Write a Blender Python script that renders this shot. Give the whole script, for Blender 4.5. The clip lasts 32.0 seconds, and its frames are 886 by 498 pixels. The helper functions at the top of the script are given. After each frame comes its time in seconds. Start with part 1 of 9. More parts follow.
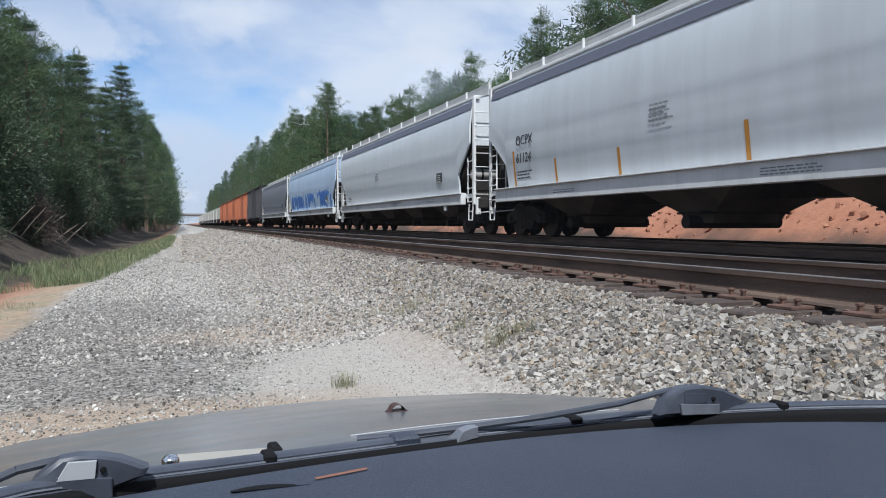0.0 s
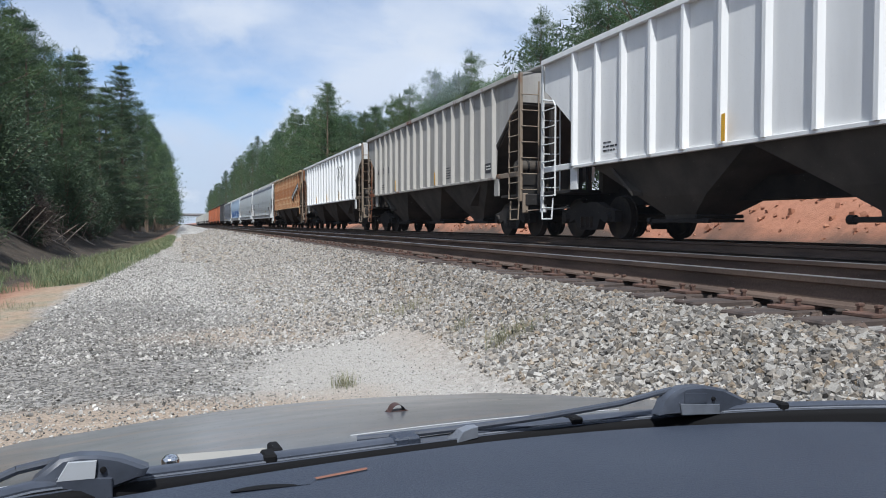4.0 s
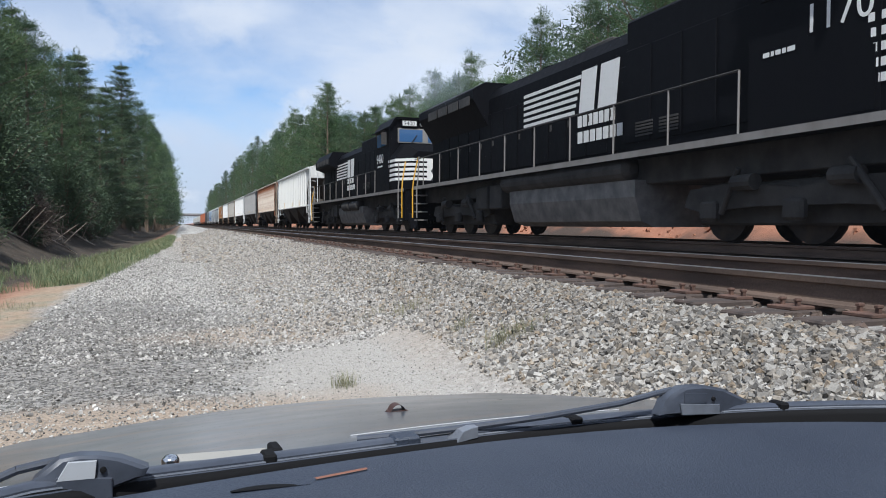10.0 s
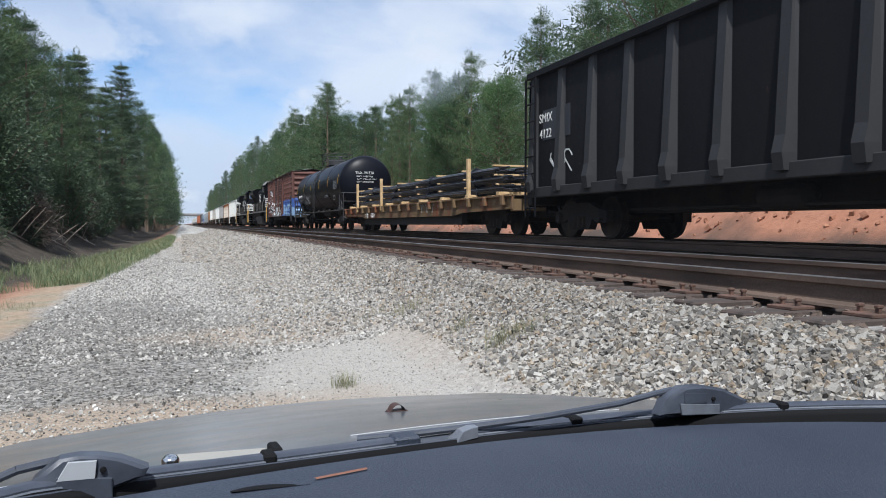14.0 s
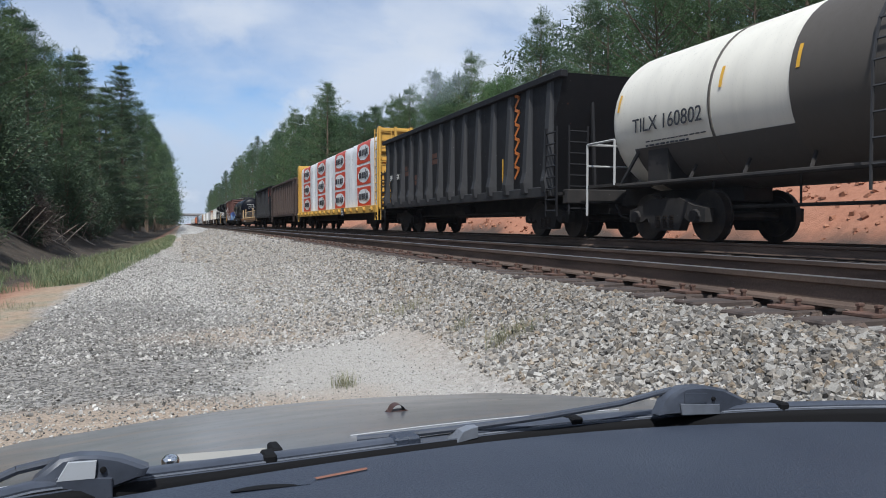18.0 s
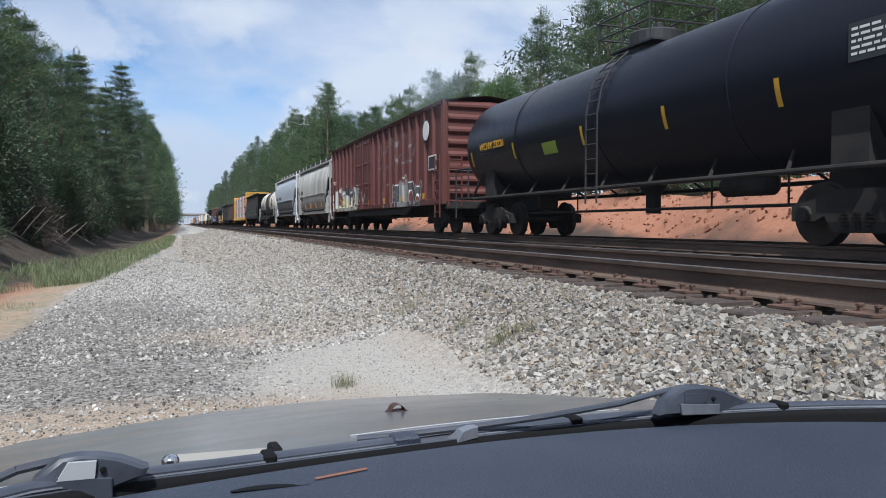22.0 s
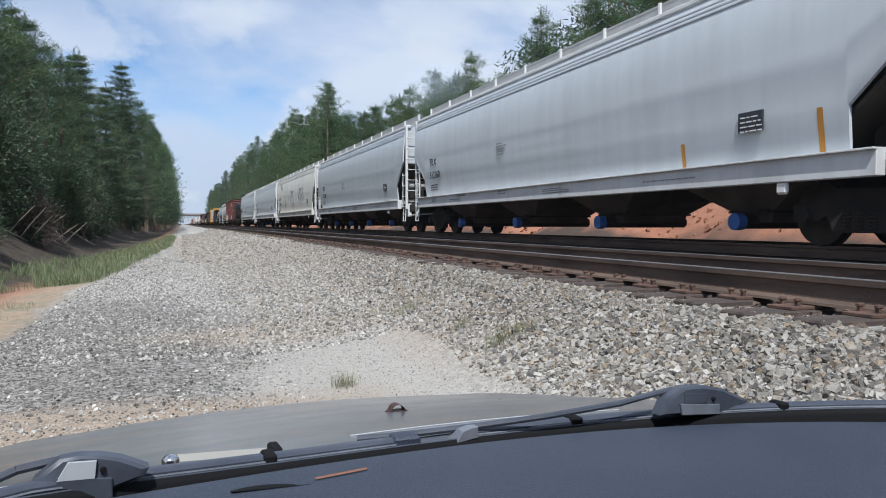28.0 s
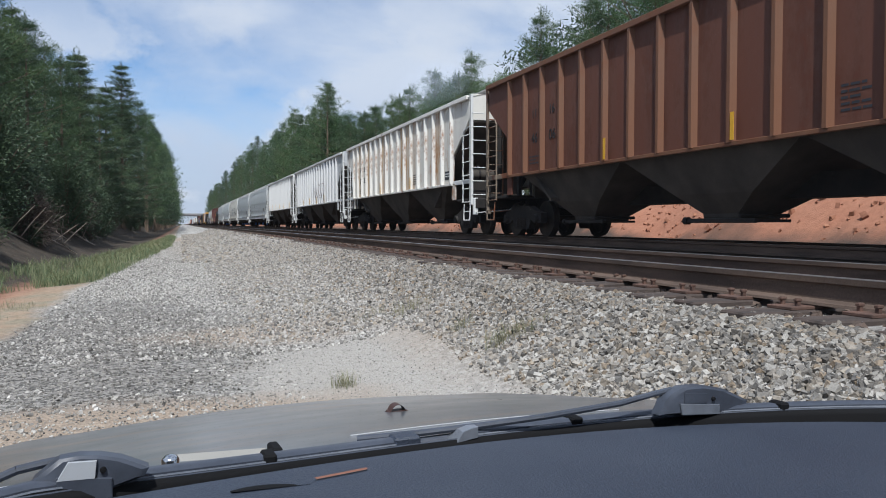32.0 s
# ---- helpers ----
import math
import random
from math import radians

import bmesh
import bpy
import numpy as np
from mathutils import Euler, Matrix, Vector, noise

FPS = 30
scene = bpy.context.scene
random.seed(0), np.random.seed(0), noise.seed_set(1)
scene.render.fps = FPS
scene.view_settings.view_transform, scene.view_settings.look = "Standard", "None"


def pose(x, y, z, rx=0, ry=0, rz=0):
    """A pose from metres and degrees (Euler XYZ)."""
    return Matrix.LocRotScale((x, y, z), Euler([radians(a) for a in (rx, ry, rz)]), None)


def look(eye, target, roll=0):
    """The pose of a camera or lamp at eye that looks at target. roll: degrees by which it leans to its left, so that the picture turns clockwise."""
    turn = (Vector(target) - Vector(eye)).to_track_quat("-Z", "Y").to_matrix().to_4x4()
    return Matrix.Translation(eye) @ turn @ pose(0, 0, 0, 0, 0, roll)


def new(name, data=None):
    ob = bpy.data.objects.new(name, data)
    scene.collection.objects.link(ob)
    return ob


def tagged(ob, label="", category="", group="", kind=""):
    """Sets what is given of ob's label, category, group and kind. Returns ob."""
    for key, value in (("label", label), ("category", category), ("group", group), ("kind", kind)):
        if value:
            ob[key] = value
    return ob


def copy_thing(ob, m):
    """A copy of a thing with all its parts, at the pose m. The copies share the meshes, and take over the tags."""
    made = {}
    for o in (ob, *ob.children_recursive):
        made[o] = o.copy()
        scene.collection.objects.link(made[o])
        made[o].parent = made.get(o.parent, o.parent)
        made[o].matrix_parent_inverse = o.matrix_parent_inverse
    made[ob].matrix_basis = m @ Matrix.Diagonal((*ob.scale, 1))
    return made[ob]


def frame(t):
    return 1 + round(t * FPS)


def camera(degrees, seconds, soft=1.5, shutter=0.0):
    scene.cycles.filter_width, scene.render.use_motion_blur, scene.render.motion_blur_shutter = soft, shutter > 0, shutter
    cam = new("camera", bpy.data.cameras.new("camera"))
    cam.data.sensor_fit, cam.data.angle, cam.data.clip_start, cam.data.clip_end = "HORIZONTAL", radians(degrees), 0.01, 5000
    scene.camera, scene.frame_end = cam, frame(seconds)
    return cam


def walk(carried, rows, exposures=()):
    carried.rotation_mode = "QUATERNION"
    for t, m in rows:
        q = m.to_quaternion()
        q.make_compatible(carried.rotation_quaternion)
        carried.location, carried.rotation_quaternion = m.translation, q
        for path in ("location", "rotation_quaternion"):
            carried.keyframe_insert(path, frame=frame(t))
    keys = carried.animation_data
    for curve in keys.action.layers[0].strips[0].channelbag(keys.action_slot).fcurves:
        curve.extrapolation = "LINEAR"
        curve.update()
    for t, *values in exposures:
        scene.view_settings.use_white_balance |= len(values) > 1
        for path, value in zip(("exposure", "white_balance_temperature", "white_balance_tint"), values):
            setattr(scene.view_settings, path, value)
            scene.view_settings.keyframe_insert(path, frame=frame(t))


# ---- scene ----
# World: y runs along the tracks, x to the right of them, z up from the gravel pad; the eye is 1.20 m up.
EYE_Z, YAW, PITCH, ROLL = 1.20, 19.42, 1.92, 0.0
cam = camera(61.7, 32.0, soft=1.0)
EYE = pose(0.0, 0.0, EYE_Z, 90.0 - PITCH, 0.0, -YAW)
walk(cam, [(0.0, EYE), (32.0, EYE)], [(0.0, 0.15, 6000, 9), (9.0, 0.18, 6000, 9), (11.0, 0.21, 6000, 9), (13.0, 0.27, 6000, 9), (14.5, 0.2, 6000, 9), (16.5, 0.03, 6000, 9), (18.0, 0.03, 6000, 9), (20.0, 0.15, 6000, 9), (29.0, 0.15, 6000, 9), (32.0, 0.03, 6000, 9)])

RAIL = 0.88                      # top of rail
NEAR_TRACK, TRAIN_TRACK = 4.48, 9.62


def run(t):
    """How far the train has gone after t seconds, in metres."""
    a = t / 32.0
    return 581.1 * a - 18.18 * a ** 2 - 4.03 * a ** 3 + 7.23 * a ** 4


# ---- light
SUN_EL, SUN_AZ = 56.0, 202.0     # azimuth clockwise from +y: behind the eye, slightly to its left
world = bpy.data.worlds.new("sky")
scene.world = world
world.use_nodes = True


def build_sky():
    nt = world.node_tree
    nt.nodes.clear()
    out = nt.nodes.new("ShaderNodeOutputWorld")
    bg = nt.nodes.new("ShaderNodeBackground")
    sky = nt.nodes.new("ShaderNodeTexSky")
    sky.sky_type = "NISHITA"
    sky.sun_disc = False
    sky.sun_elevation, sky.sun_rotation = radians(SUN_EL), radians(SUN_AZ)
    sky.air_density, sky.dust_density, sky.ozone_density = 0.85, 0.15, 3.0
    tc = nt.nodes.new("ShaderNodeTexCoord")
    mp = nt.nodes.new("ShaderNodeMapping")
    mp.inputs["Scale"].default_value = (1.0, 1.0, 2.4)
    mp.inputs["Location"].default_value = (0.35, 0.1, 0.2)
    big = nt.nodes.new("ShaderNodeTexNoise")
    big.inputs["Scale"].default_value, big.inputs["Detail"].default_value = 2.6, 9.0
    big.inputs["Roughness"].default_value, big.inputs["Distortion"].default_value = 0.54, 0.3
    ramp = nt.nodes.new("ShaderNodeValToRGB")
    ramp.color_ramp.elements[0].position, ramp.color_ramp.elements[1].position = 0.37, 0.60
    mix = nt.nodes.new("ShaderNodeMix")
    mix.data_type = "RGBA"
    mix.inputs[7].default_value = (5.2, 5.6, 6.3, 1)
    nt.links.new(tc.outputs["Generated"], mp.inputs["Vector"])
    nt.links.new(mp.outputs[0], big.inputs["Vector"])
    nt.links.new(big.outputs["Fac"], ramp.inputs[0])
    nt.links.new(ramp.outputs[0], mix.inputs[0])
    nt.links.new(sky.outputs[0], mix.inputs[6])
    # pale haze that thickens towards the horizon
    sep = nt.nodes.new("ShaderNodeSeparateXYZ")
    nt.links.new(tc.outputs["Generated"], sep.inputs[0])

    def over(lo, hi, a, b):
        mr = nt.nodes.new("ShaderNodeMapRange")
        mr.interpolation_type = "SMOOTHSTEP"
        mr.inputs[1].default_value, mr.inputs[2].default_value, mr.inputs[3].default_value, mr.inputs[4].default_value = lo, hi, a, b
        nt.links.new(sep.outputs[2], mr.inputs[0])
        return mr.outputs[0]
    haze = nt.nodes.new("ShaderNodeMix")
    haze.data_type = "RGBA"
    haze.inputs[7].default_value = (3.9, 4.4, 5.35, 1)
    nt.links.new(over(0.02, 0.20, 0.85, 0.0), haze.inputs[0])
    nt.links.new(mix.outputs[2], haze.inputs[6])
    # heaped white clouds low over the trees, thinning out upwards
    mp2 = nt.nodes.new("ShaderNodeMapping")
    mp2.inputs["Scale"].default_value = (1.0, 1.0, 1.5)
    nt.links.new(tc.outputs["Generated"], mp2.inputs["Vector"])
    small = nt.nodes.new("ShaderNodeTexNoise")
    small.inputs["Scale"].default_value, small.inputs["Detail"].default_value, small.inputs["Roughness"].default_value = 5.5, 10.0, 0.55
    nt.links.new(mp2.outputs[0], small.inputs["Vector"])
    heap = nt.nodes.new("ShaderNodeValToRGB")
    heap.color_ramp.elements[0].position, heap.color_ramp.elements[1].position = 0.48, 0.56
    nt.links.new(small.outputs["Fac"], heap.inputs[0])
    low = nt.nodes.new("ShaderNodeMath")
    low.operation = "MULTIPLY"
    nt.links.new(heap.outputs[0], low.inputs[0])
    nt.links.new(over(0.12, 0.34, 0.95, 0.25), low.inputs[1])
    white = nt.nodes.new("ShaderNodeMix")
    white.data_type = "RGBA"
    white.inputs[7].default_value = (5.6, 5.85, 6.3, 1)
    nt.links.new(low.outputs[0], white.inputs[0])
    nt.links.new(haze.outputs[2], white.inputs[6])
    nt.links.new(white.outputs[2], bg.inputs[0])
    bg.inputs[1].default_value = 0.12
    nt.links.new(bg.outputs[0], out.inputs[0])


build_sky()
sun = new("sun", bpy.data.lights.new("sun", "SUN"))
sun.data.energy, sun.data.angle, sun.data.color = 4.6, radians(0.53), (1.0, 0.96, 0.89)
_el, _az = radians(SUN_EL), radians(SUN_AZ)
SUN_DIR = Vector((math.sin(_az) * math.cos(_el), math.cos(_az) * math.cos(_el), math.sin(_el)))
sun.matrix_world = look(SUN_DIR * 200, (0, 0, 0))


# ---- mesh tools
class Shape:
    """Vertices and faces gathered for one mesh."""

    def __init__(self):
        self.v, self.f = [], []

    def add(self, verts, faces):
        n = len(self.v)
        self.v.extend(tuple(p) for p in verts)
        self.f.extend(tuple(i + n for i in f) for f in faces)
        return self

    def box(self, x0, x1, y0, y1, z0, z1, c=0.0):
        """A box; c cuts its edges off by that much."""
        if c <= 0:
            v = [(x, y, z) for x in (x0, x1) for y in (y0, y1) for z in (z0, z1)]
            return self.add(v, [(0, 1, 3, 2), (4, 6, 7, 5), (0, 4, 5, 1), (2, 3, 7, 6), (0, 2, 6, 4), (1, 5, 7, 3)])
        mid = ((x0 + x1) / 2, (y0 + y1) / 2, (z0 + z1) / 2)
        half = (abs(x1 - x0) / 2, abs(y1 - y0) / 2, abs(z1 - z0) / 2)
        c = min(c, min(half) * 0.9)
        ix, v = {}, []
        for sx in (-1, 1):
            for sy in (-1, 1):
                for sz in (-1, 1):
                    for a in range(3):
                        s = (sx, sy, sz)
                        v.append(tuple(mid[k] + s[k] * (half[k] - (0 if k == a else c)) for k in range(3)))
                        ix[s, a] = len(v) - 1
        f = []
        for a in range(3):
            b, d = [(1, 2), (2, 0), (0, 1)][a]
            for sa in (-1, 1):
                ring = []
                for sb, sd in ((-1, -1), (1, -1), (1, 1), (-1, 1)):
                    s = [0, 0, 0]
                    s[a], s[b], s[d] = sa, sb, sd
                    ring.append(ix[tuple(s), a])
                f.append(tuple(ring if sa > 0 else ring[::-1]))
            for sb in (-1, 1):
                for sd in (-1, 1):
                    lo, hi = [0, 0, 0], [0, 0, 0]
                    lo[a], lo[b], lo[d] = -1, sb, sd
                    hi[a], hi[b], hi[d] = 1, sb, sd
                    f.append((ix[tuple(lo), b], ix[tuple(hi), b], ix[tuple(hi), d], ix[tuple(lo), d]))
        for s in [(i, j, k) for i in (-1, 1) for j in (-1, 1) for k in (-1, 1)]:
            f.append((ix[s, 0], ix[s, 1], ix[s, 2]))
        return self.add(v, f)

    def prism(self, pts, axis, a, b):
        """A flat outline pushed from a to b along an axis; pts are the two other coordinates in x, y, z order."""
        n = len(pts)

        def at(p, w):
            return {"x": (w, p[0], p[1]), "y": (p[0], w, p[1]), "z": (p[0], p[1], w)}[axis]
        v = [at(p, a) for p in pts] + [at(p, b) for p in pts]
        f = [tuple(range(n)), tuple(range(2 * n - 1, n - 1, -1))]
        f += [(i, n + i, n + (i + 1) % n, (i + 1) % n) for i in range(n)]
        return self.add(v, f)

    def tube(self, p, q, r, n=6, r2=None):
        p, q = Vector(p), Vector(q)
        d = (q - p).normalized()
        s = d.orthogonal().normalized()
        t = d.cross(s)
        r2 = r if r2 is None else r2
        v = [p + (s * math.cos(k * math.tau / n) + t * math.sin(k * math.tau / n)) * r for k in range(n)]
        v += [q + (s * math.cos(k * math.tau / n) + t * math.sin(k * math.tau / n)) * r2 for k in range(n)]
        f = [(i, (i + 1) % n, n + (i + 1) % n, n + i) for i in range(n)]
        return self.add(v, f + [tuple(range(n - 1, -1, -1)), tuple(range(n, 2 * n))])

    def pipe(self, pts, r, n=6):
        for p, q in zip(pts, pts[1:]):
            self.tube(p, q, r, n)
        return self

    def turned(self, rings, axis, n=24, centre=(0, 0, 0)):
        """A turned body: rings of (place along the axis, radius)."""
        v = []
        for w, r in rings:
            for k in range(n):
                c, s = r * math.cos(k * math.tau / n), r * math.sin(k * math.tau / n)
                p = {"x": (w, c, s), "y": (c, w, s), "z": (c, s, w)}[axis]
                v.append((p[0] + centre[0], p[1] + centre[1], p[2] + centre[2]))
        f = []
        for j in range(len(rings) - 1):
            for k in range(n):
                f.append((j * n + k, j * n + (k + 1) % n, (j + 1) * n + (k + 1) % n, (j + 1) * n + k))
        m = (len(rings) - 1) * n
        return self.add(v, f + [tuple(range(n - 1, -1, -1)), tuple(range(m, m + n))])

    def loft(self, rows, closed=False, caps=False):
        """Skin over rows of points, all of one length."""
        n = len(rows[0])
        v = [p for row in rows for p in row]
        f = []
        for j in range(len(rows) - 1):
            for k in range(n if closed else n - 1):
                f.append((j * n + k, j * n + (k + 1) % n, (j + 1) * n + (k + 1) % n, (j + 1) * n + k))
        if caps:
            f += [tuple(range(n)), tuple(range(len(v) - 1, len(v) - n - 1, -1))]
        return self.add(v, f)

    def ladder(self, x, y0, y1, z0, z1, rungs, r=0.018, axis="y"):
        """Two stiles and rungs, standing in the plane x = const (axis y) or y = const (axis x)."""
        def at(w, z):
            return (x, w, z) if axis == "y" else (w, x, z)
        for w in (y0, y1):
            a, b = at(w, z0), at(w, z1)
            self.box(min(a[0], b[0]) - 0.02, a[0] + 0.02, a[1] - 0.02, a[1] + 0.02, z0, z1)
        for k in range(rungs):
            z = z0 + (z1 - z0) * (k + 0.5) / rungs
            self.tube(at(y0, z), at(y1, z), r, 5)
        return self

    def mesh(self, name, material, smooth=None):
        me = bpy.data.meshes.new(name)
        me.from_pydata(self.v, [], self.f)
        bm = bmesh.new()
        bm.from_mesh(me)
        bmesh.ops.remove_doubles(bm, verts=bm.verts, dist=0.0004)
        bmesh.ops.recalc_face_normals(bm, faces=bm.faces)
        if smooth is not None:
            for face in bm.faces:
                face.smooth = True
            for e in bm.edges:
                e.smooth = len(e.link_faces) == 2 and e.calc_face_angle(0) < radians(smooth)
        bm.to_mesh(me)
        bm.free()
        me.materials.append(material)
        return me


def part(name, shape, material, parent, label="", smooth=None):
    me = shape if isinstance(shape, bpy.types.Mesh) else shape.mesh(name, material, smooth)
    ob = new(name, me)
    ob.parent = parent
    return tagged(ob, label)


def lettering(text, size, y, z, parent, material, x=-1.62, name="lettering", spread=1.0, slant=0.0):
    """Words on the side that faces -x, from y towards -y, their foot at z."""
    cu = bpy.data.curves.new(name, "FONT")
    cu.body, cu.size, cu.extrude, cu.space_character, cu.shear = text, size, 0.003, spread, slant
    tmp = bpy.data.objects.new(name, cu)
    me = bpy.data.meshes.new_from_object(tmp)
    bpy.data.objects.remove(tmp)
    me.transform(Matrix(((0, 0, -1, x), (-1, 0, 0, y), (0, 1, 0, z), (0, 0, 0, 1))))
    me.materials.clear()
    me.materials.append(material)
    ob = new(name, me)
    ob.parent = parent
    return ob


# ---- materials
def nodes_of(name):
    m = bpy.data.materials.new(name)
    m.use_nodes = True
    nt = m.node_tree
    return m, nt, nt.nodes["Principled BSDF"]


def noise_node(nt, scale, detail=4.0, stretch=(1, 1, 1), shift=0.0, rough=0.55):
    tc = nt.nodes.new("ShaderNodeTexCoord")
    mp = nt.nodes.new("ShaderNodeMapping")
    mp.inputs["Scale"].default_value = stretch
    mp.inputs["Location"].default_value = (shift, shift * 0.7, shift * 0.3)
    no = nt.nodes.new("ShaderNodeTexNoise")
    no.inputs["Scale"].default_value, no.inputs["Detail"].default_value = scale, detail
    no.inputs["Roughness"].default_value = rough
    nt.links.new(tc.outputs["Object"], mp.inputs[0])
    nt.links.new(mp.outputs[0], no.inputs["Vector"])
    return no.outputs["Fac"]


def ramp_node(nt, fac, lo, hi, a=(0, 0, 0), b=(1, 1, 1)):
    r = nt.nodes.new("ShaderNodeValToRGB")
    r.color_ramp.elements[0].position, r.color_ramp.elements[1].position = lo, hi
    r.color_ramp.elements[0].color, r.color_ramp.elements[1].color = (*a, 1), (*b, 1)
    nt.links.new(fac, r.inputs[0])
    return r.outputs[0]


def mix_node(nt, fac, a, b, kind="MIX"):
    m = nt.nodes.new("ShaderNodeMix")
    m.data_type, m.blend_type = "RGBA", kind
    for sock, val in ((m.inputs[0], fac), (m.inputs[6], a), (m.inputs[7], b)):
        if isinstance(val, bpy.types.NodeSocket):
            nt.links.new(val, sock)
        elif isinstance(val, (int, float)):
            sock.default_value = val
        else:
            sock.default_value = (*val, 1)
    return m.outputs[2]


def math_node(nt, op, a, b):
    m = nt.nodes.new("ShaderNodeMath")
    m.operation = op
    for sock, val in zip(m.inputs, (a, b)):
        if isinstance(val, bpy.types.NodeSocket):
            nt.links.new(val, sock)
        else:
            sock.default_value = val
    return m.outputs[0]


def bump_node(nt, bsdf, height, strength, distance=0.01):
    b = nt.nodes.new("ShaderNodeBump")
    b.inputs["Strength"].default_value, b.inputs["Distance"].default_value = strength, distance
    nt.links.new(height, b.inputs["Height"])
    nt.links.new(b.outputs[0], bsdf.inputs["Normal"])


def grainy(name, a, b, scale=6.0, rough=0.8, metal=0.0, bump=0.2, stretch=(1, 1, 1), fine=60.0, lo=0.35, hi=0.65):
    """Two colours mixed by a broad noise and shaded by a fine one."""
    m, nt, bsdf = nodes_of(name)
    col = mix_node(nt, ramp_node(nt, noise_node(nt, scale, 5, stretch), lo, hi), a, b)
    fin = noise_node(nt, fine, 3)
    col = mix_node(nt, 0.5, col, ramp_node(nt, fin, 0.3, 0.7, (0.55, 0.55, 0.55), (1.0, 1.0, 1.0)), "MULTIPLY")
    nt.links.new(col, bsdf.inputs["Base Color"])
    bsdf.inputs["Roughness"].default_value, bsdf.inputs["Metallic"].default_value = rough, metal
    if bump:
        bump_node(nt, bsdf, fin, bump)
    return m


RUST_A, RUST_B = (0.24, 0.075, 0.025), (0.10, 0.035, 0.016)


def paint(name, colour, rust=0.15, dirt=0.25, rough=0.5, shift=0.0, rust_a=RUST_A, rust_b=RUST_B, metal=0.0, spec=0.5, grime=(0.09, 0.075, 0.06), streak=2.2):
    """Weathered paint on steel: grime and rust that run down in streaks."""
    m, nt, bsdf = nodes_of(name)
    run_down = noise_node(nt, streak, 6, (1, 1, 0.10), shift, 0.62)
    patch = noise_node(nt, 0.55, 5, (1, 1, 0.8), shift + 7, 0.6)
    spots = noise_node(nt, 9.0, 5, (1, 1, 0.6), shift + 3, 0.65)
    both = math_node(nt, "ADD", math_node(nt, "MULTIPLY", run_down, 0.45), math_node(nt, "ADD", math_node(nt, "MULTIPLY", patch, 0.35), math_node(nt, "MULTIPLY", spots, 0.20)))
    edge = 0.66 - 0.30 * rust
    worn = ramp_node(nt, both, edge, edge + 0.07)
    rusty = mix_node(nt, spots, rust_b, rust_a)
    veil = ramp_node(nt, run_down, 0.42, 0.75)
    base = mix_node(nt, math_node(nt, "MULTIPLY", veil, dirt), colour, grime)
    base = mix_node(nt, math_node(nt, "MULTIPLY", ramp_node(nt, patch, 0.3, 0.7), dirt * 0.45), base, grime)
    if rust > 0:
        base = mix_node(nt, worn, base, rusty)
    nt.links.new(base, bsdf.inputs["Base Color"])
    bsdf.inputs["Metallic"].default_value = metal
    bsdf.inputs["Specular IOR Level"].default_value = spec
    r = math_node(nt, "ADD", math_node(nt, "MULTIPLY", spots, 0.25), rough - 0.1)
    nt.links.new(r, bsdf.inputs["Roughness"])
    bump_node(nt, bsdf, patch, 0.12, 0.03)
    return m


def rust_runs(m, scale, edge, colour, shift=0.0):
    """Long stains that run the full height of a side sheet."""
    nt = m.node_tree
    bsdf = nt.nodes["Principled BSDF"]
    base = bsdf.inputs["Base Color"].links[0].from_socket
    run = noise_node(nt, scale, 4, (0.0, 1.0, 0.035), shift, 0.55)
    tint = noise_node(nt, 5.0, 4, (1, 1, 0.25), shift + 4, 0.6)
    stain = mix_node(nt, tint, [c * 0.55 for c in colour], [c * 1.35 for c in colour])
    fade = math_node(nt, "MULTIPLY", ramp_node(nt, run, edge, edge + 0.13), ramp_node(nt, tint, 0.22, 0.55))
    nt.links.new(mix_node(nt, fade, base, stain), bsdf.inputs["Base Color"])
    return m


def plain(name, colour, rough=0.6, metal=0.0):
    m, nt, bsdf = nodes_of(name)
    col = mix_node(nt, math_node(nt, "MULTIPLY", noise_node(nt, 14, 4), 0.4), colour, [c * 0.6 for c in colour])
    nt.links.new(col, bsdf.inputs["Base Color"])
    bsdf.inputs["Roughness"].default_value, bsdf.inputs["Metallic"].default_value = rough, metal
    return m


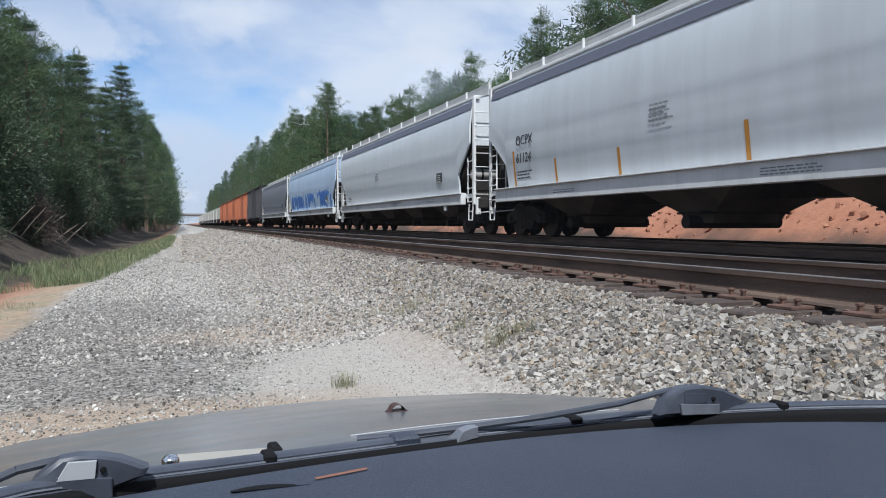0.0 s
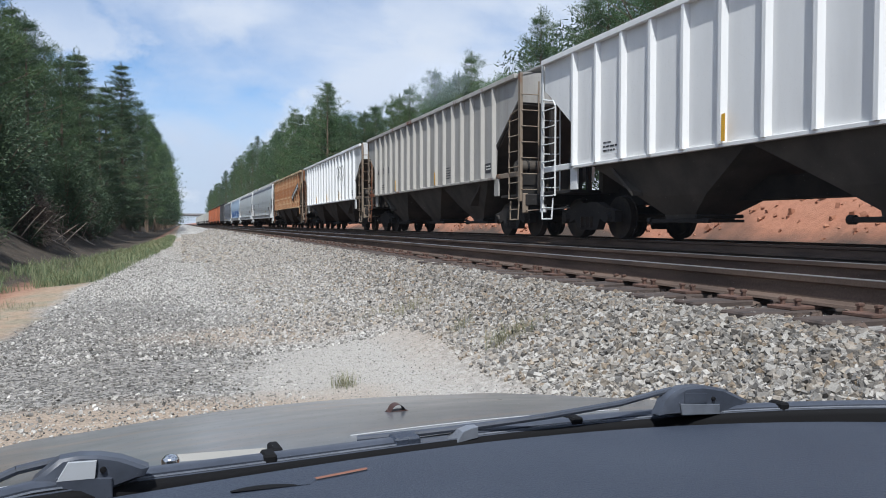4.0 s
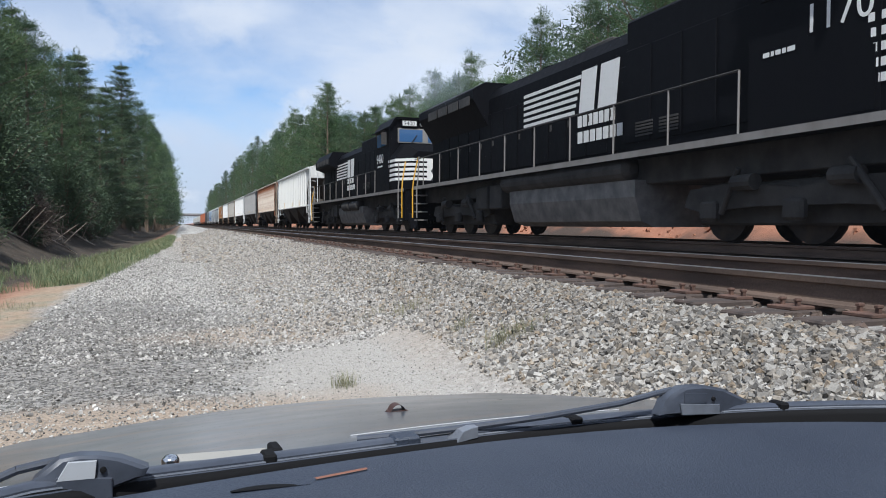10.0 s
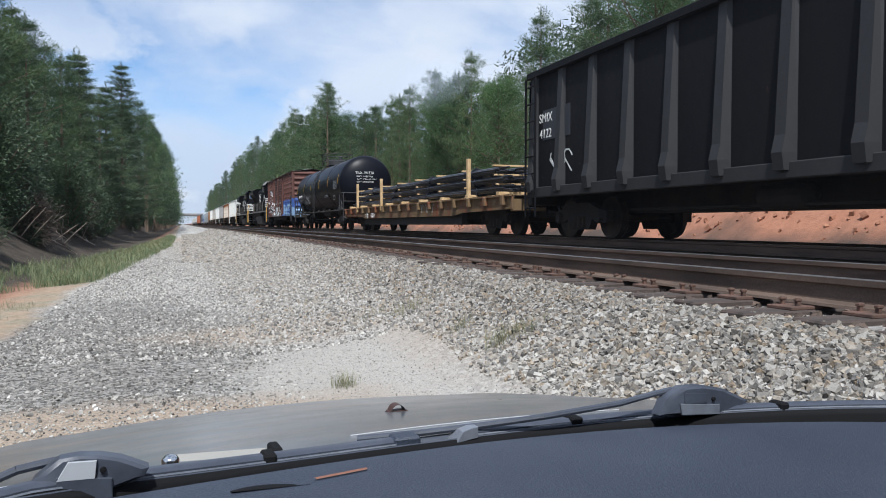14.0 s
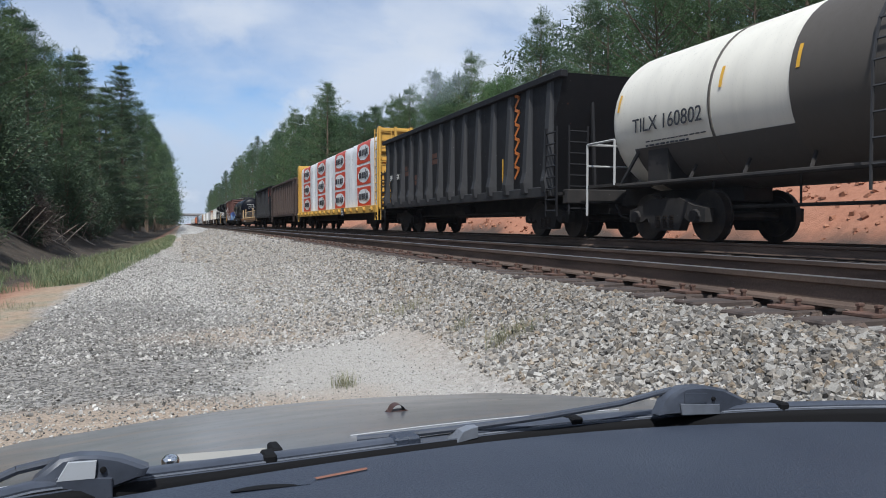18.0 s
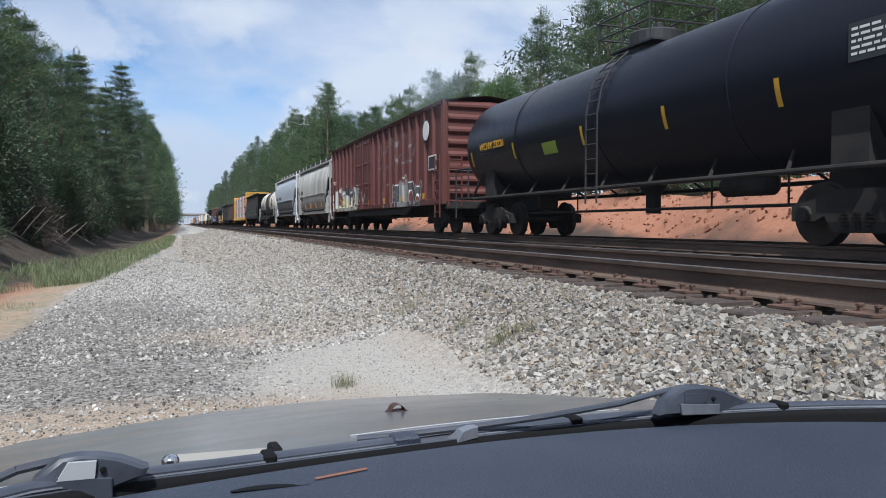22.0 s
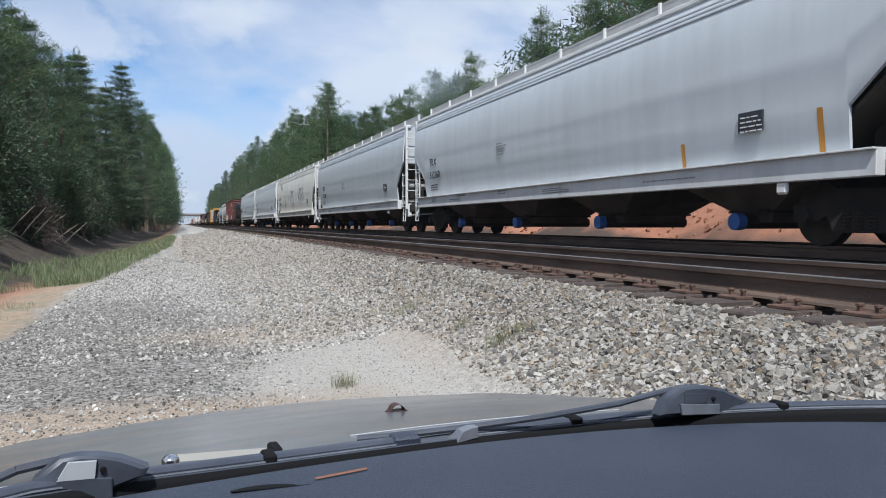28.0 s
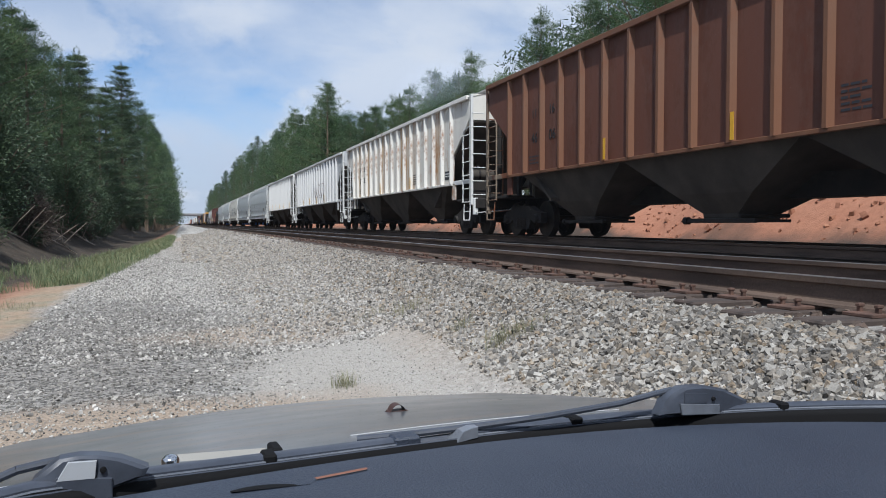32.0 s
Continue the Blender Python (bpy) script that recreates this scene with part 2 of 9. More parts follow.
def sprayed(m, thing, regions, strokes=()):
    """Spray paint laid over a car's paint, following every rib. Regions in the car's own space: y from, y to, z from, z to, kind, scale, amount, colour."""
    nt = m.node_tree
    bsdf = nt.nodes["Principled BSDF"]
    base = bsdf.inputs["Base Color"].links[0].from_socket
    tc = nt.nodes.new("ShaderNodeTexCoord")
    tc.object = thing
    sep = nt.nodes.new("ShaderNodeSeparateXYZ")
    nt.links.new(tc.outputs["Object"], sep.inputs[0])

    def noise_at(scale, shift, detail=2.0, warp=0.8):
        mp = nt.nodes.new("ShaderNodeMapping")
        mp.inputs["Location"].default_value = (shift, shift * 1.7, -shift)
        mp.inputs["Scale"].default_value = (0.0, 1.0, 1.0)
        no = nt.nodes.new("ShaderNodeTexNoise")
        no.inputs["Scale"].default_value, no.inputs["Detail"].default_value, no.inputs["Distortion"].default_value = scale, detail, warp
        nt.links.new(tc.outputs["Object"], mp.inputs[0])
        nt.links.new(mp.outputs[0], no.inputs["Vector"])
        return no.outputs["Fac"]

    def between(v, lo, hi, soft):
        out = None
        for at, sgn in ((lo, 1), (hi, -1)):
            mr = nt.nodes.new("ShaderNodeMapRange")
            mr.inputs[1].default_value, mr.inputs[2].default_value = at - soft, at + soft
            mr.inputs[3].default_value, mr.inputs[4].default_value = (0.0, 1.0) if sgn > 0 else (1.0, 0.0)
            nt.links.new(v, mr.inputs[0])
            out = mr.outputs[0] if out is None else math_node(nt, "MULTIPLY", out, mr.outputs[0])
        return out
    for k, (y0, y1, z0, z1, kind, scale, amount, colour) in enumerate(regions):
        rag = math_node(nt, "MULTIPLY", math_node(nt, "SUBTRACT", noise_at(2.2, 3.0 + k, 3.0), 0.5), 0.9)
        inside = math_node(nt, "MULTIPLY", between(math_node(nt, "ADD", sep.outputs[1], rag), min(y0, y1), max(y0, y1), 0.05), between(math_node(nt, "ADD", sep.outputs[2], rag), z0, z1, 0.04))
        inside = math_node(nt, "MULTIPLY", inside, math_node(nt, "LESS_THAN", sep.outputs[0], 0.0))
        pat = noise_at(scale, 11.0 + 5 * k)
        if kind == "lines":
            d = math_node(nt, "ABSOLUTE", math_node(nt, "SUBTRACT", pat, 0.5), 0.0)
            on = math_node(nt, "LESS_THAN", d, amount)
        else:
            on = math_node(nt, "GREATER_THAN", pat, 1.0 - amount)
        base = mix_node(nt, math_node(nt, "MULTIPLY", inside, on), base, colour)
    for lines, wide, colour in strokes:
        near = None
        flat_ = nt.nodes.new("ShaderNodeVectorMath")
        flat_.operation = "MULTIPLY"
        flat_.inputs[1].default_value = (0, 1, 1)
        nt.links.new(tc.outputs["Object"], flat_.inputs[0])
        for line in lines:
            for a, b in zip(line, line[1:]):
                d = (b[0] - a[0], b[1] - a[1])
                size2 = max(1e-4, d[0] ** 2 + d[1] ** 2)
                off = nt.nodes.new("ShaderNodeVectorMath")
                off.operation = "SUBTRACT"
                off.inputs[1].default_value = (0, *a)
                nt.links.new(flat_.outputs[0], off.inputs[0])
                dot = nt.nodes.new("ShaderNodeVectorMath")
                dot.operation = "DOT_PRODUCT"
                dot.inputs[1].default_value = (0, d[0] / size2, d[1] / size2)
                nt.links.new(off.outputs[0], dot.inputs[0])
                h = math_node(nt, "MINIMUM", math_node(nt, "MAXIMUM", dot.outputs["Value"], 0.0), 1.0)
                on_line = nt.nodes.new("ShaderNodeVectorMath")
                on_line.operation = "SCALE"
                on_line.inputs[0].default_value = (0, *d)
                nt.links.new(h, on_line.inputs["Scale"])
                gap = nt.nodes.new("ShaderNodeVectorMath")
                gap.operation = "DISTANCE"
                nt.links.new(off.outputs[0], gap.inputs[0])
                nt.links.new(on_line.outputs[0], gap.inputs[1])
                near = gap.outputs["Value"] if near is None else math_node(nt, "MINIMUM", near, gap.outputs["Value"])
        on = math_node(nt, "MULTIPLY", math_node(nt, "LESS_THAN", near, wide / 2), math_node(nt, "LESS_THAN", sep.outputs[0], 0.0))
        base = mix_node(nt, math_node(nt, "MULTIPLY", on, 0.93), base, colour)
    nt.links.new(base, bsdf.inputs["Base Color"])


BLACK = plain("black_grease", (0.022, 0.020, 0.019), 0.75)
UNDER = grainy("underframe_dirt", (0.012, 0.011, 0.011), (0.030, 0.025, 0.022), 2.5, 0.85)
# bays and end slopes: dirt plus the shade under the car in one colour
BAY_DIRT_SHADE = grainy("hopper_bay_dirt", (0.045, 0.038, 0.032), (0.090, 0.077, 0.063), 1.2, 0.85)
WHEEL = grainy("wheel_steel", (0.022, 0.020, 0.020), (0.055, 0.042, 0.034), 5, 0.6, 0.4)
TREAD = plain("bright_steel", (0.55, 0.54, 0.52), 0.3, 0.9)
WHITE = plain("white_letter", (0.75, 0.75, 0.73), 0.6)
DARK = plain("black_letter", (0.03, 0.032, 0.04), 0.6)
YELLOW = plain("yellow_reflector", (0.72, 0.40, 0.03), 0.45)
RAILWHITE = paint("white_ladder_paint", (0.72, 0.73, 0.72), 0.12, 0.2, 0.5, 2.0)
RAILGREY = paint("grey_ladder_paint", (0.42, 0.42, 0.41), 0.2, 0.3, 0.55, 5.0)
RAILRUST = paint("rusty_ladder_paint", (0.24, 0.19, 0.14), 0.55, 0.4, 0.7, 8.0)
RAILBLACK = plain("black_ladder_paint", (0.03, 0.03, 0.032), 0.6)


# ---- ground and tracks
PROFILE = [(-900, 16.0), (-300, 12.0), (-60, 6.0), (-14, 4.6), (-9.0, 3.6), (-6.8, 2.3), (-5.4, 1.15), (-4.4, 0.35), (-3.7, 0.04), (-3.0, -0.04), (-2.0, 0.0),
           (-1.2, 0.0), (0.5, 0.0), (1.2, 0.03), (1.8, 0.10), (2.3, 0.27), (2.7, 0.485), (2.95, 0.595), (3.2, 0.645), (3.6, 0.65), (4.5, 0.65), (5.6, 0.655), (6.1, 0.62), (7.0, 0.50),
           (8.0, 0.60), (8.5, 0.655), (9.6, 0.64), (10.8, 0.655), (11.4, 0.55), (12.2, 0.35), (13.0, 0.40), (13.8, 0.75), (15.0, 1.5), (16.2, 2.05), (18.0, 2.3), (24.0, 2.6), (60, 4.0), (300, 10.0), (900, 16.0)]


def height(x, y=0.0):
    for (x0, z0), (x1, z1) in zip(PROFILE, PROFILE[1:]):
        if x <= x1:
            z = z0 + (z1 - z0) * (x - x0) / (x1 - x0)
            break
    else:
        z = PROFILE[-1][1]
    rough = 0.0
    if x < -3.0:
        rough = min(1.0, (-3.0 - x) / 3.0) * 0.7
    elif x > 12.6:
        rough = min(1.0, (x - 12.6) / 2.0) * 0.8
    if rough:
        z += rough * (noise.noise((x * 0.35, y * 0.22, 3.1)) * 0.9 + noise.noise((x * 1.1, y * 0.9, 9.0)) * 0.25)
    if -3.0 <= x < 2.9:
        z += noise.noise((x * 0.5, y * 0.5, 1.0)) * 0.03
    return z


def ground_material():
    m, nt, bsdf = nodes_of("ground")
    tc = nt.nodes.new("ShaderNodeTexCoord")
    sep = nt.nodes.new("ShaderNodeSeparateXYZ")
    nt.links.new(tc.outputs["Object"], sep.inputs[0])
    wob = noise_node(nt, 0.7, 5)
    x = math_node(nt, "ADD", sep.outputs[0], math_node(nt, "MULTIPLY", math_node(nt, "SUBTRACT", wob, 0.5), 1.6))

    narrow = nt.nodes.new("ShaderNodeMapRange")          # the pad narrows to a road further on
    narrow.inputs[1].default_value, narrow.inputs[2].default_value, narrow.inputs[4].default_value = 15.0, 42.0, 1.15
    nt.links.new(sep.outputs[1], narrow.inputs[0])
    left = math_node(nt, "SUBTRACT", math_node(nt, "ADD", sep.outputs[0], math_node(nt, "MULTIPLY", math_node(nt, "SUBTRACT", wob, 0.5), 0.8)), narrow.outputs[0])

    def step(at, width, along=None):
        mr = nt.nodes.new("ShaderNodeMapRange")
        mr.inputs[1].default_value, mr.inputs[2].default_value = at - width, at + width
        nt.links.new(along or x, mr.inputs[0])
        return mr.outputs[0]
    grit = noise_node(nt, 28, 4, rough=0.7)
    stones = nt.nodes.new("ShaderNodeTexVoronoi")
    stones.inputs["Scale"].default_value = 34.0
    nt.links.new(tc.outputs["Object"], stones.inputs["Vector"])
    speck = nt.nodes.new("ShaderNodeSeparateColor")
    nt.links.new(stones.outputs["Color"], speck.inputs[0])
    clay = mix_node(nt, noise_node(nt, 1.3, 6), (0.33, 0.135, 0.080), (0.43, 0.215, 0.137))
    clay = mix_node(nt, 0.5, clay, ramp_node(nt, noise_node(nt, 7, 6, rough=0.7), 0.3, 0.6, (0.5, 0.45, 0.42), (1, 1, 1)), "MULTIPLY")
    # ground under the woods, darkened: the trees' shade is in the colour
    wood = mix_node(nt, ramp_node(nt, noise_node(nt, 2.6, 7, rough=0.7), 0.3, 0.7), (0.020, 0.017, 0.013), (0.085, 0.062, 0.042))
    sand = mix_node(nt, ramp_node(nt, noise_node(nt, 1.6, 6), 0.4, 0.6), (0.38, 0.28, 0.20), (0.30, 0.26, 0.19))
    sand = mix_node(nt, 0.8, sand, ramp_node(nt, noise_node(nt, 9, 7, rough=0.75), 0.34, 0.62, (0.5, 0.47, 0.42), (1.1, 1.1, 1.1)), "MULTIPLY")
    gravel = mix_node(nt, ramp_node(nt, speck.outputs[0], 0.1, 0.9), (0.14, 0.134, 0.126), (0.56, 0.54, 0.505))

    def blot(cx, cy, rx, ry, soft):
        """A patch with a ragged edge."""
        dx = math_node(nt, "DIVIDE", math_node(nt, "SUBTRACT", sep.outputs[0], cx), rx)
        dy = math_node(nt, "DIVIDE", math_node(nt, "SUBTRACT", sep.outputs[1], cy), ry)
        d = math_node(nt, "SQRT", math_node(nt, "ADD", math_node(nt, "MULTIPLY", dx, dx), math_node(nt, "MULTIPLY", dy, dy)), 0)
        d = math_node(nt, "ADD", d, math_node(nt, "MULTIPLY", math_node(nt, "SUBTRACT", noise_node(nt, 1.4, 6), 0.5), 1.1))
        mr = nt.nodes.new("ShaderNodeMapRange")
        mr.inputs[1].default_value, mr.inputs[2].default_value, mr.inputs[3].default_value, mr.inputs[4].default_value = 1 - soft, 1 + soft, 1.0, 0.0
        nt.links.new(d, mr.inputs[0])
        return mr.outputs[0]
    pale_sand = mix_node(nt, ramp_node(nt, noise_node(nt, 95, 3, rough=0.7), 0.36, 0.64), (0.23, 0.213, 0.19), (0.49, 0.462, 0.418))
    brown_sand = mix_node(nt, ramp_node(nt, noise_node(nt, 60, 4, rough=0.7), 0.35, 0.65), (0.20, 0.155, 0.115), (0.43, 0.345, 0.265))
    dark_gravel = mix_node(nt, ramp_node(nt, speck.outputs[0], 0.1, 0.95), (0.055, 0.051, 0.046), (0.30, 0.28, 0.255))
    gravel = mix_node(nt, math_node(nt, "MULTIPLY", blot(-0.75, 8.2, 1.75, 4.6, 0.45), 0.92), gravel, dark_gravel)
    gravel = mix_node(nt, math_node(nt, "MULTIPLY", blot(1.55, 5.6, 1.15, 1.75, 0.22), 0.92), gravel, pale_sand)
    gravel = mix_node(nt, math_node(nt, "MULTIPLY", blot(1.15, 8.3, 1.25, 0.75, 0.4), 0.85), gravel, brown_sand)
    gravel = mix_node(nt, math_node(nt, "MULTIPLY", blot(-0.35, 4.75, 1.5, 0.55, 0.35), 0.95), gravel, brown_sand)
    gravel = mix_node(nt, math_node(nt, "MULTIPLY", blot(2.35, 6.0, 0.5, 2.2, 0.5), 0.75), gravel, brown_sand)
    gravel = mix_node(nt, math_node(nt, "MULTIPLY", blot(0.15, 52.0, 0.9, 20.0, 0.4), 0.8), gravel, brown_sand)
    ballast = mix_node(nt, ramp_node(nt, speck.outputs[1], 0.1, 0.9), (0.19, 0.18, 0.166), (0.48, 0.46, 0.43))
    dark_bed = mix_node(nt, grit, (0.028, 0.022, 0.018), (0.11, 0.075, 0.058))
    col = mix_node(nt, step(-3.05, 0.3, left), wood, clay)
    col = mix_node(nt, step(-2.7, 0.4, left), col, sand)
    col = mix_node(nt, step(-1.82, 0.14, left), col, gravel)
    col = mix_node(nt, step(2.25, 0.6), col, ballast)
    col = mix_node(nt, step(3.45, 0.3), col, dark_bed)
    # dark bed carried past the far track, up to the clay
    col = mix_node(nt, step(14.15, 0.35), col, clay)
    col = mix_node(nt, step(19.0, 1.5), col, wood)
    nt.links.new(col, bsdf.inputs["Base Color"])
    bsdf.inputs["Roughness"].default_value = 0.95
    bump_node(nt, bsdf, math_node(nt, "ADD", grit, math_node(nt, "MULTIPLY", stones.outputs["Distance"], 0.8)), 0.55, 0.03)
    return m


def build_ground():
    xs = sorted(set([x for x, _ in PROFILE] + [v / 4 for v in range(-16, 13)] + [12.2 + 0.4 * k for k in range(20)] + [-4 - 0.5 * k for k in range(14)]))
    ys = [-900, -300, -100, -40, -20, -10] + [-5 + 0.5 * k for k in range(80)] + [35 + 2.0 * k for k in range(40)] + [115 + 10 * k for k in range(20)] + [320, 400, 600, 900, 1500, 2500, 4000]
    s = Shape()
    s.loft([[(x, y, height(x, y)) for x in xs] for y in ys])
    g = new("ground", s.mesh("ground", ground_material(), 60))
    return tagged(g, "grey gravel pad, pale ballast and red clay beside the tracks", "ground", kind="structure")


ground = build_ground()

RAIL_RUST = grainy("rail_rust", (0.085, 0.060, 0.048), (0.165, 0.115, 0.088), 8, 0.8, 0.2, 0.3, (1, 0.15, 1))
RAIL_HEAD = grainy("rail_head", (0.30, 0.29, 0.28), (0.42, 0.41, 0.40), 3, 0.32, 0.85, 0.05, (1, 0.1, 1))
TIE_WOOD = grainy("tie_wood", (0.038, 0.030, 0.026), (0.085, 0.062, 0.052), 3, 0.9, 0, 0.5, (0.3, 3, 3), 30)
TIE_STEEL = grainy("tie_plate_rust", (0.085, 0.05, 0.038), (0.17, 0.095, 0.07), 7, 0.85, 0.1, 0.3)


def build_track(name, cx, label):
    tr = tagged(new(name), label, "railway track", kind="structure")
    for side in (-1, 1):
        x = cx + side * 0.755
        foot = Shape().prism([(x - 0.075, RAIL - 0.175), (x + 0.075, RAIL - 0.175), (x + 0.07, RAIL - 0.158), (x + 0.012, RAIL - 0.14), (x + 0.010, RAIL - 0.05), (x + 0.035, RAIL - 0.038),
                              (x + 0.037, RAIL - 0.004), (x - 0.037, RAIL - 0.004), (x - 0.035, RAIL - 0.038), (x - 0.010, RAIL - 0.05), (x - 0.012, RAIL - 0.14), (x - 0.07, RAIL - 0.158)], "y", -60, 1800)
        r = part("rail", foot, RAIL_RUST, tr)
        part("rail_head", Shape().box(x - 0.033, x + 0.033, -60, 1800, RAIL - 0.006, RAIL, 0.002), RAIL_HEAD, r, "worn bright running face")
    return tr


near_track = build_track("track_1", NEAR_TRACK, "empty rusty railway track on wooden ties")
far_track = build_track("track_2", TRAIN_TRACK, "railway track under the passing train")


def build_overpass():
    """The road bridge over the line, far off."""
    concrete = grainy("bridge_concrete", (0.20, 0.20, 0.20), (0.32, 0.31, 0.30), 1.5, 0.85, 0, 0.2)
    ob = tagged(new("road_bridge"), "small grey concrete road bridge far down the line", "bridge")
    part("deck", Shape().box(-30, 45, 640, 651, 7.6, 8.9, 0.1), concrete, ob)
    part("parapet", Shape().box(-30, 45, 639.6, 640.0, 8.5, 9.9), concrete, ob)
    for x in (-3.2, 15.0):
        part("pier", Shape().box(x - 0.7, x + 0.7, 641, 650, -1.0, 7.6, 0.1), concrete, ob)


build_overpass()


# ---- loose stone, ties, grass
def rng(seed):
    return np.random.default_rng(seed)


def mesh_from(name, verts, faces, material, smooth=False):
    me = bpy.data.meshes.new(name)
    me.from_pydata(verts.tolist(), [], faces.tolist())
    if smooth:
        me.polygons.foreach_set("use_smooth", [True] * len(me.polygons))
    me.materials.append(material)
    return me


def island_material(name, dark, light, rough=0.9, translucent=0.0, third=None, mids=()):
    """Each loose piece takes its own shade between two colours."""
    m, nt, bsdf = nodes_of(name)
    geo = nt.nodes.new("ShaderNodeNewGeometry")
    r = nt.nodes.new("ShaderNodeValToRGB")
    r.color_ramp.elements[0].color, r.color_ramp.elements[1].color = (*dark, 1), (*light, 1)
    if third:
        e = r.color_ramp.elements.new(0.93)
        e.color = (*third, 1)
    for at, colour in mids:
        e = r.color_ramp.elements.new(at)
        e.color = (*colour, 1)
    nt.links.new(geo.outputs["Random Per Island"], r.inputs[0])
    col = mix_node(nt, 0.45, r.outputs[0], ramp_node(nt, noise_node(nt, 40, 3), 0.3, 0.7, (0.45, 0.44, 0.43), (1, 1, 1)), "MULTIPLY")
    nt.links.new(col, bsdf.inputs["Base Color"])
    bsdf.inputs["Roughness"].default_value = rough
    if not translucent:
        bump_node(nt, bsdf, noise_node(nt, 90, 4), 0.7, 0.006)
    if translucent:
        tr = nt.nodes.new("ShaderNodeBsdfTranslucent")
        nt.links.new(r.outputs[0], tr.inputs[0])
        mx = nt.nodes.new("ShaderNodeMixShader")
        mx.inputs[0].default_value = translucent
        out = nt.nodes["Material Output"]
        nt.links.new(bsdf.outputs[0], mx.inputs[1])
        nt.links.new(tr.outputs[0], mx.inputs[2])
        nt.links.new(mx.outputs[0], out.inputs[0])
    return m


OCT_V = np.array([(1, 0, 0), (-1, 0, 0), (0, 1, 0), (0, -1, 0), (0, 0, 1), (0, 0, -1)], float)
OCT_F = np.array([(0, 2, 4), (2, 1, 4), (1, 3, 4), (3, 0, 4), (2, 0, 5), (1, 2, 5), (3, 1, 5), (0, 3, 5)])
CUB_V = np.array([(x, y, z) for x in (-1, 1) for y in (-1, 1) for z in (-1, 1)], float) * 0.62
CUB_F = np.array([(0, 1, 3), (0, 3, 2), (4, 6, 7), (4, 7, 5), (0, 4, 5), (0, 5, 1), (2, 3, 7), (2, 7, 6), (0, 2, 6), (0, 6, 4), (1, 5, 7), (1, 7, 3)])


def stones(name, places, sizes, material, label, seed, base_v=CUB_V, base_f=CUB_F):
    g = rng(seed)
    n, k = len(places), len(base_v)
    a, b, c = (g.uniform(0, 6.283, n) for _ in range(3))
    v = base_v[None] * (1 + g.normal(0, 0.24, (n, k, 3)))
    v = v * g.uniform(0.55, 1.25, (n, 1, 3)) * sizes[:, None, None]
    ca, sa, cb, sb, cc, sc = np.cos(a), np.sin(a), np.cos(b), np.sin(b), np.cos(c), np.sin(c)
    x, y, z = v[..., 0], v[..., 1], v[..., 2]
    x, y = x * ca[:, None] - y * sa[:, None], x * sa[:, None] + y * ca[:, None]
    y, z = y * cb[:, None] - z * sb[:, None], y * sb[:, None] + z * cb[:, None]
    x, y = x * cc[:, None] - y * sc[:, None], x * sc[:, None] + y * cc[:, None]
    v = np.stack([x, y, z], -1) + places[:, None, :]
    f = (base_f[None] + (np.arange(n) * k)[:, None, None]).reshape(-1, 3)
    ob = new(name, mesh_from(name, v.reshape(-1, 3), f, material))
    return tagged(ob, label, "stones", kind="stuff")


def scatter(n, seed, x0, x1, y0, y1, power=1.8, sink=0.3, sizes=(0.02, 0.05), side=1.0):
    """Places on the ground, closer together near y0."""
    g = rng(seed)
    y = y0 + (y1 - y0) * g.random(n) ** power
    x = x1 - (x1 - x0) * g.random(n) ** side
    s = g.uniform(*sizes, n) * g.uniform(0.7, 1.3, n)
    z = np.array([height(float(p), float(q)) for p, q in zip(x, y)]) + s * (0.5 - sink)
    return np.stack([x, y, z], -1), s


STONE = island_material("ballast_stone", (0.10, 0.093, 0.085), (0.37, 0.30, 0.225), 0.9, third=(0.33, 0.27, 0.20), mids=((0.2, (0.24, 0.23, 0.216)), (0.42, (0.34, 0.30, 0.25)), (0.62, (0.40, 0.38, 0.35)), (0.84, (0.47, 0.447, 0.41))))
PEBBLE = island_material("pad_gravel", (0.10, 0.090, 0.080), (0.40, 0.375, 0.335), 0.9, third=(0.56, 0.535, 0.49))


def drop(p, s, gone):
    return p[~gone], s[~gone]


p, s = scatter(95000, 11, 0.5, 3.26, 1.4, 30.0, 1.6, 0.15, (0.011, 0.025), 1.5)
toe = np.where(p[:, 1] < 7.6, 2.02 + 0.05 * np.sin(p[:, 1] * 2.3) + 0.45 * rng(9).random(len(p)) ** 2.2, 0.5 + 2.2 * rng(9).random(len(p)) ** 1.2)
p, s = drop(p, s, p[:, 0] < toe)
brown = p[:, 0] + 0.35 * rng(19).normal(0, 1, len(p)) > 2.45 + 0.045 * np.maximum(0.0, p[:, 1] - 6.0)
stones("ballast", p[~brown], s[~brown], STONE, "pale grey crushed stone at the toe of the ballast", 1)
stones("ballast", p[brown], s[brown], island_material("brown_ballast_stone", (0.07, 0.062, 0.054), (0.29, 0.232, 0.17), 0.9, third=(0.24, 0.185, 0.13), mids=((0.2, (0.165, 0.155, 0.143)), (0.42, (0.25, 0.215, 0.172)), (0.62, (0.29, 0.272, 0.248)), (0.84, (0.38, 0.36, 0.325)))), "grey-brown crushed stone ballast beside the ties", 11)
p, s = scatter(12000, 12, 0.0, 3.4, 24.0, 90.0, 1.3, 0.15, (0.03, 0.055))
stones("far_ballast", p, s, STONE, "pale grey crushed stone further along the track", 2, OCT_V, OCT_F)
p, s = scatter(70000, 13, -1.7, 2.3, 3.2, 30.0, 1.7, 0.25, (0.004, 0.013))
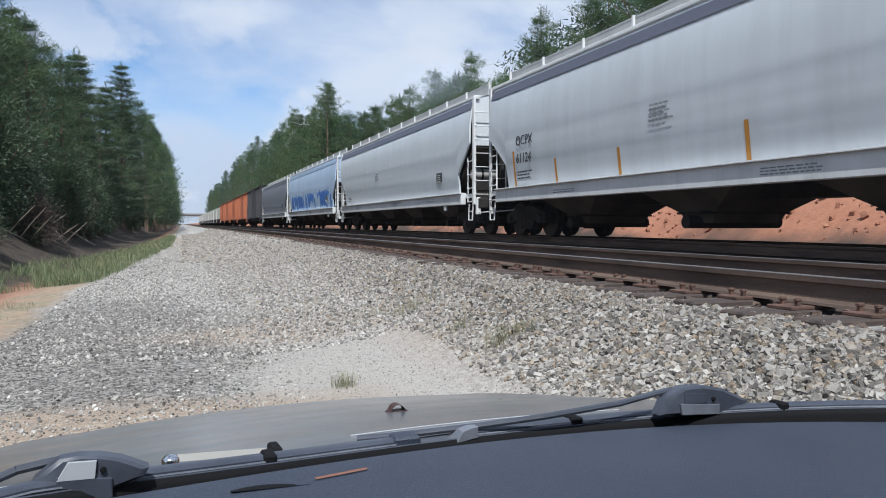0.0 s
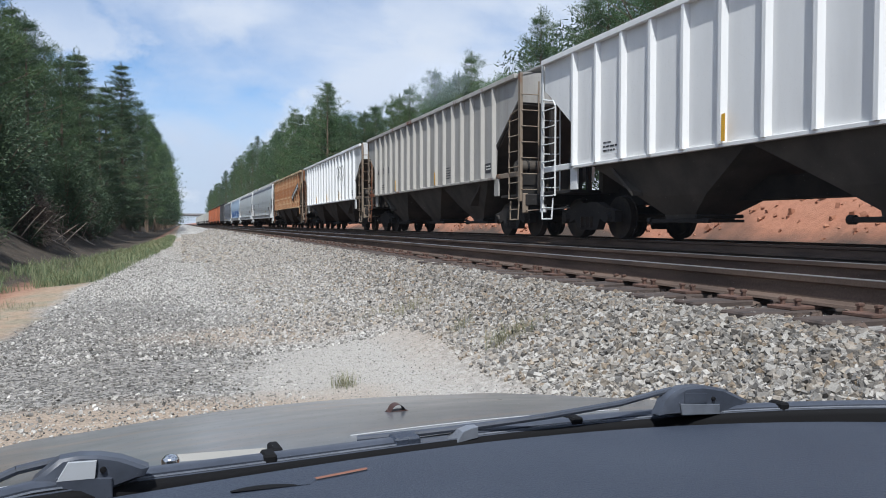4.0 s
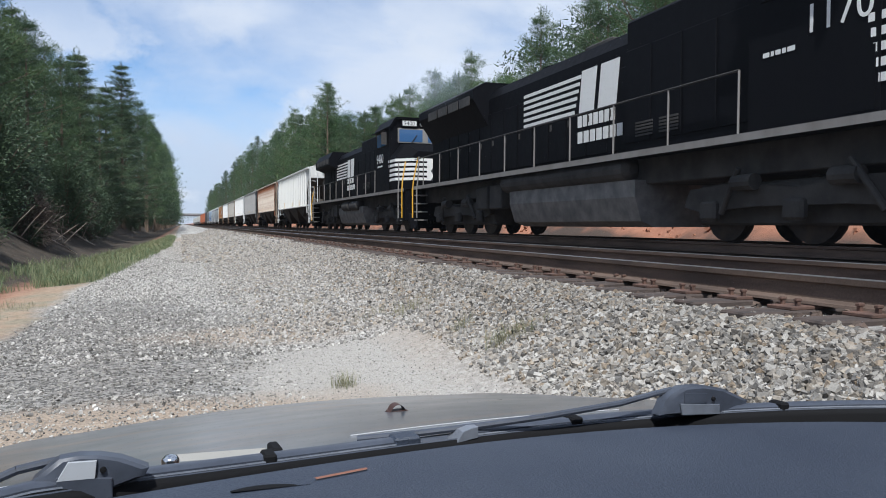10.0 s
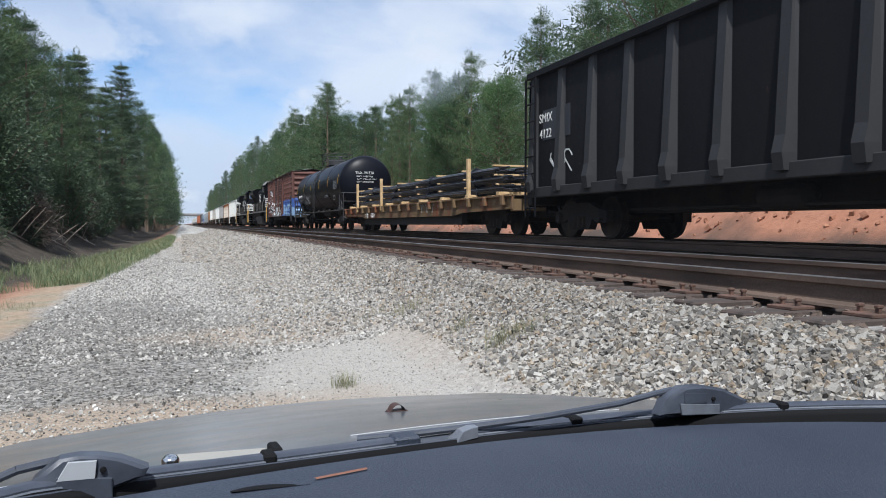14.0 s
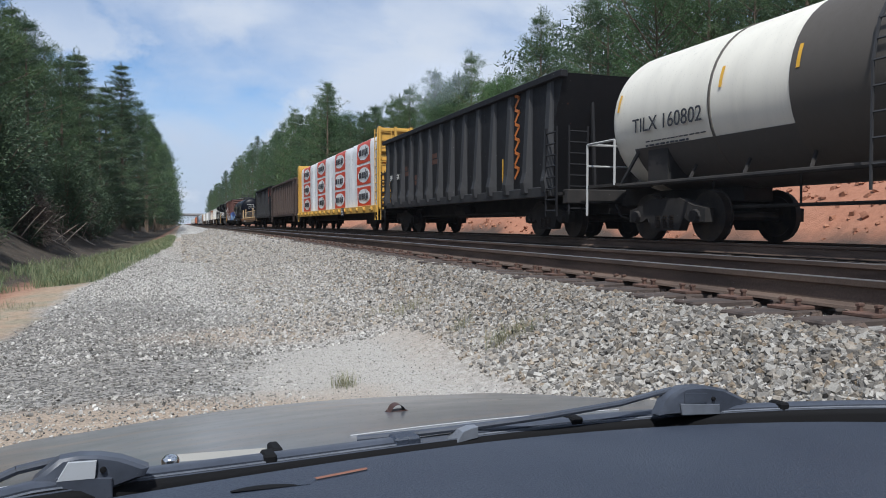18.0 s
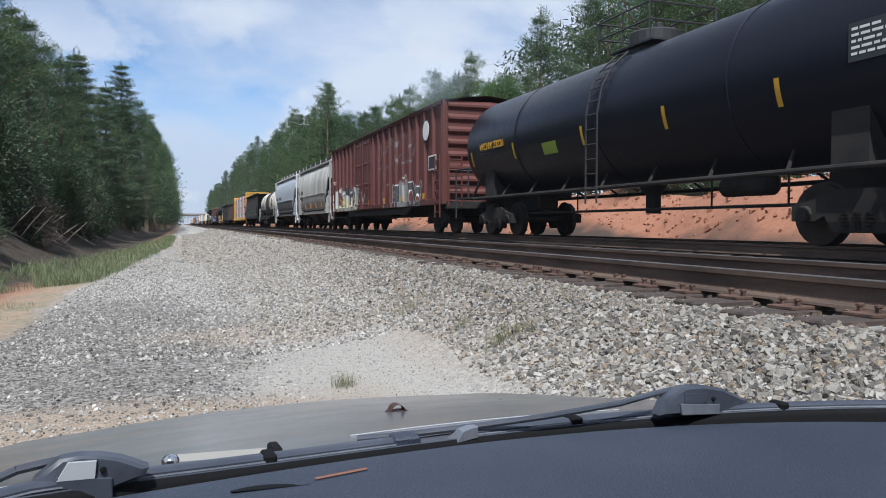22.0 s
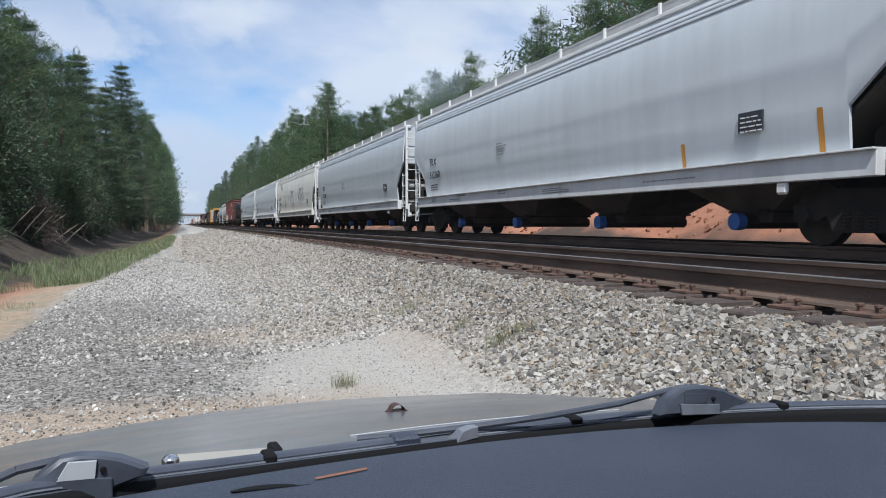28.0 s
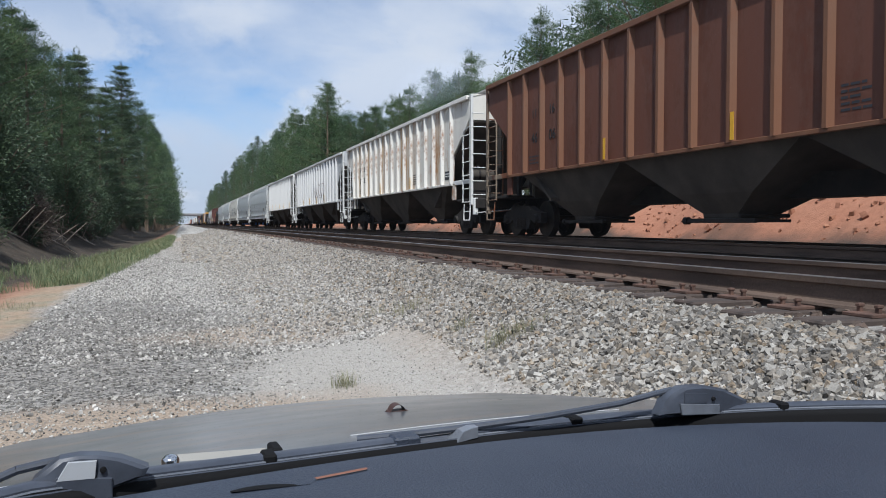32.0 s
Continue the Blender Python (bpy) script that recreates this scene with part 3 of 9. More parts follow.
sand = ((p[:, 0] - 1.55) / 1.1) ** 2 + ((p[:, 1] - 5.6) / 1.7) ** 2 < 1.0 + 0.25 * np.sin(p[:, 0] * 5 + p[:, 1] * 2)
s = np.where(sand, s * 0.5, s)
grit = (p[:, 0] < 0.0) & (p[:, 1] < 11.5)
p, s = drop(p, s, (sand & (rng(5).random(len(p)) < 0.2)) | (grit & (rng(15).random(len(p)) < 0.45)))
dark = (p[:, 0] + 0.25 * np.sin(p[:, 1] * 1.7) < 0.45) & (p[:, 1] < 12.5) & (p[:, 1] > 5.1 + 0.25 * np.sin(p[:, 0] * 4))
stones("dark_gravel", p[dark], s[dark] * 1.0, island_material("dark_gravel_stone", (0.055, 0.050, 0.044), (0.25, 0.228, 0.20), 0.9, third=(0.44, 0.42, 0.38)), "dark grey gravel with pale chips", 10, OCT_V, OCT_F)
p, s = drop(p, s, dark)
stones("pad_gravel", p, s, PEBBLE, "small grey gravel strewn over the pad", 3, OCT_V, OCT_F)
p, s = scatter(9000, 31, 1.9, 3.26, -12.0, 1.5, 1.0, 0.2, (0.020, 0.036))
stones("rear_ballast", p, s, STONE, "crushed stone ballast beside the parked car", 12)
ROAD = island_material("road_stone", (0.10, 0.092, 0.082), (0.50, 0.47, 0.425), 0.9, third=(0.64, 0.61, 0.565))
p, s = scatter(50000, 17, -1.75, 2.3, 7.0, 55.0, 1.7, 0.2, (0.009, 0.022))
p, s = drop(p, s, (p[:, 1] < 11.5 - 1.3 * p[:, 0]) & (rng(6).random(len(p)) < 0.80))
p, s = drop(p, s, p[:, 0] < -1.75 + 0.043 * np.clip(p[:, 1] - 15.0, 0.0, 27.0))
stones("road_gravel", p, s, ROAD, "pale crushed stone on the track-side road", 8, OCT_V, OCT_F)
p, s = scatter(1500, 18, -1.5, 0.8, 4.2, 10.5, 0.9, 0.3, (0.007, 0.018))
stones("loose_stone", p, s, ROAD, "loose pale stones on the dark gravel", 9)
p, s = scatter(5200, 14, 3.3, 5.3, 1.0, 30.0, 1.6, 0.3, (0.014, 0.034))
stones("track_stone", p, s, island_material("oily_stone", (0.04, 0.03, 0.024), (0.15, 0.105, 0.082)), "rust-stained stone between the rails", 4)
p, s = scatter(5000, 15, 5.9, 8.3, 2.0, 40.0, 1.4, 0.2, (0.025, 0.05))
stones("middle_ballast", p, s, STONE, "grey stone ballast between the two tracks", 6)
p, s = scatter(1300, 16, 14.1, 16.8, 4.0, 60.0, 1.4, 0.3, (0.03, 0.10))
stones("clay_lump", p, s, island_material("clay_lump", (0.24, 0.10, 0.06), (0.42, 0.20, 0.12)), "loose lumps of red clay on the bank", 7)


def build_ties(track, cx, y0, count, seed, plates):
    g = rng(seed)

    def tie_mesh(k):
        s = Shape().box(-1.3, 1.3, -0.115, 0.115, -0.17, 0.0, 0.012)
        return s.mesh("tie", TIE_WOOD)

    def plate():
        s = Shape().box(-0.19, 0.19, -0.10, 0.10, 0.0, 0.022, 0.004)
        for x, y in ((-0.1, -0.06), (0.1, 0.06), (-0.1, 0.06)):
            s.box(x - 0.012, x + 0.012, y - 0.012, y + 0.012, 0.02, 0.07)
            s.box(x - 0.022, x + 0.022, y - 0.016, y + 0.016, 0.05, 0.068, 0.004)
        return s.mesh("tie_plate", TIE_STEEL)
    tm, pm = tie_mesh(0), plate()
    for k in range(count):
        ob = part("tie", tm, None, track)
        ob.matrix_basis = pose(cx + g.uniform(-0.07, 0.07), y0 + 0.52 * k + g.uniform(-0.03, 0.03), RAIL - 0.195 + g.uniform(-0.012, 0.004), 0, 0, g.uniform(-1.2, 1.2))
        if k < plates:
            for side in (-1, 1):
                q = part("tie_plate", pm, None, ob)
                q.location = (side * 0.755, 0, 0.0)
    far = Shape()
    for k in range(count, count + 500):
        y = y0 + 0.52 * k
        far.box(cx - 1.3, cx + 1.3, y - 0.11, y + 0.11, RAIL - 0.3, RAIL - 0.195)
    tagged(part("far_ties", far, TIE_WOOD, track), kind="stuff")


build_ties(near_track, NEAR_TRACK, -9.9, 160, 3, 90)
build_ties(far_track, TRAIN_TRACK, -8.4, 110, 4, 0)


# ---- train: every car in its own space, y forward, z up from the rail, its near side at -x
def cached(store={}):
    return store


def shared(key, make):
    store = cached()
    if key not in store:
        store[key] = make()
    return store[key]


def truck(car, y, scale=1.0):
    """A freight truck: bolster, two side frames, springs, two axles with their wheels."""
    def bolster():
        return Shape().box(-1.0, 1.0, -0.22, 0.22, 0.42, 0.72, 0.03).mesh("truck", UNDER)

    def side_frame():
        s = Shape()
        s.prism([(-1.14, 0.36), (-1.14, 0.60), (-0.80, 0.66), (-0.42, 0.80), (0.42, 0.80), (0.80, 0.66), (1.14, 0.60), (1.14, 0.36), (0.72, 0.36), (0.55, 0.44), (0.42, 0.20), (-0.42, 0.20), (-0.55, 0.44), (-0.72, 0.36)], "x", -0.09, 0.09)
        for w in (-0.89, 0.89):
            s.turned([(-0.17, 0.10), (-0.10, 0.13), (0.0, 0.13)], "x", 10, (0, w, 0.46))
        return s.mesh("side_frame", UNDER)

    def spring():
        s = Shape()
        for w in (-0.2, 0.0, 0.2):
            for k in range(5):
                z = 0.25 + 0.05 * k
                s.turned([(z, 0.075), (z + 0.03, 0.085)], "z", 8, (0, w, 0))
        return s.mesh("spring", WHEEL)

    def wheel():
        return Shape().turned([(-0.07, 0.455), (0.055, 0.46), (0.06, 0.49), (0.075, 0.49), (0.075, 0.38), (0.03, 0.34), (0.03, 0.14), (0.08, 0.12), (0.08, 0.0)], "x", 20).mesh("wheel", WHEEL, 40)

    def axle():
        return Shape().tube((-1.05, 0, 0), (1.05, 0, 0), 0.085, 10).mesh("axle", WHEEL)
    tr = part("truck", shared("bolster", bolster), None, car)
    tr.location = (0, y, 0)
    for x in (-1.0, 1.0):
        part("side_frame", shared("side_frame", side_frame), None, tr).location = (x, 0, 0)
        part("spring", shared("spring", spring), None, tr).location = (x * 1.05, 0, 0)
    for w in (-0.89, 0.89):
        part("axle", shared("axle", axle), None, tr).location = (0, w, 0.46)
        for x, flip in ((-0.755, 1), (0.755, -1)):
            ob = part("wheel", shared("wheel", wheel), None, tr)
            ob.matrix_basis = pose(x, w, 0.46, 0, 0, 0 if flip > 0 else 180)
    return tr


def couplers(car, half, material=None):
    def knuckle():
        s = Shape()
        s.box(-0.09, 0.09, -0.75, -0.18, 0.72, 0.92, 0.02)
        s.box(-0.15, 0.15, -0.22, 0.02, 0.68, 0.98, 0.05)
        s.pipe([(0.25, -0.4, 0.8), (0.25, -0.15, 0.5), (0.1, 0.0, 0.42)], 0.03, 6)
        return s.mesh("coupler", UNDER)
    for sgn in (1, -1):
        ob = part("coupler", shared("coupler", knuckle), None, car)
        ob.matrix_basis = pose(0, sgn * half, 0, 0, 0, 0 if sgn > 0 else 180)


def end_gear(car, half, ladder_mat, top, deck=1.12, sill_mat=None, brake=True, panel_mat=None, tall=False, slope_y=1.6):
    """What stands at both ends of a hopper: end sill, platform, corner posts with ladders, steps, brake gear. half: to the coupler's face."""
    post_y, side_y, side_top = 0.60, (1.27 if tall else 1.08), (3.16 if tall else 2.32)
    for sgn in (1, -1):
        def at(d):
            return sgn * (half - d)
        part("end_sill", Shape().box(-1.42, 1.42, *sorted((at(0.42), at(0.62))), deck - 0.33, deck - 0.04, 0.02), UNDER, car)
        part("end_platform", Shape().box(-1.45, 1.45, *sorted((at(0.62), at(1.9))), deck - 0.09, deck - 0.03), UNDER, car)
        for x in (-1, 1):
            part("corner_post", Shape().box(x * 1.52, x * 1.44, *sorted((at(post_y - 0.015), at(post_y + 0.015))), deck - 0.22, top).box(x * 1.52, x * 1.50, *sorted((at(post_y), at(post_y + 0.09))), deck - 0.22, top), ladder_mat, car)
            lad = Shape()
            lad.pipe([(x * 1.50, at(side_y), deck - 0.15), (x * 1.50, at(side_y), side_top - 0.12), (x * 1.50, at(side_y - 0.10), side_top), (x * 1.50, at(post_y + 0.05), side_top + 0.10)] if tall else [(x * 1.50, at(side_y), deck - 0.15), (x * 1.50, at(side_y), side_top)], 0.022, 5)
            z = deck - 0.12
            while z < side_top - 0.05:
                lad.pipe([(x * 1.52, at(post_y + 0.05), z), (x * 1.545, at(post_y + 0.12), z - 0.02), (x * 1.545, at(side_y - 0.06), z - 0.02), (x * 1.51, at(side_y), z)], 0.014, 5)
                z += 0.40
            part("ladder", lad, ladder_mat, car)
            lad = Shape().tube((x * 1.0, at(post_y - 0.03), deck - 0.1), (x * 1.0, at(post_y - 0.03), top - 0.2), 0.022, 5)
            z = deck + 0.1
            while z < top - 0.2:
                lad.pipe([(x * 1.48, at(post_y), z), (x * 1.44, at(post_y - 0.07), z - 0.02), (x * 1.06, at(post_y - 0.07), z - 0.02), (x * 1.0, at(post_y - 0.03), z)], 0.014, 5)
                z += 0.40
            part("end_ladder", lad, ladder_mat, car)
            if x < 0:
                part("stirrup", Shape().pipe([(x * 1.50, at(post_y + 0.05), deck - 0.2), (x * 1.52, at(post_y + 0.07), 0.44), (x * 1.52, at(side_y - 0.12), 0.44), (x * 1.50, at(side_y - 0.10), deck - 0.2)], 0.020, 5).tube((x * 1.52, at(post_y + 0.06), 0.70), (x * 1.52, at(side_y - 0.11), 0.70), 0.014, 5), ladder_mat, car)
                part("uncoupling_lever", Shape().pipe([(-1.40, at(0.52), 0.72), (-1.40, at(0.36), 0.66), (-0.4, at(0.30), 0.74), (-0.1, at(0.22), 0.95)], 0.014, 5), ladder_mat, car)
                part("lever_bracket", Shape().box(-1.47, -1.33, *sorted((at(0.45), at(0.56))), 0.60, deck - 0.02, 0.02), ladder_mat, car)
                part("end_beam", Shape().box(-1.50, -1.44, *sorted((at(post_y + 0.1), at(slope_y + 0.1))), deck + (0.42 if tall else -0.02), deck + (0.55 if tall else 0.10), 0.01), ladder_mat, car)
                if tall:
                    part("side_bracket", Shape().box(-1.50, -1.45, *sorted((at(slope_y - 0.18), at(slope_y + 0.12))), deck - 0.04, 1.60, 0.01), panel_mat or ladder_mat, car)
        for x in (-0.55, 0.55):
            part("end_post", Shape().box(x - 0.05, x + 0.05, *sorted((at(0.66), at(0.78))), deck, 3.25), UNDER, car)
        pn = part("end_panel", Shape().box(-0.75, 0.75, *sorted((at(2.05), at(2.09))), deck - 0.1, 2.0), BAY_DIRT_SHADE, car, "dark end panel under the slope sheet")
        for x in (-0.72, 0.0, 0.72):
            part("panel_post", Shape().box(x - 0.045, x + 0.045, *sorted((at(2.05), at(1.96))), deck - 0.05, 2.2, 0.008), BAY_DIRT_SHADE, pn)
        hose = Shape().pipe([(-0.45, at(0.35), 0.75), (-0.42, at(0.13), 0.55), (-0.3, at(0.0), 0.38)], 0.03, 6)
        part("air_hose", hose, BLACK, car)
    if brake:
        y = -half + 0.5
        w = Shape().turned([(-0.02, 0.27), (0.02, 0.27), (0.02, 0.23), (-0.02, 0.23)], "y", 16, (0.45, y, 2.1))
        for k in range(3):
            c, s = math.cos(k * 2.1), math.sin(k * 2.1)
            w.tube((0.45, y, 2.1), (0.45 + 0.25 * c, y, 2.1 + 0.25 * s), 0.015, 5)
        part("brake_wheel", w, ladder_mat, car)
        tank = part("brake_cylinder", Shape().turned([(-1.30, 0.03), (-1.28, 0.13), (-1.22, 0.17), (-0.55, 0.17), (-0.48, 0.13), (-0.46, 0.03)], "x", 16, (0, -half + 1.35, deck + 0.72)), BAY_DIRT_SHADE if tall else RAILGREY, car, smooth=40)
        part("cylinder_band", Shape().turned([(-1.0, 0.17), (-1.0, 0.185), (-0.94, 0.185), (-0.94, 0.17)], "x", 16, (0, -half + 1.35, deck + 0.72)), UNDER, tank)
        part("cylinder_bracket", Shape().box(-1.2, -0.6, -half + 1.2, -half + 1.5, deck - 0.03, deck + 0.55, 0.02), UNDER, tank)


def wall_point(z, straight, skin=None):
    """Half width of a hopper's side at a height."""
    if straight:
        return 1.50
    pts = skin or [(1.20, 1.47), (1.45, 1.50), (1.9, 1.555), (2.6, 1.60), (3.2, 1.59), (3.7, 1.53), (4.02, 1.43)]
    for (z0, x0), (z1, x1) in zip(pts, pts[1:]):
        if z <= z1:
            return x0 + (x1 - x0) * max(0.0, (z - z0) / (z1 - z0))
    return pts[-1][1]


def hopper(name, L, body, ladder_mat, ribs=0, label="", rib_mat=None, bays=3, under=None, sill=None, band=None, cage=True, walk_mat=None, hopper_mat=None, skin=None, tops=None):
    """A covered hopper; L is its length over the couplers. ribs: posts on a straight side, or 0 for a curved plain side."""
    car = tagged(new(name), label, "hopper car", "cars of the train")
    straight = ribs > 0
    half = L / 2
    top = half - 0.75                    # where the side sheet ends
    z0, z1 = tops or ((1.57, 4.10) if straight else (1.25, 4.02))
    # the end cut: how far in it reaches, its foot and its head
    cut, foot, head = (1.55, z0 + 0.5, 3.02) if skin else (1.40, 2.45, 3.45) if straight else (1.05, 1.85, 2.67)
    hopper_mat = hopper_mat or BAY_DIRT_SHADE
    ladder_mat = ladder_mat or RAILWHITE
    n = 2 if straight else 13
    # side walls
    for sgn in (-1, 1):
        stations = [(-top, head + 0.03), (-top + 0.02, head), (-top + cut, foot), (-top + cut + 0.03, z0), (top - cut - 0.03, z0), (top - cut, foot), (top - 0.02, head), (top, head + 0.03)]
        rows = []
        for y, zb in stations:
            rows.append([(sgn * wall_point(zb + (z1 - zb) * k / (n - 1), straight, skin), y, zb + (z1 - zb) * k / (n - 1)) for k in range(n)])
        inner = [[(p[0] - sgn * 0.05, p[1], p[2]) for p in r] for r in rows]
        s = Shape().loft(rows)
        s.loft(inner)
        s.loft([rows[0], inner[0]])
        s.loft([rows[-1], inner[-1]])
        s.loft([[r[0] for r in rows], [r[0] for r in inner]])
        part("side_wall", s, body, car, smooth=35)
        if straight:
            part("top_chord", Shape().box(sgn * 1.50, sgn * 1.61, -top, top, z1 - 0.07, z1 + 0.05, 0.01), rib_mat or body, car)
            part("bottom_chord", Shape().box(sgn * 1.49, sgn * 1.57, -top + cut, top - cut, z0 - 0.035, z0 + 0.035, 0.008), rib_mat or body, car)
            for k in range(ribs):
                y = -top + cut + 0.06 + (2 * (top - cut) - 0.12) * k / (ribs - 1)
                key = ("rib", (rib_mat or body).name)

                def make():
                    return Shape().prism([(sgn * 1.495, -0.08), (sgn * 1.60, -0.036), (sgn * 1.60, 0.036), (sgn * 1.495, 0.08)], "z", z0 + 0.02, z1 - 0.06).mesh("rib", rib_mat or body)
                if sgn < 0:
                    part("rib", shared(key, make), None, car).location = (0, y, 0)
                else:
                    ob = part("rib", shared(key, make), None, car)
                    ob.matrix_basis = pose(0, y, 0, 0, 0, 180)
        else:
            if skin:
                part("side_sill", Shape().box(sgn * 1.25, sgn * 1.42, -half + 1.2, half - 1.2, 0.98, 1.16, 0.012), sill or body, car)
            else:
                part("side_sill", Shape().box(sgn * 1.48, sgn * 1.64, -half + 1.30, half - 1.30, 0.91, 1.25, 0.012).box(sgn * 1.47, sgn * 1.70, -half + 1.30, half - 1.30, 1.235, 1.262, 0.004), sill or body, car)
            if band:
                rows2 = [[(sgn * (wall_point(3.70 + 0.24 * k / 4, False) + 0.012), y, 3.70 + 0.24 * k / 4) for k in range(5)] for y in (-top, top)]
                part("stripe", Shape().loft(rows2), band, car, smooth=60)
            for zz in (() if skin or band else (3.72, 3.80, 3.88)):
                xx = sgn * wall_point(zz, False)
                part("side_rib", Shape().box(xx - 0.015, xx + 0.022, -top, top, zz - 0.012, zz + 0.012), body, car)
            part("eave", Shape().box(sgn * 1.30, sgn * 1.46, -top - 0.1, top + 0.1, z1 - 0.02, z1 + 0.08, 0.01), ladder_mat, car)
    # roof, end walls, end slopes
    rise = 0.22
    roof_rows = [[(x, y, z1 + rise * (1 - (x / 1.5) ** 2)) for x in (-1.47 if not straight else -1.55, -1.0, -0.5, 0, 0.5, 1.0, 1.47 if not straight else 1.55)] for y in (-top - 0.05, top + 0.05)]
    part("roof", Shape().loft(roof_rows), body, car, smooth=60)
    for sgn in (-1, 1):
        e = sgn * top
        part("end_wall", Shape().box(-1.44, 1.44, e - 0.03, e + 0.03, head - 0.02, z1 + 0.1), body, car)
        fall = cut / (head - foot) * (head - 0.95)
        # slope sheet in the dark bay tone, with the shade it lies in
        slope = Shape().prism([(e, head), (e - sgn * fall, 0.95), (e - sgn * fall, 0.87), (e, head - 0.08)], "x", -1.42, 1.42)
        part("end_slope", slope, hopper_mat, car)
    # bays
    span = L - 5.55 if straight else 2 * (top - 1.55) + 0.2
    for b in range(bays):
        c = -span / 2 + span * (b + 0.5) / bays
        w = span / bays / 2
        if straight:                     # gravity outlets set to the near side to fit the camera's view
            rows = [(-1.46, 1.46, w, z0), (-1.15, 0.35, 0.98, 0.84), (-0.95, -0.05, 0.44, 0.50), (-0.93, -0.07, 0.42, 0.36)]
        else:                            # cross pipes that draw the load out sideways
            rows = [(-1.46, 1.46, w, z0 + 0.1), (-0.80, 0.80, 0.46, 0.52), (-0.74, 0.74, 0.36, 0.34)]
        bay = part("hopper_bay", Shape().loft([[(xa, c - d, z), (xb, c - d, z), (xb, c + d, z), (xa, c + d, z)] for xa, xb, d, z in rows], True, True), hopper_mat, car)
        if straight:
            gate = Shape().box(-0.98, -0.02, c - 0.62, c + 0.62, 0.35, 0.40).box(-1.0, -0.92, c - 0.85, c + 0.85, 0.34, 0.42, 0.01)
            gate.tube((-1.02, c - 0.55, 0.46), (0.0, c - 0.55, 0.46), 0.035, 6).turned([(c + 0.82, 0.07), (c + 0.92, 0.07)], "y", 10, (-0.96, 0, 0.38))
        else:
            gate = Shape().tube((-1.05, c, 0.36), (1.05, c, 0.36), 0.12, 12).box(-0.86, 0.86, c - 0.50, c + 0.50, 0.50, 0.54).tube((-1.10, c - 0.42, 0.53), (-0.8, c - 0.42, 0.53), 0.03, 6)
        part("outlet_gate", gate, under or UNDER, bay)
    part("centre_sill", Shape().box(-0.32, 0.32, -half + 0.4, half - 0.4, 0.74, 1.12), UNDER, car)
    # roof walk
    walkway = Shape()
    for x in (-0.62, 0.62):
        walkway.box(x - 0.18, x + 0.18, -top - 0.55, top + 0.55, z1 + rise + 0.10, z1 + rise + 0.13)
    wk = part("running_board", walkway, walk_mat or RAILGREY, car)
    wide = round(2 * top / 1.35)
    for q in range(wide + 1):
        y = -top + 2 * top * q / wide
        key = ("bracket", ladder_mat.name, z1)
        part("bracket", shared(key, lambda: Shape().box(-0.78, 0.78, -0.02, 0.02, z1 + 0.1, z1 + rise + 0.10).mesh("bracket", ladder_mat)), None, wk).location = (0, y, 0)
    if cage:
        for x in (-0.92, 0.92):
            part("guard_rail", Shape().box(x - 0.015, x + 0.015, -top - 0.1, top + 0.1, z1 + 0.46, z1 + 0.50).box(x - 0.006, x + 0.006, -top - 0.1, top + 0.1, z1 + 0.16, z1 + 0.47), walk_mat or RAILGREY, wk)
            wide = round(2 * top / 1.9)
            for q in range(wide + 1):
                y = -top + 2 * top * q / wide
                key = ("rail_post", ladder_mat.name, z1)
                part("rail_post", shared(key, lambda: Shape().box(-0.025, 0.025, -0.03, 0.03, z1 + 0.02, z1 + 0.52).mesh("rail_post", ladder_mat)), None, wk).location = (x * 1.03, y, 0)
    for b in range(5):
        y = -top + 2 * top * (b + 0.5) / 5
        part("hatch", Shape().box(-0.38, 0.38, y - 1.2, y + 1.2, z1 + rise, z1 + rise + 0.09, 0.03), body, car)
    end_gear(car, half, ladder_mat, z1 + 0.05, sill_mat=hopper_mat if straight else sill or hopper_mat, panel_mat=body, tall=straight, slope_y=0.75 + cut)
    truck(car, half - 2.0)
    truck(car, -half + 2.0)
    couplers(car, half)
    return car


CARS = []


def join_train(car, lead, inset=0.75, L=18.0):
    """Put a car where its near front edge is at y = lead at the start; inset is that edge's distance from the coupler."""
    CARS.append((car, lead + inset - L / 2))
    car.location = (TRAIN_TRACK, lead + inset - L / 2, RAIL)
    return car


def motions():
    for car, y0 in CARS:
        walk(car, [(float(t), pose(TRAIN_TRACK, y0 + run(t), RAIL)) for t in range(0, 33, 2)])


def side_text(car, text, size, y, z, material, x=-1.62):
    return lettering(text, size, y, z, car, material, x)


def bars(car, y, z, rows, width, material, x, height_=0.035, pitch=0.08):
    """Unreadable small writing as plain bars."""
    g = rng(int(abs(y) * 97 + z * 31))
    s = Shape()
    for r in range(rows):
        w = width * g.uniform(0.6, 1.0)
        at = 0.0
        while at < w:
            d = g.uniform(0.05, 0.16)
            s.box(x - 0.003, x, y - at - d, y - at, z - r * pitch, z - r * pitch + height_)
            at += d + 0.03
    return part("small_writing", s, material, car)


def reflectors(car, places, x=-1.645, z=(1.01, 1.12), length=0.40, material=None):
    for y in places:
        part("reflector", Shape().box(x - 0.004, x, y - length / 2, y + length / 2, z[0], z[1]), material or YELLOW, car, "yellow reflector")


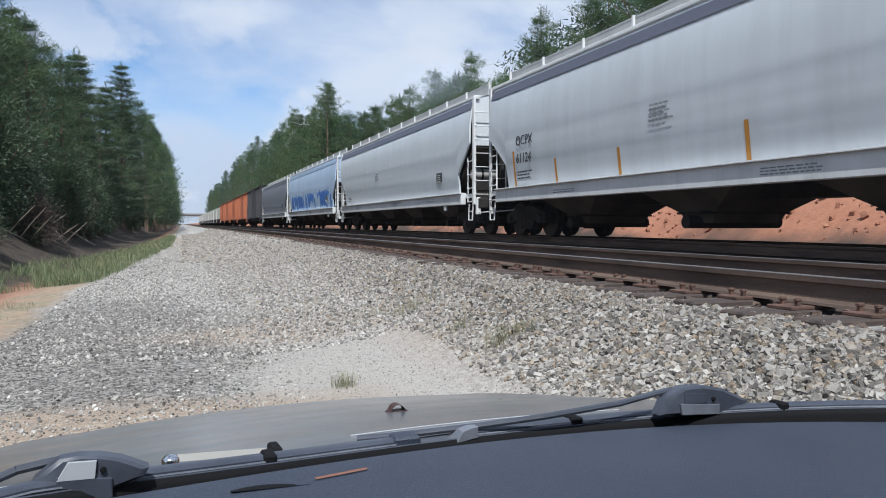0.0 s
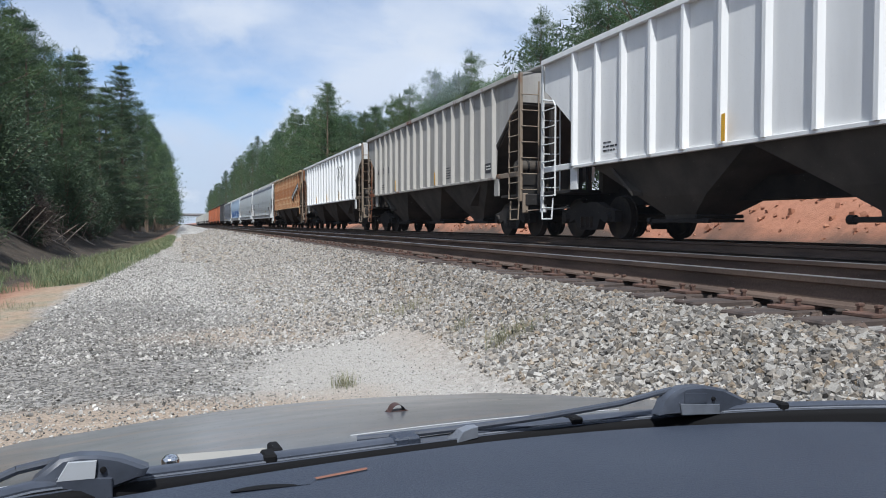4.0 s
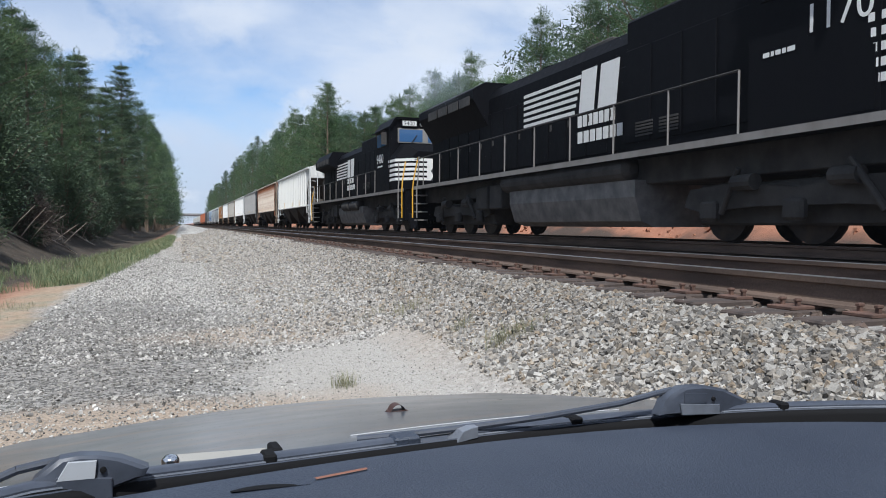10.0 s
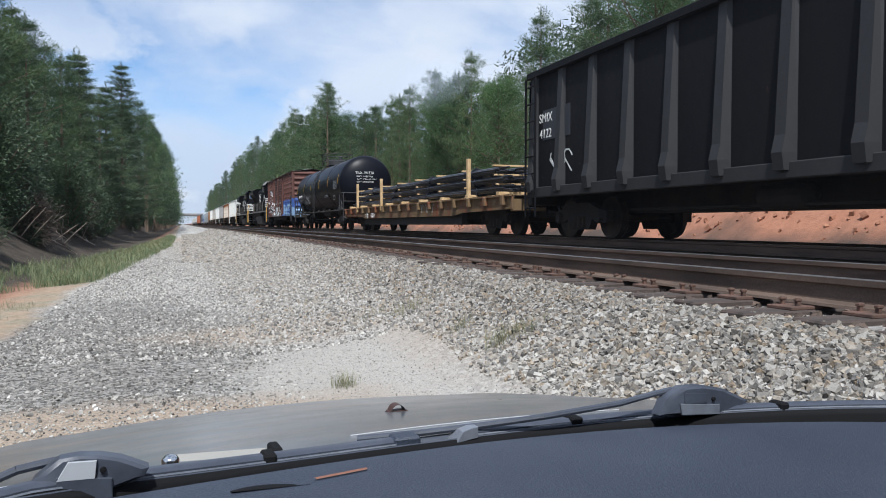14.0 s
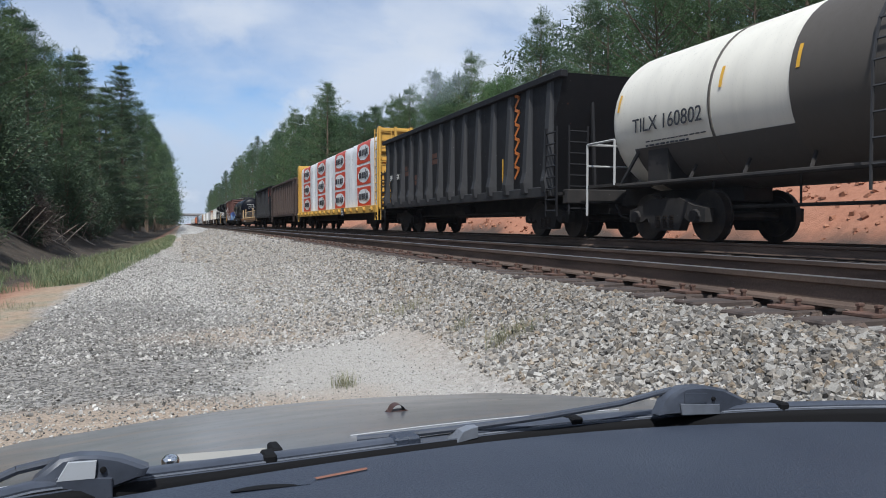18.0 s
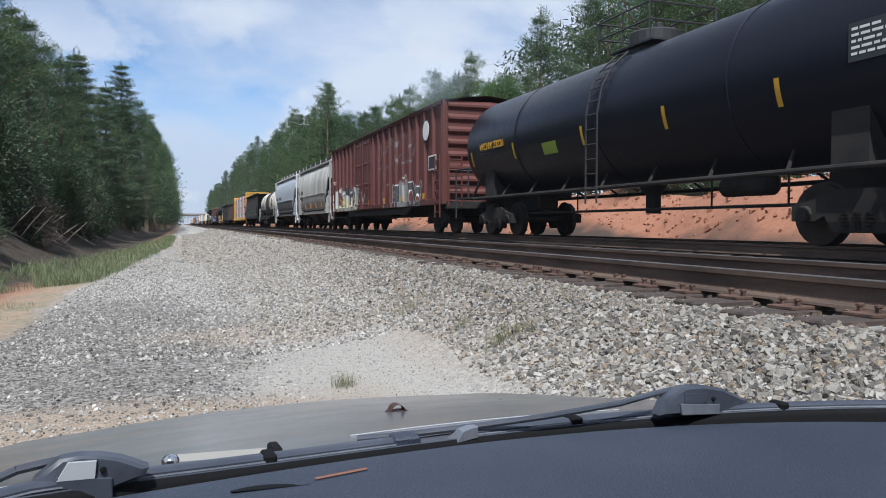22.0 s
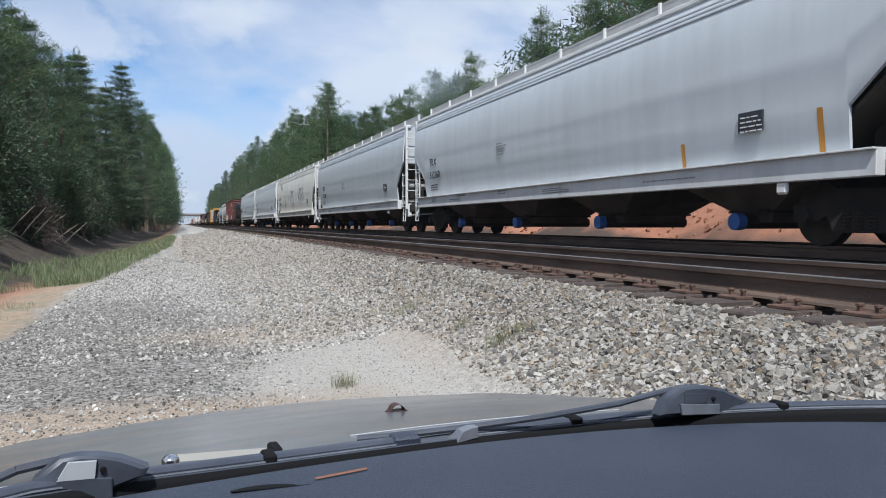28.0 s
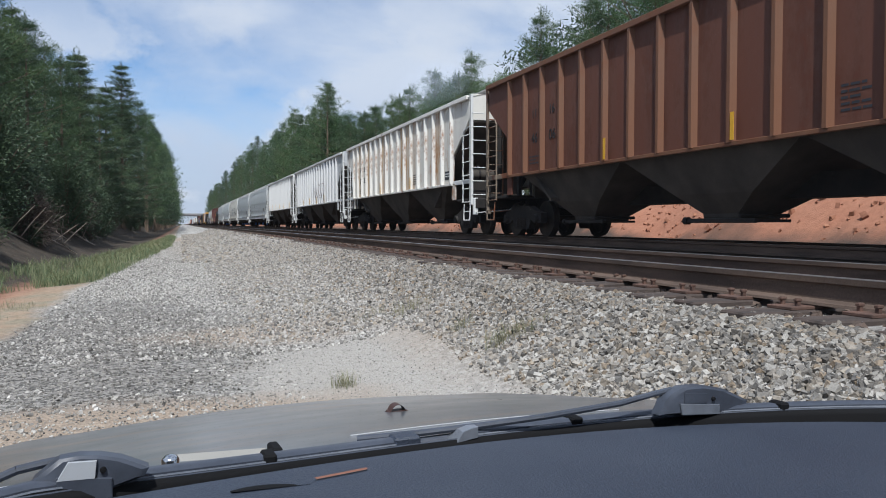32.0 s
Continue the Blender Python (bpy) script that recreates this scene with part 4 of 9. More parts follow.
def strip(pts, width, x, thick=0.004):
    """A flat ribbon along points (y, z) on the side."""
    s = Shape()
    for (y0, z0), (y1, z1) in zip(pts, pts[1:]):
        d = math.hypot(y1 - y0, z1 - z0) or 1e-6
        ny, nz = -(z1 - z0) / d * width / 2, (y1 - y0) / d * width / 2
        ey, ez = (y1 - y0) / d * width * 0.25, (z1 - z0) / d * width * 0.25
        s.prism([(y0 + ny - ey, z0 + nz - ez), (y0 - ny - ey, z0 - nz - ez), (y1 - ny + ey, z1 - nz + ez), (y1 + ny + ey, z1 + nz + ez)], "x", x - thick, x)
    return s


def graffiti(car, y, z, w, h, fill, line, seed, x, letters=3, name="graffiti"):
    """Sprayed bulging shapes with outlines, each shape a part."""
    g = rng(seed)
    for k in range(letters):
        cy, cz = y - w * (k + 0.5) / letters, z + h * g.uniform(0.42, 0.58)
        ry, rz = w / letters * g.uniform(0.42, 0.6), h * g.uniform(0.38, 0.52)
        ph = g.uniform(0, 6.28)
        ring = []
        for j in range(18):
            a = j / 18 * math.tau
            r = 1 + 0.22 * math.sin(3 * a + ph) + 0.12 * math.sin(5 * a - ph)
            ring.append((cy + ry * r * math.cos(a), cz + rz * r * math.sin(a)))
        if fill:
            part(name, Shape().prism(ring, "x", x - 0.003 - 0.001 * k, x), fill, car, "sprayed graffiti shape")
        part(name, strip(ring + ring[:1], 0.05, x - 0.006 - 0.001 * k), line, car, "sprayed graffiti outline")
        stroke = [(cy + ry * g.uniform(-0.7, 0.7), cz + rz * g.uniform(-0.8, 0.8)) for _ in range(4)]
        part(name, strip(stroke, 0.05, x - 0.007 - 0.001 * k), line, car, "sprayed graffiti stroke")


def tag_strokes(car, y, z, w, h, line, seed, x, count=4, width=0.035):
    g = rng(seed)
    for k in range(count):
        cy = y - w * (k + 0.5) / count
        pts = []
        a0 = g.uniform(0, 6.28)
        for j in range(7):
            pts.append((cy + w / count * 0.55 * math.sin(a0 + j * 1.1) + g.uniform(-0.05, 0.05), z + h * (0.5 + 0.5 * math.cos(a0 * 0.7 + j * 0.75))))
        part("graffiti_tag", strip(pts, width, x), line, car, "thin sprayed scrawl")


def boxcar(L, body, label, posts=18, door=(2.2, -2.6), corrugated=True, roof_mat=None, z1=4.45):
    car = tagged(new("boxcar"), label, "boxcar", "cars of the train")
    half = L / 2
    e = half - 0.55
    z0 = 1.08
    roof_mat = roof_mat or body
    part("body", Shape().box(-1.50, 1.50, -e + 0.04, e - 0.04, z0, z1 - 0.05), body, car)
    for sgn in (-1, 1):
        part("top_chord", Shape().box(sgn * 1.50, sgn * 1.60, -e, e, z1 - 0.16, z1 - 0.02, 0.01), body, car)
        part("side_sill", Shape().box(sgn * 1.46, sgn * 1.585, -e, e, z0 - 0.10, z0 + 0.10, 0.01), body, car)
        part("skirt", Shape().prism([(-e + 3.6, z0 - 0.1), (e - 3.6, z0 - 0.1), (e - 4.4, z0 - 0.38), (-e + 4.4, z0 - 0.38)], "x", sgn * 1.42, sgn * 1.50), UNDER, car)
        ys = [-e + 0.09 + (2 * e - 0.18) * k / (posts - 1) for k in range(posts)]
        ys = [y for y in ys if not (door[1] - 0.1 < y < door[0] + 0.1)]
        key = ("box_post", body.name, z1)
        for y in ys:
            ob = part("post", shared(key, lambda: Shape().prism([(-1.495, -0.09), (-1.595, -0.05), (-1.595, 0.05), (-1.495, 0.09)], "z", z0 + 0.08, z1 - 0.15).mesh("post", body)), None, car)
            ob.matrix_basis = pose(0, y, 0, 0, 0, 0 if sgn < 0 else 180)
        if corrugated and sgn < 0:
            gaps = [(a, b) for a, b in zip(ys, ys[1:]) if b - a < 2.0]
            for a, b in gaps:
                s = Shape()
                for k in range(9):
                    z = z0 + 0.2 + (z1 - z0 - 0.5) * k / 8
                    s.prism([(-1.495, z), (-1.545, z + 0.10), (-1.545, z + 0.16), (-1.495, z + 0.24)], "y", a + 0.08, b - 0.08)
                part("corrugated_panel", s, body, car)
        # sliding doors with ribs and rods
        wd = (door[0] - door[1]) / 2
        for j in range(2):
            y0, y1 = door[1] + wd * j + 0.02, door[1] + wd * (j + 1) - 0.02
            leaf = part("door", Shape().box(sgn * 1.50, sgn * 1.57, y0, y1, z0 + 0.02, z1 - 0.22, 0.01), body, car)
            if sgn < 0:
                count = 14 if corrugated else 4
                for k in range(count):
                    z = z0 + 0.15 + (z1 - z0 - 0.55) * k / (count - 1)
                    part("door_rib", Shape().prism([(-1.568, z - 0.05), (-1.60, z), (-1.568, z + 0.06)], "y", y0 + 0.08, y1 - 0.08), body, leaf)
                for y in (y0 + 0.25, y1 - 0.25):
                    part("lock_rod", Shape().tube((-1.62, y, z0 - 0.02), (-1.62, y, z1 - 0.2), 0.022, 6), body, leaf)
                part("door_handle", Shape().box(-1.66, -1.61, y0 + 0.2, y0 + 0.75, 1.9, 1.95, 0.01), body, leaf)
        part("door_track", Shape().box(sgn * 1.50, sgn * 1.64, door[1] - 2.2, door[0] + 0.3, z0 - 0.06, z0 + 0.0), body, car)
    rows = [[(x, y, z1 - 0.05 + 0.20 * (1 - abs(x) / 1.62)) for x in (-1.63, -0.8, 0, 0.8, 1.63)] for y in (-e - 0.04, e + 0.04)]
    part("roof", Shape().loft(rows).loft([[(p[0], p[1], p[2] - 0.05) for p in r] for r in rows]), roof_mat, car)
    for k in range(13):
        y = -e + 0.6 + (2 * e - 1.2) * k / 12
        part("roof_seam", Shape().prism([(-1.60, z1 - 0.05), (0, z1 + 0.16), (1.60, z1 - 0.05), (1.60, z1 - 0.01), (0, z1 + 0.20), (-1.60, z1 - 0.01)], "y", y - 0.04, y + 0.04), roof_mat, car)
    for sgn in (-1, 1):
        for k in range(8):
            z = z0 + 0.15 + (z1 - z0 - 0.5) * k / 7
            a = sgn * (e - 0.04)
            part("end_rib", Shape().prism([(a, z), (a + sgn * 0.09, z + 0.10), (a + sgn * 0.09, z + 0.17), (a, z + 0.27)], "x", -1.38, 1.38), body, car)
        for x in (-1.5, 1.5):
            a, b = sorted((sgn * (e - 0.10), sgn * (e + 0.02)))
            part("corner_post", Shape().box(x - 0.07, x + 0.07, a, b, z0 - 0.1, z1 - 0.05, 0.01), body, car)
        a, b = sorted((sgn * (e - 0.12), sgn * (e - 0.60)))
        part("ladder", Shape().ladder(-1.63, a, b, 0.55, 2.6, 6), RAILBLACK if roof_mat is not body else body, car)
        part("end_ladder", Shape().ladder(sgn * (e + 0.12), -1.4, -0.95, 0.9, 2.6, 5, 0.018, "x"), body, car)
        a, b = sorted((sgn * (e - 0.2), sgn * (e + 0.12)))
        part("end_sill", Shape().box(-1.45, 1.45, a, b, 0.82, z0, 0.02), UNDER, car)
    part("centre_sill", Shape().box(-0.4, 0.4, -e, e, 0.62, 1.05), UNDER, car)
    part("brake_gear", Shape().turned([(-1.5, 0.05), (-1.45, 0.2), (-0.6, 0.2), (-0.5, 0.05)], "y", 12, (-0.9, 0, 0.75)).pipe([(-1.1, 1.5, 0.62), (-1.1, -4.5, 0.62)], 0.03, 6), UNDER, car)
    truck(car, half - 2.35)
    truck(car, -half + 2.35)
    couplers(car, half)
    return car


def tank_car(L, shell, label, belt=None, radius=1.48, zc=2.62, rail_mat=None, reach=None, cage_=False):
    car = tagged(new("tank_car"), label, "tank car", "cars of the train")
    half = L / 2
    e = reach or half - 0.80
    rail_mat = rail_mat or RAILBLACK

    def rings(a, b, head_a, head_b):
        out = []
        if head_a:
            out = [(a + 0.62 * (1 - math.sqrt(max(0.0, 1 - (r / radius) ** 2))), r) for r in [radius * k / 9 for k in (0.1, 1.5, 3, 4.5, 6, 7, 7.8, 8.4, 8.8, 9)]]
        else:
            out = [(a, radius)]
        out.append((b - (0.62 if head_b else 0), radius))
        if head_b:
            out += [(b - 0.62 * (1 - math.sqrt(max(0.0, 1 - (r / radius) ** 2))), r) for r in [radius * k / 9 for k in (8.8, 8.4, 7.8, 7, 6, 4.5, 3, 1.5, 0.1)]]
        return out
    if belt:
        w = 1.65
        part("shell", Shape().turned(rings(-e, -w, True, False), "y", 40, (0, 0, zc)), shell, car, smooth=40)
        part("shell", Shape().turned(rings(w, e, False, True), "y", 40, (0, 0, zc)), shell, car, smooth=40)
        part("belt", Shape().turned([(-w, radius), (-w, radius + 0.012), (w, radius + 0.012), (w, radius)], "y", 40, (0, 0, zc)), belt, car, "dark brown-stained belt round the middle", smooth=40)
    else:
        part("shell", Shape().turned(rings(-e, e, True, True), "y", 40, (0, 0, zc)), shell, car, smooth=40)
    for y in (-e * 0.5, 0.05, e * 0.5):
        part("weld_ring", Shape().turned([(y - 0.03, radius), (y - 0.02, radius + 0.016), (y + 0.02, radius + 0.016), (y + 0.03, radius)], "y", 40, (0, 0, zc)), belt or shell, car, smooth=40)
    # dome with platform, rails and ladder
    top = zc + radius
    dome = part("manway", Shape().turned([(top - 0.1, 0.55), (top + 0.32, 0.55), (top + 0.36, 0.50), (top + 0.40, 0.0)], "z", 20), rail_mat, car)
    part("valve", Shape().turned([(top + 0.38, 0.10), (top + 0.62, 0.10), (top + 0.66, 0.02)], "z", 10, (0.25, 0.2, 0)), rail_mat, dome)
    part("platform", Shape().box(-0.62, 0.62, -0.8, 0.8, top + 0.0, top + 0.04), rail_mat, car)
    cage = Shape()
    for z in ((0.35, 0.7) if cage_ else (0.14,)):
        cage.pipe([(-0.8, -0.95, top + z), (-0.8, 0.95, top + z), (0.8, 0.95, top + z), (0.8, -0.95, top + z), (-0.8, -0.95, top + z)], 0.022, 5)
    for x in (-0.8, 0.8):
        for y in (-0.95, 0.0, 0.95):
            cage.tube((x, y, top), (x, y, top + (0.7 if cage_ else 0.14)), 0.022, 5)
    part("platform_rail", cage, rail_mat, car)
    lad = Shape()
    path = [(-(radius + 0.08) * math.sin(a) if a > 0.4 else -0.55, zc + (radius + 0.08) * math.cos(a)) for a in (0.55, 0.9, 1.2, 1.57)]
    path += [(-radius - 0.08, 0.75)]
    for y in (-0.22, 0.22):
        lad.pipe([(x, y, z) for x, z in path], 0.022, 5)
    for (xa, za), (xb, zb) in zip(path, path[1:]):
        count = max(1, round(math.hypot(xb - xa, zb - za) / 0.3))
        for k in range(count):
            a = k / count
            lad.tube((xa + (xb - xa) * a, -0.22, za + (zb - za) * a), (xa + (xb - xa) * a, 0.22, za + (zb - za) * a), 0.016, 5)
    part("ladder", lad, rail_mat, car)
    # underframe
    for sgn in (-1, 1):
        a, b = sorted((sgn * (half - 0.15), sgn * (e - 3.0)))
        part("stub_sill", Shape().box(-0.33, 0.33, a, b, 0.72, 1.12, 0.02), UNDER, car)
        y = sgn * (half - 2.6)
        part("saddle", Shape().prism([(-1.25, 1.10), (1.25, 1.10), (1.25, 1.9), (1.0, 1.45), (0.5, 1.2), (-0.5, 1.2), (-1.0, 1.45), (-1.25, 1.9)], "y", y - 0.3, y + 0.3), UNDER, car)
        a, b = sorted((sgn * (half - 0.35), sgn * (half - 1.5)))
        part("end_platform", Shape().box(-1.45, 1.45, a, b, 1.08, 1.14), UNDER, car)
        y0, y1 = sgn * (half - 0.40), sgn * (half - 1.45)
        rail = Shape().pipe([(-1.45, y1, 1.1), (-1.45, y1, 2.0), (-1.45, y0, 2.0), (-1.45, y0, 0.5)], 0.026, 6)
        rail.pipe([(-1.45, y0, 2.0), (1.45, y0, 2.0), (1.45, y0, 1.1)], 0.026, 6).tube((-1.45, y0, 1.55), (1.45, y0, 1.55), 0.02, 6)
        part("end_rail", rail, RAILGREY if belt else rail_mat, car)
        for x in (-1.3, 1.3):
            part("brace", Shape().tube((x, y1, 1.1), (x * 0.95, y1 - sgn * 0.55, 1.75), 0.04, 6), rail_mat, car)
    for x in (-1.32, 1.32):
        part("side_pipe", Shape().pipe([(x, -half + 1.5, 1.08), (x, half - 1.5, 1.08)], 0.045, 8), UNDER, car)
        for k in range(7):
            y = -half + 3.6 + (L - 7.2) * k / 6
            part("pipe_hanger", Shape().tube((x, y, 1.08), (x * 0.72, y + 0.25, 1.42), 0.03, 5), UNDER, car)
    pipes = Shape().pipe([(-0.6, -half + 2.0, 0.62), (-0.6, half - 2.0, 0.62)], 0.03, 6)
    for y in (-4.4, -2.6, 2.2, 4.2):
        pipes.tube((-0.6, y, 0.62), (-0.6, y, 1.15), 0.02, 5)
    part("brake_pipe", pipes, UNDER, car)
    part("outlet", Shape().turned([(0.55, 0.16), (0.95, 0.16), (1.15, 0.30)], "z", 12), UNDER, car)
    part("air_tank", Shape().turned([(-3.9, 0.05), (-3.8, 0.18), (-2.7, 0.18), (-2.6, 0.05)], "y", 14, (-0.35, 0, 0.98)), UNDER, car)
    truck(car, half - 2.6)
    truck(car, -half + 2.6)
    couplers(car, half)
    return car


def gondola(L, body, label, ribs=12, z1=3.96, slanted=False, patch=None, end_mat=None, first=None, rib_mat=None):
    car = tagged(new("gondola_car"), label, "gondola car", "cars of the train")
    half = L / 2
    e = half - 0.55
    z0 = 1.08
    foot = e - (1.15 if slanted else 0.0)
    for sgn in (-1, 1):
        part("side_wall", Shape().prism([(-foot, z0), (foot, z0), (e, z1), (-e, z1)], "x", sgn * 1.46, sgn * 1.50), body, car)
        part("top_chord", Shape().box(sgn * 1.42, sgn * 1.62, -e - 0.03, e + 0.03, z1 - 0.10, z1 + 0.06, 0.015), body, car)
        part("side_sill", Shape().box(sgn * 1.44, sgn * 1.61, -e + (0.4 if slanted else 0), e - (0.4 if slanted else 0), z0 - 0.12, z0 + 0.12, 0.015), rib_mat or body, car)
        key = ("gon_rib", body.name, z1)
        rib_mat = rib_mat or body
        for k in range(ribs):
            reach = half - first if first else foot - 0.25
            y = -reach + 2 * reach * k / (ribs - 1)
            ob = part("rib", shared(key, lambda: Shape().loft([[(-1.495, -0.16, z), (-1.52 - d, -0.10, z), (-1.52 - d, 0.10, z), (-1.495, 0.16, z)] for z, d in ((z0, 0.16), (z0 + 0.25, 0.20), (z0 + 0.5, 0.14), (z1 - 0.1, 0.03))], True, True).mesh("rib", rib_mat)), None, car)
            ob.matrix_basis = pose(0, y, 0, 0, 0, 0 if sgn < 0 else 180)
    if patch:
        for k in range(2):
            y0 = -foot + 0.45 + k * (2 * foot - 0.5) / (ribs - 1)
            for j in range(2):
                part("primer_panel", Shape().box(-1.515, -1.50, y0, y0 + (2 * foot - 0.5) / (ribs - 1) - 0.4, z0 + 0.9 + j * 1.0, z0 + 1.75 + j * 1.0), patch, car, "bare red primer panel")
    part("floor", Shape().box(-1.46, 1.46, -foot, foot, z0 - 0.05, z0 + 0.05), UNDER, car)
    for sgn in (-1, 1):
        if slanted:
            part("end_wall", Shape().prism([(sgn * foot, z0), (sgn * e, z1), (sgn * (e - 0.05), z1), (sgn * (foot - 0.05), z0)], "x", -1.46, 1.46), body, car)
            a, b = sorted((sgn * foot, sgn * (half - 0.5)))
            part("end_platform", Shape().box(-1.5, 1.5, a, b, z0 - 0.10, z0 - 0.03), UNDER, car)
            for x in (-0.6, 0.6):
                part("end_strut", Shape().tube((x, sgn * (half - 0.7), z0), (x, sgn * (e - 0.3), z1 - 0.5), 0.05, 6), body, car)
        else:
            a, b = sorted((sgn * e, sgn * (e - 0.06)))
            part("end_wall", Shape().box(-1.46, 1.46, a, b, z0, z1), (end_mat or body) if sgn < 0 else body, car)
            for k in range(4):
                z = z0 + 0.35 + k * (z1 - z0 - 0.5) / 4
                part("end_rib", Shape().prism([(sgn * e, z), (sgn * (e + 0.12), z + 0.12), (sgn * (e + 0.12), z + 0.24), (sgn * e, z + 0.36)], "x", -1.4, 1.4), (end_mat or body) if sgn < 0 else body, car)
        a, b = sorted((sgn * (half - 0.58), sgn * (half - 1.10)))
        part("ladder", Shape().ladder(-1.66, a, b, 0.5, z1 - (1.2 if slanted else 0.1), 8, 0.02), body, car)
        part("end_ladder", Shape().ladder(sgn * (half - 0.40), -1.45, -0.98, 0.55, z1 - (1.2 if slanted else 0.1), 8, 0.02, "x"), body, car)
        a, b = sorted((sgn * (half - 0.35), sgn * (half - 0.6)))
        part("end_sill", Shape().box(-1.5, 1.5, a, b, 0.78, z0 + 0.02, 0.02), UNDER, car)
    part("centre_sill", Shape().box(-0.4, 0.4, -half + 0.4, half - 0.4, 0.55, 1.02), UNDER, car)
    part("brake_gear", Shape().turned([(-0.6, 0.05), (-0.5, 0.2), (0.4, 0.2), (0.5, 0.05)], "y", 12, (-0.9, 0, 0.75)).pipe([(-1.0, 4, 0.62), (-1.0, -4, 0.62)], 0.03, 6), UNDER, car)
    truck(car, half - 2.2)
    truck(car, -half + 2.2)
    couplers(car, half)
    return car


def locomotive(L, label, number, style):
    """A six-axle road engine, black with white nose stripes; its nose points to -y."""
    blk = paint("loco_black", (0.0045, 0.0048, 0.0065), 0.0, 0.3, 0.55, 3.3, grime=(0.008, 0.008, 0.009), spec=0.05) if "loco_black" not in bpy.data.materials else bpy.data.materials["loco_black"]
    grime = shared("loco_grime", lambda: grainy("loco_underside", (0.024, 0.023, 0.022), (0.060, 0.056, 0.052), 2, 0.8))
    glass = shared("loco_glass", lambda: plain("cab_glass", (0.05, 0.12, 0.26), 0.08))
    sillm = shared("loco_sill", lambda: paint("loco_sill_grey", (0.22, 0.21, 0.20), 0.1, 0.4, 0.6, 6.0))
    car = tagged(new("locomotive"), label, "locomotive", "engines of the train")
    half = L / 2
    F = -1                                   # the nose's way along y
    e = half - 0.6
    def yy(a):
        return F * (half - a)                # a metres back from the front coupler
    def span(a, b):
        return sorted((yy(a), yy(b)))
    # frame and walkway
    part("frame", Shape().box(-1.1, 1.1, -e, e, 1.10, 1.60, 0.02), grime, car)
    part("walkway", Shape().box(-1.56, 1.56, -e, e, 1.60, 1.68, 0.01), blk, car)
    for x in (-1, 1):
        part("sill_strip", Shape().box(x * 1.56, x * 1.575, -e, e, 1.58, 1.70), sillm, car, "dirty pale edge of the walkway")
    # long hood
    a0, a1 = span(5.0, L - (1.9 if style == "wing" else 1.2))
    hw = 0.98
    part("hood", Shape().prism([(-hw, 1.68), (-hw, 4.0), (-hw + 0.22, 4.32), (hw - 0.22, 4.32), (hw, 4.0), (hw, 1.68)], "y", a0, a1), blk, car, "black long hood")
    k = 0
    y = a0 + 0.3
    while y < a1 - 1.0:
        for x in (-1, 1):
            part("hood_door", Shape().box(x * hw, x * (hw + 0.025), y, y + 0.82, 1.85, 3.55, 0.01), blk, car)
            part("door_latch", Shape().box(x * (hw + 0.02), x * (hw + 0.05), y + 0.70, y + 0.76, 2.6, 2.75), grime, car)
        y += 0.90
        k += 1
    # radiator section with wide wings at the rear
    r0, r1 = span(L - 6.4, L - (1.9 if style == "wing" else 1.2))
    if style == "wing":
        part("radiator_wing", Shape().prism([(-hw, 3.55), (-1.52, 3.75), (-1.52, 4.15), (-1.3, 4.50), (1.3, 4.50), (1.52, 4.15), (1.52, 3.75), (hw, 3.55)], "y", r0, r1), blk, car, "overhanging radiator box")
    else:
        part("radiator_wing", Shape().prism([(-hw, 3.2), (-1.5, 4.02), (-1.5, 4.28), (-1.1, 4.52), (1.1, 4.52), (1.5, 4.28), (1.5, 4.02), (hw, 3.2)], "y", r0, r1 ), blk, car, "flared radiator box")
    for j in range(4):
        yv0 = r0 + 0.2 + j * 1.0
        part("radiator_grille", Shape().box(-1.54, -1.51, yv0, yv0 + 0.85, 3.85, 4.12, 0.005), grime, car)
    # equipment cabinet behind the cab, wider than the hood
    c0, c1 = span(4.9, 8.6)
    part("cabinet", Shape().box(-1.32, 1.32, c0, c1, 1.68, 4.30, 0.06), blk, car)
    for j in range(4):
        yq = c0 + 0.15 + j * 0.9
        part("cabinet_door", Shape().box(-1.345, -1.32, yq, yq + 0.82, 1.9, 3.7, 0.01), blk, car)
    for j in range(2):
        vent = Shape()
        for q in range(5):
            vent.box(-1.36, -1.345, c0 + 2.0 + j * 0.75, c0 + 2.55 + j * 0.75, 2.0 + q * 0.06, 2.035 + q * 0.06)
        part("louvre", vent, grime, car)
    part("exhaust_stack", Shape().box(-0.5, 0.5, *span(10.4, 11.6), 4.30, 4.52, 0.03), grime, car)
    for a in (9.3, 13.4):
        part("fan_hatch", Shape().turned([(4.3, 0.62), (4.42, 0.62), (4.44, 0.5)], "z", 20, (0, yy(a), 0)), blk, car)
    # cab
    b0, b1 = span(2.75, 5.0)
    part("cab", Shape().prism([(-1.52, 1.68), (-1.52, 4.30), (-1.25, 4.66), (1.25, 4.66), (1.52, 4.30), (1.52, 1.68)], "y", b0, b1), blk, car, "black wide cab")
    roof = Shape().prism([(-1.56, 4.32), (-1.27, 4.72), (1.27, 4.72), (1.56, 4.32), (1.50, 4.30), (1.24, 4.65), (-1.24, 4.65), (-1.50, 4.30)], "y", b0 - 0.12, b1 + 0.1)
    part("cab_roof", roof, blk if style == "wing" else sillm, car)
    for x in (-1, 1):
        win = part("side_window", Shape().box(x * 1.52, x * 1.545, *span(3.2, 4.75), 3.56, 4.20, 0.01), blk, car)
        for a, b in ((3.28, 3.95), (4.02, 4.68)):
            part("pane", Shape().box(x * 1.545, x * 1.552, *span(a, b), 3.61, 4.15), glass, win)
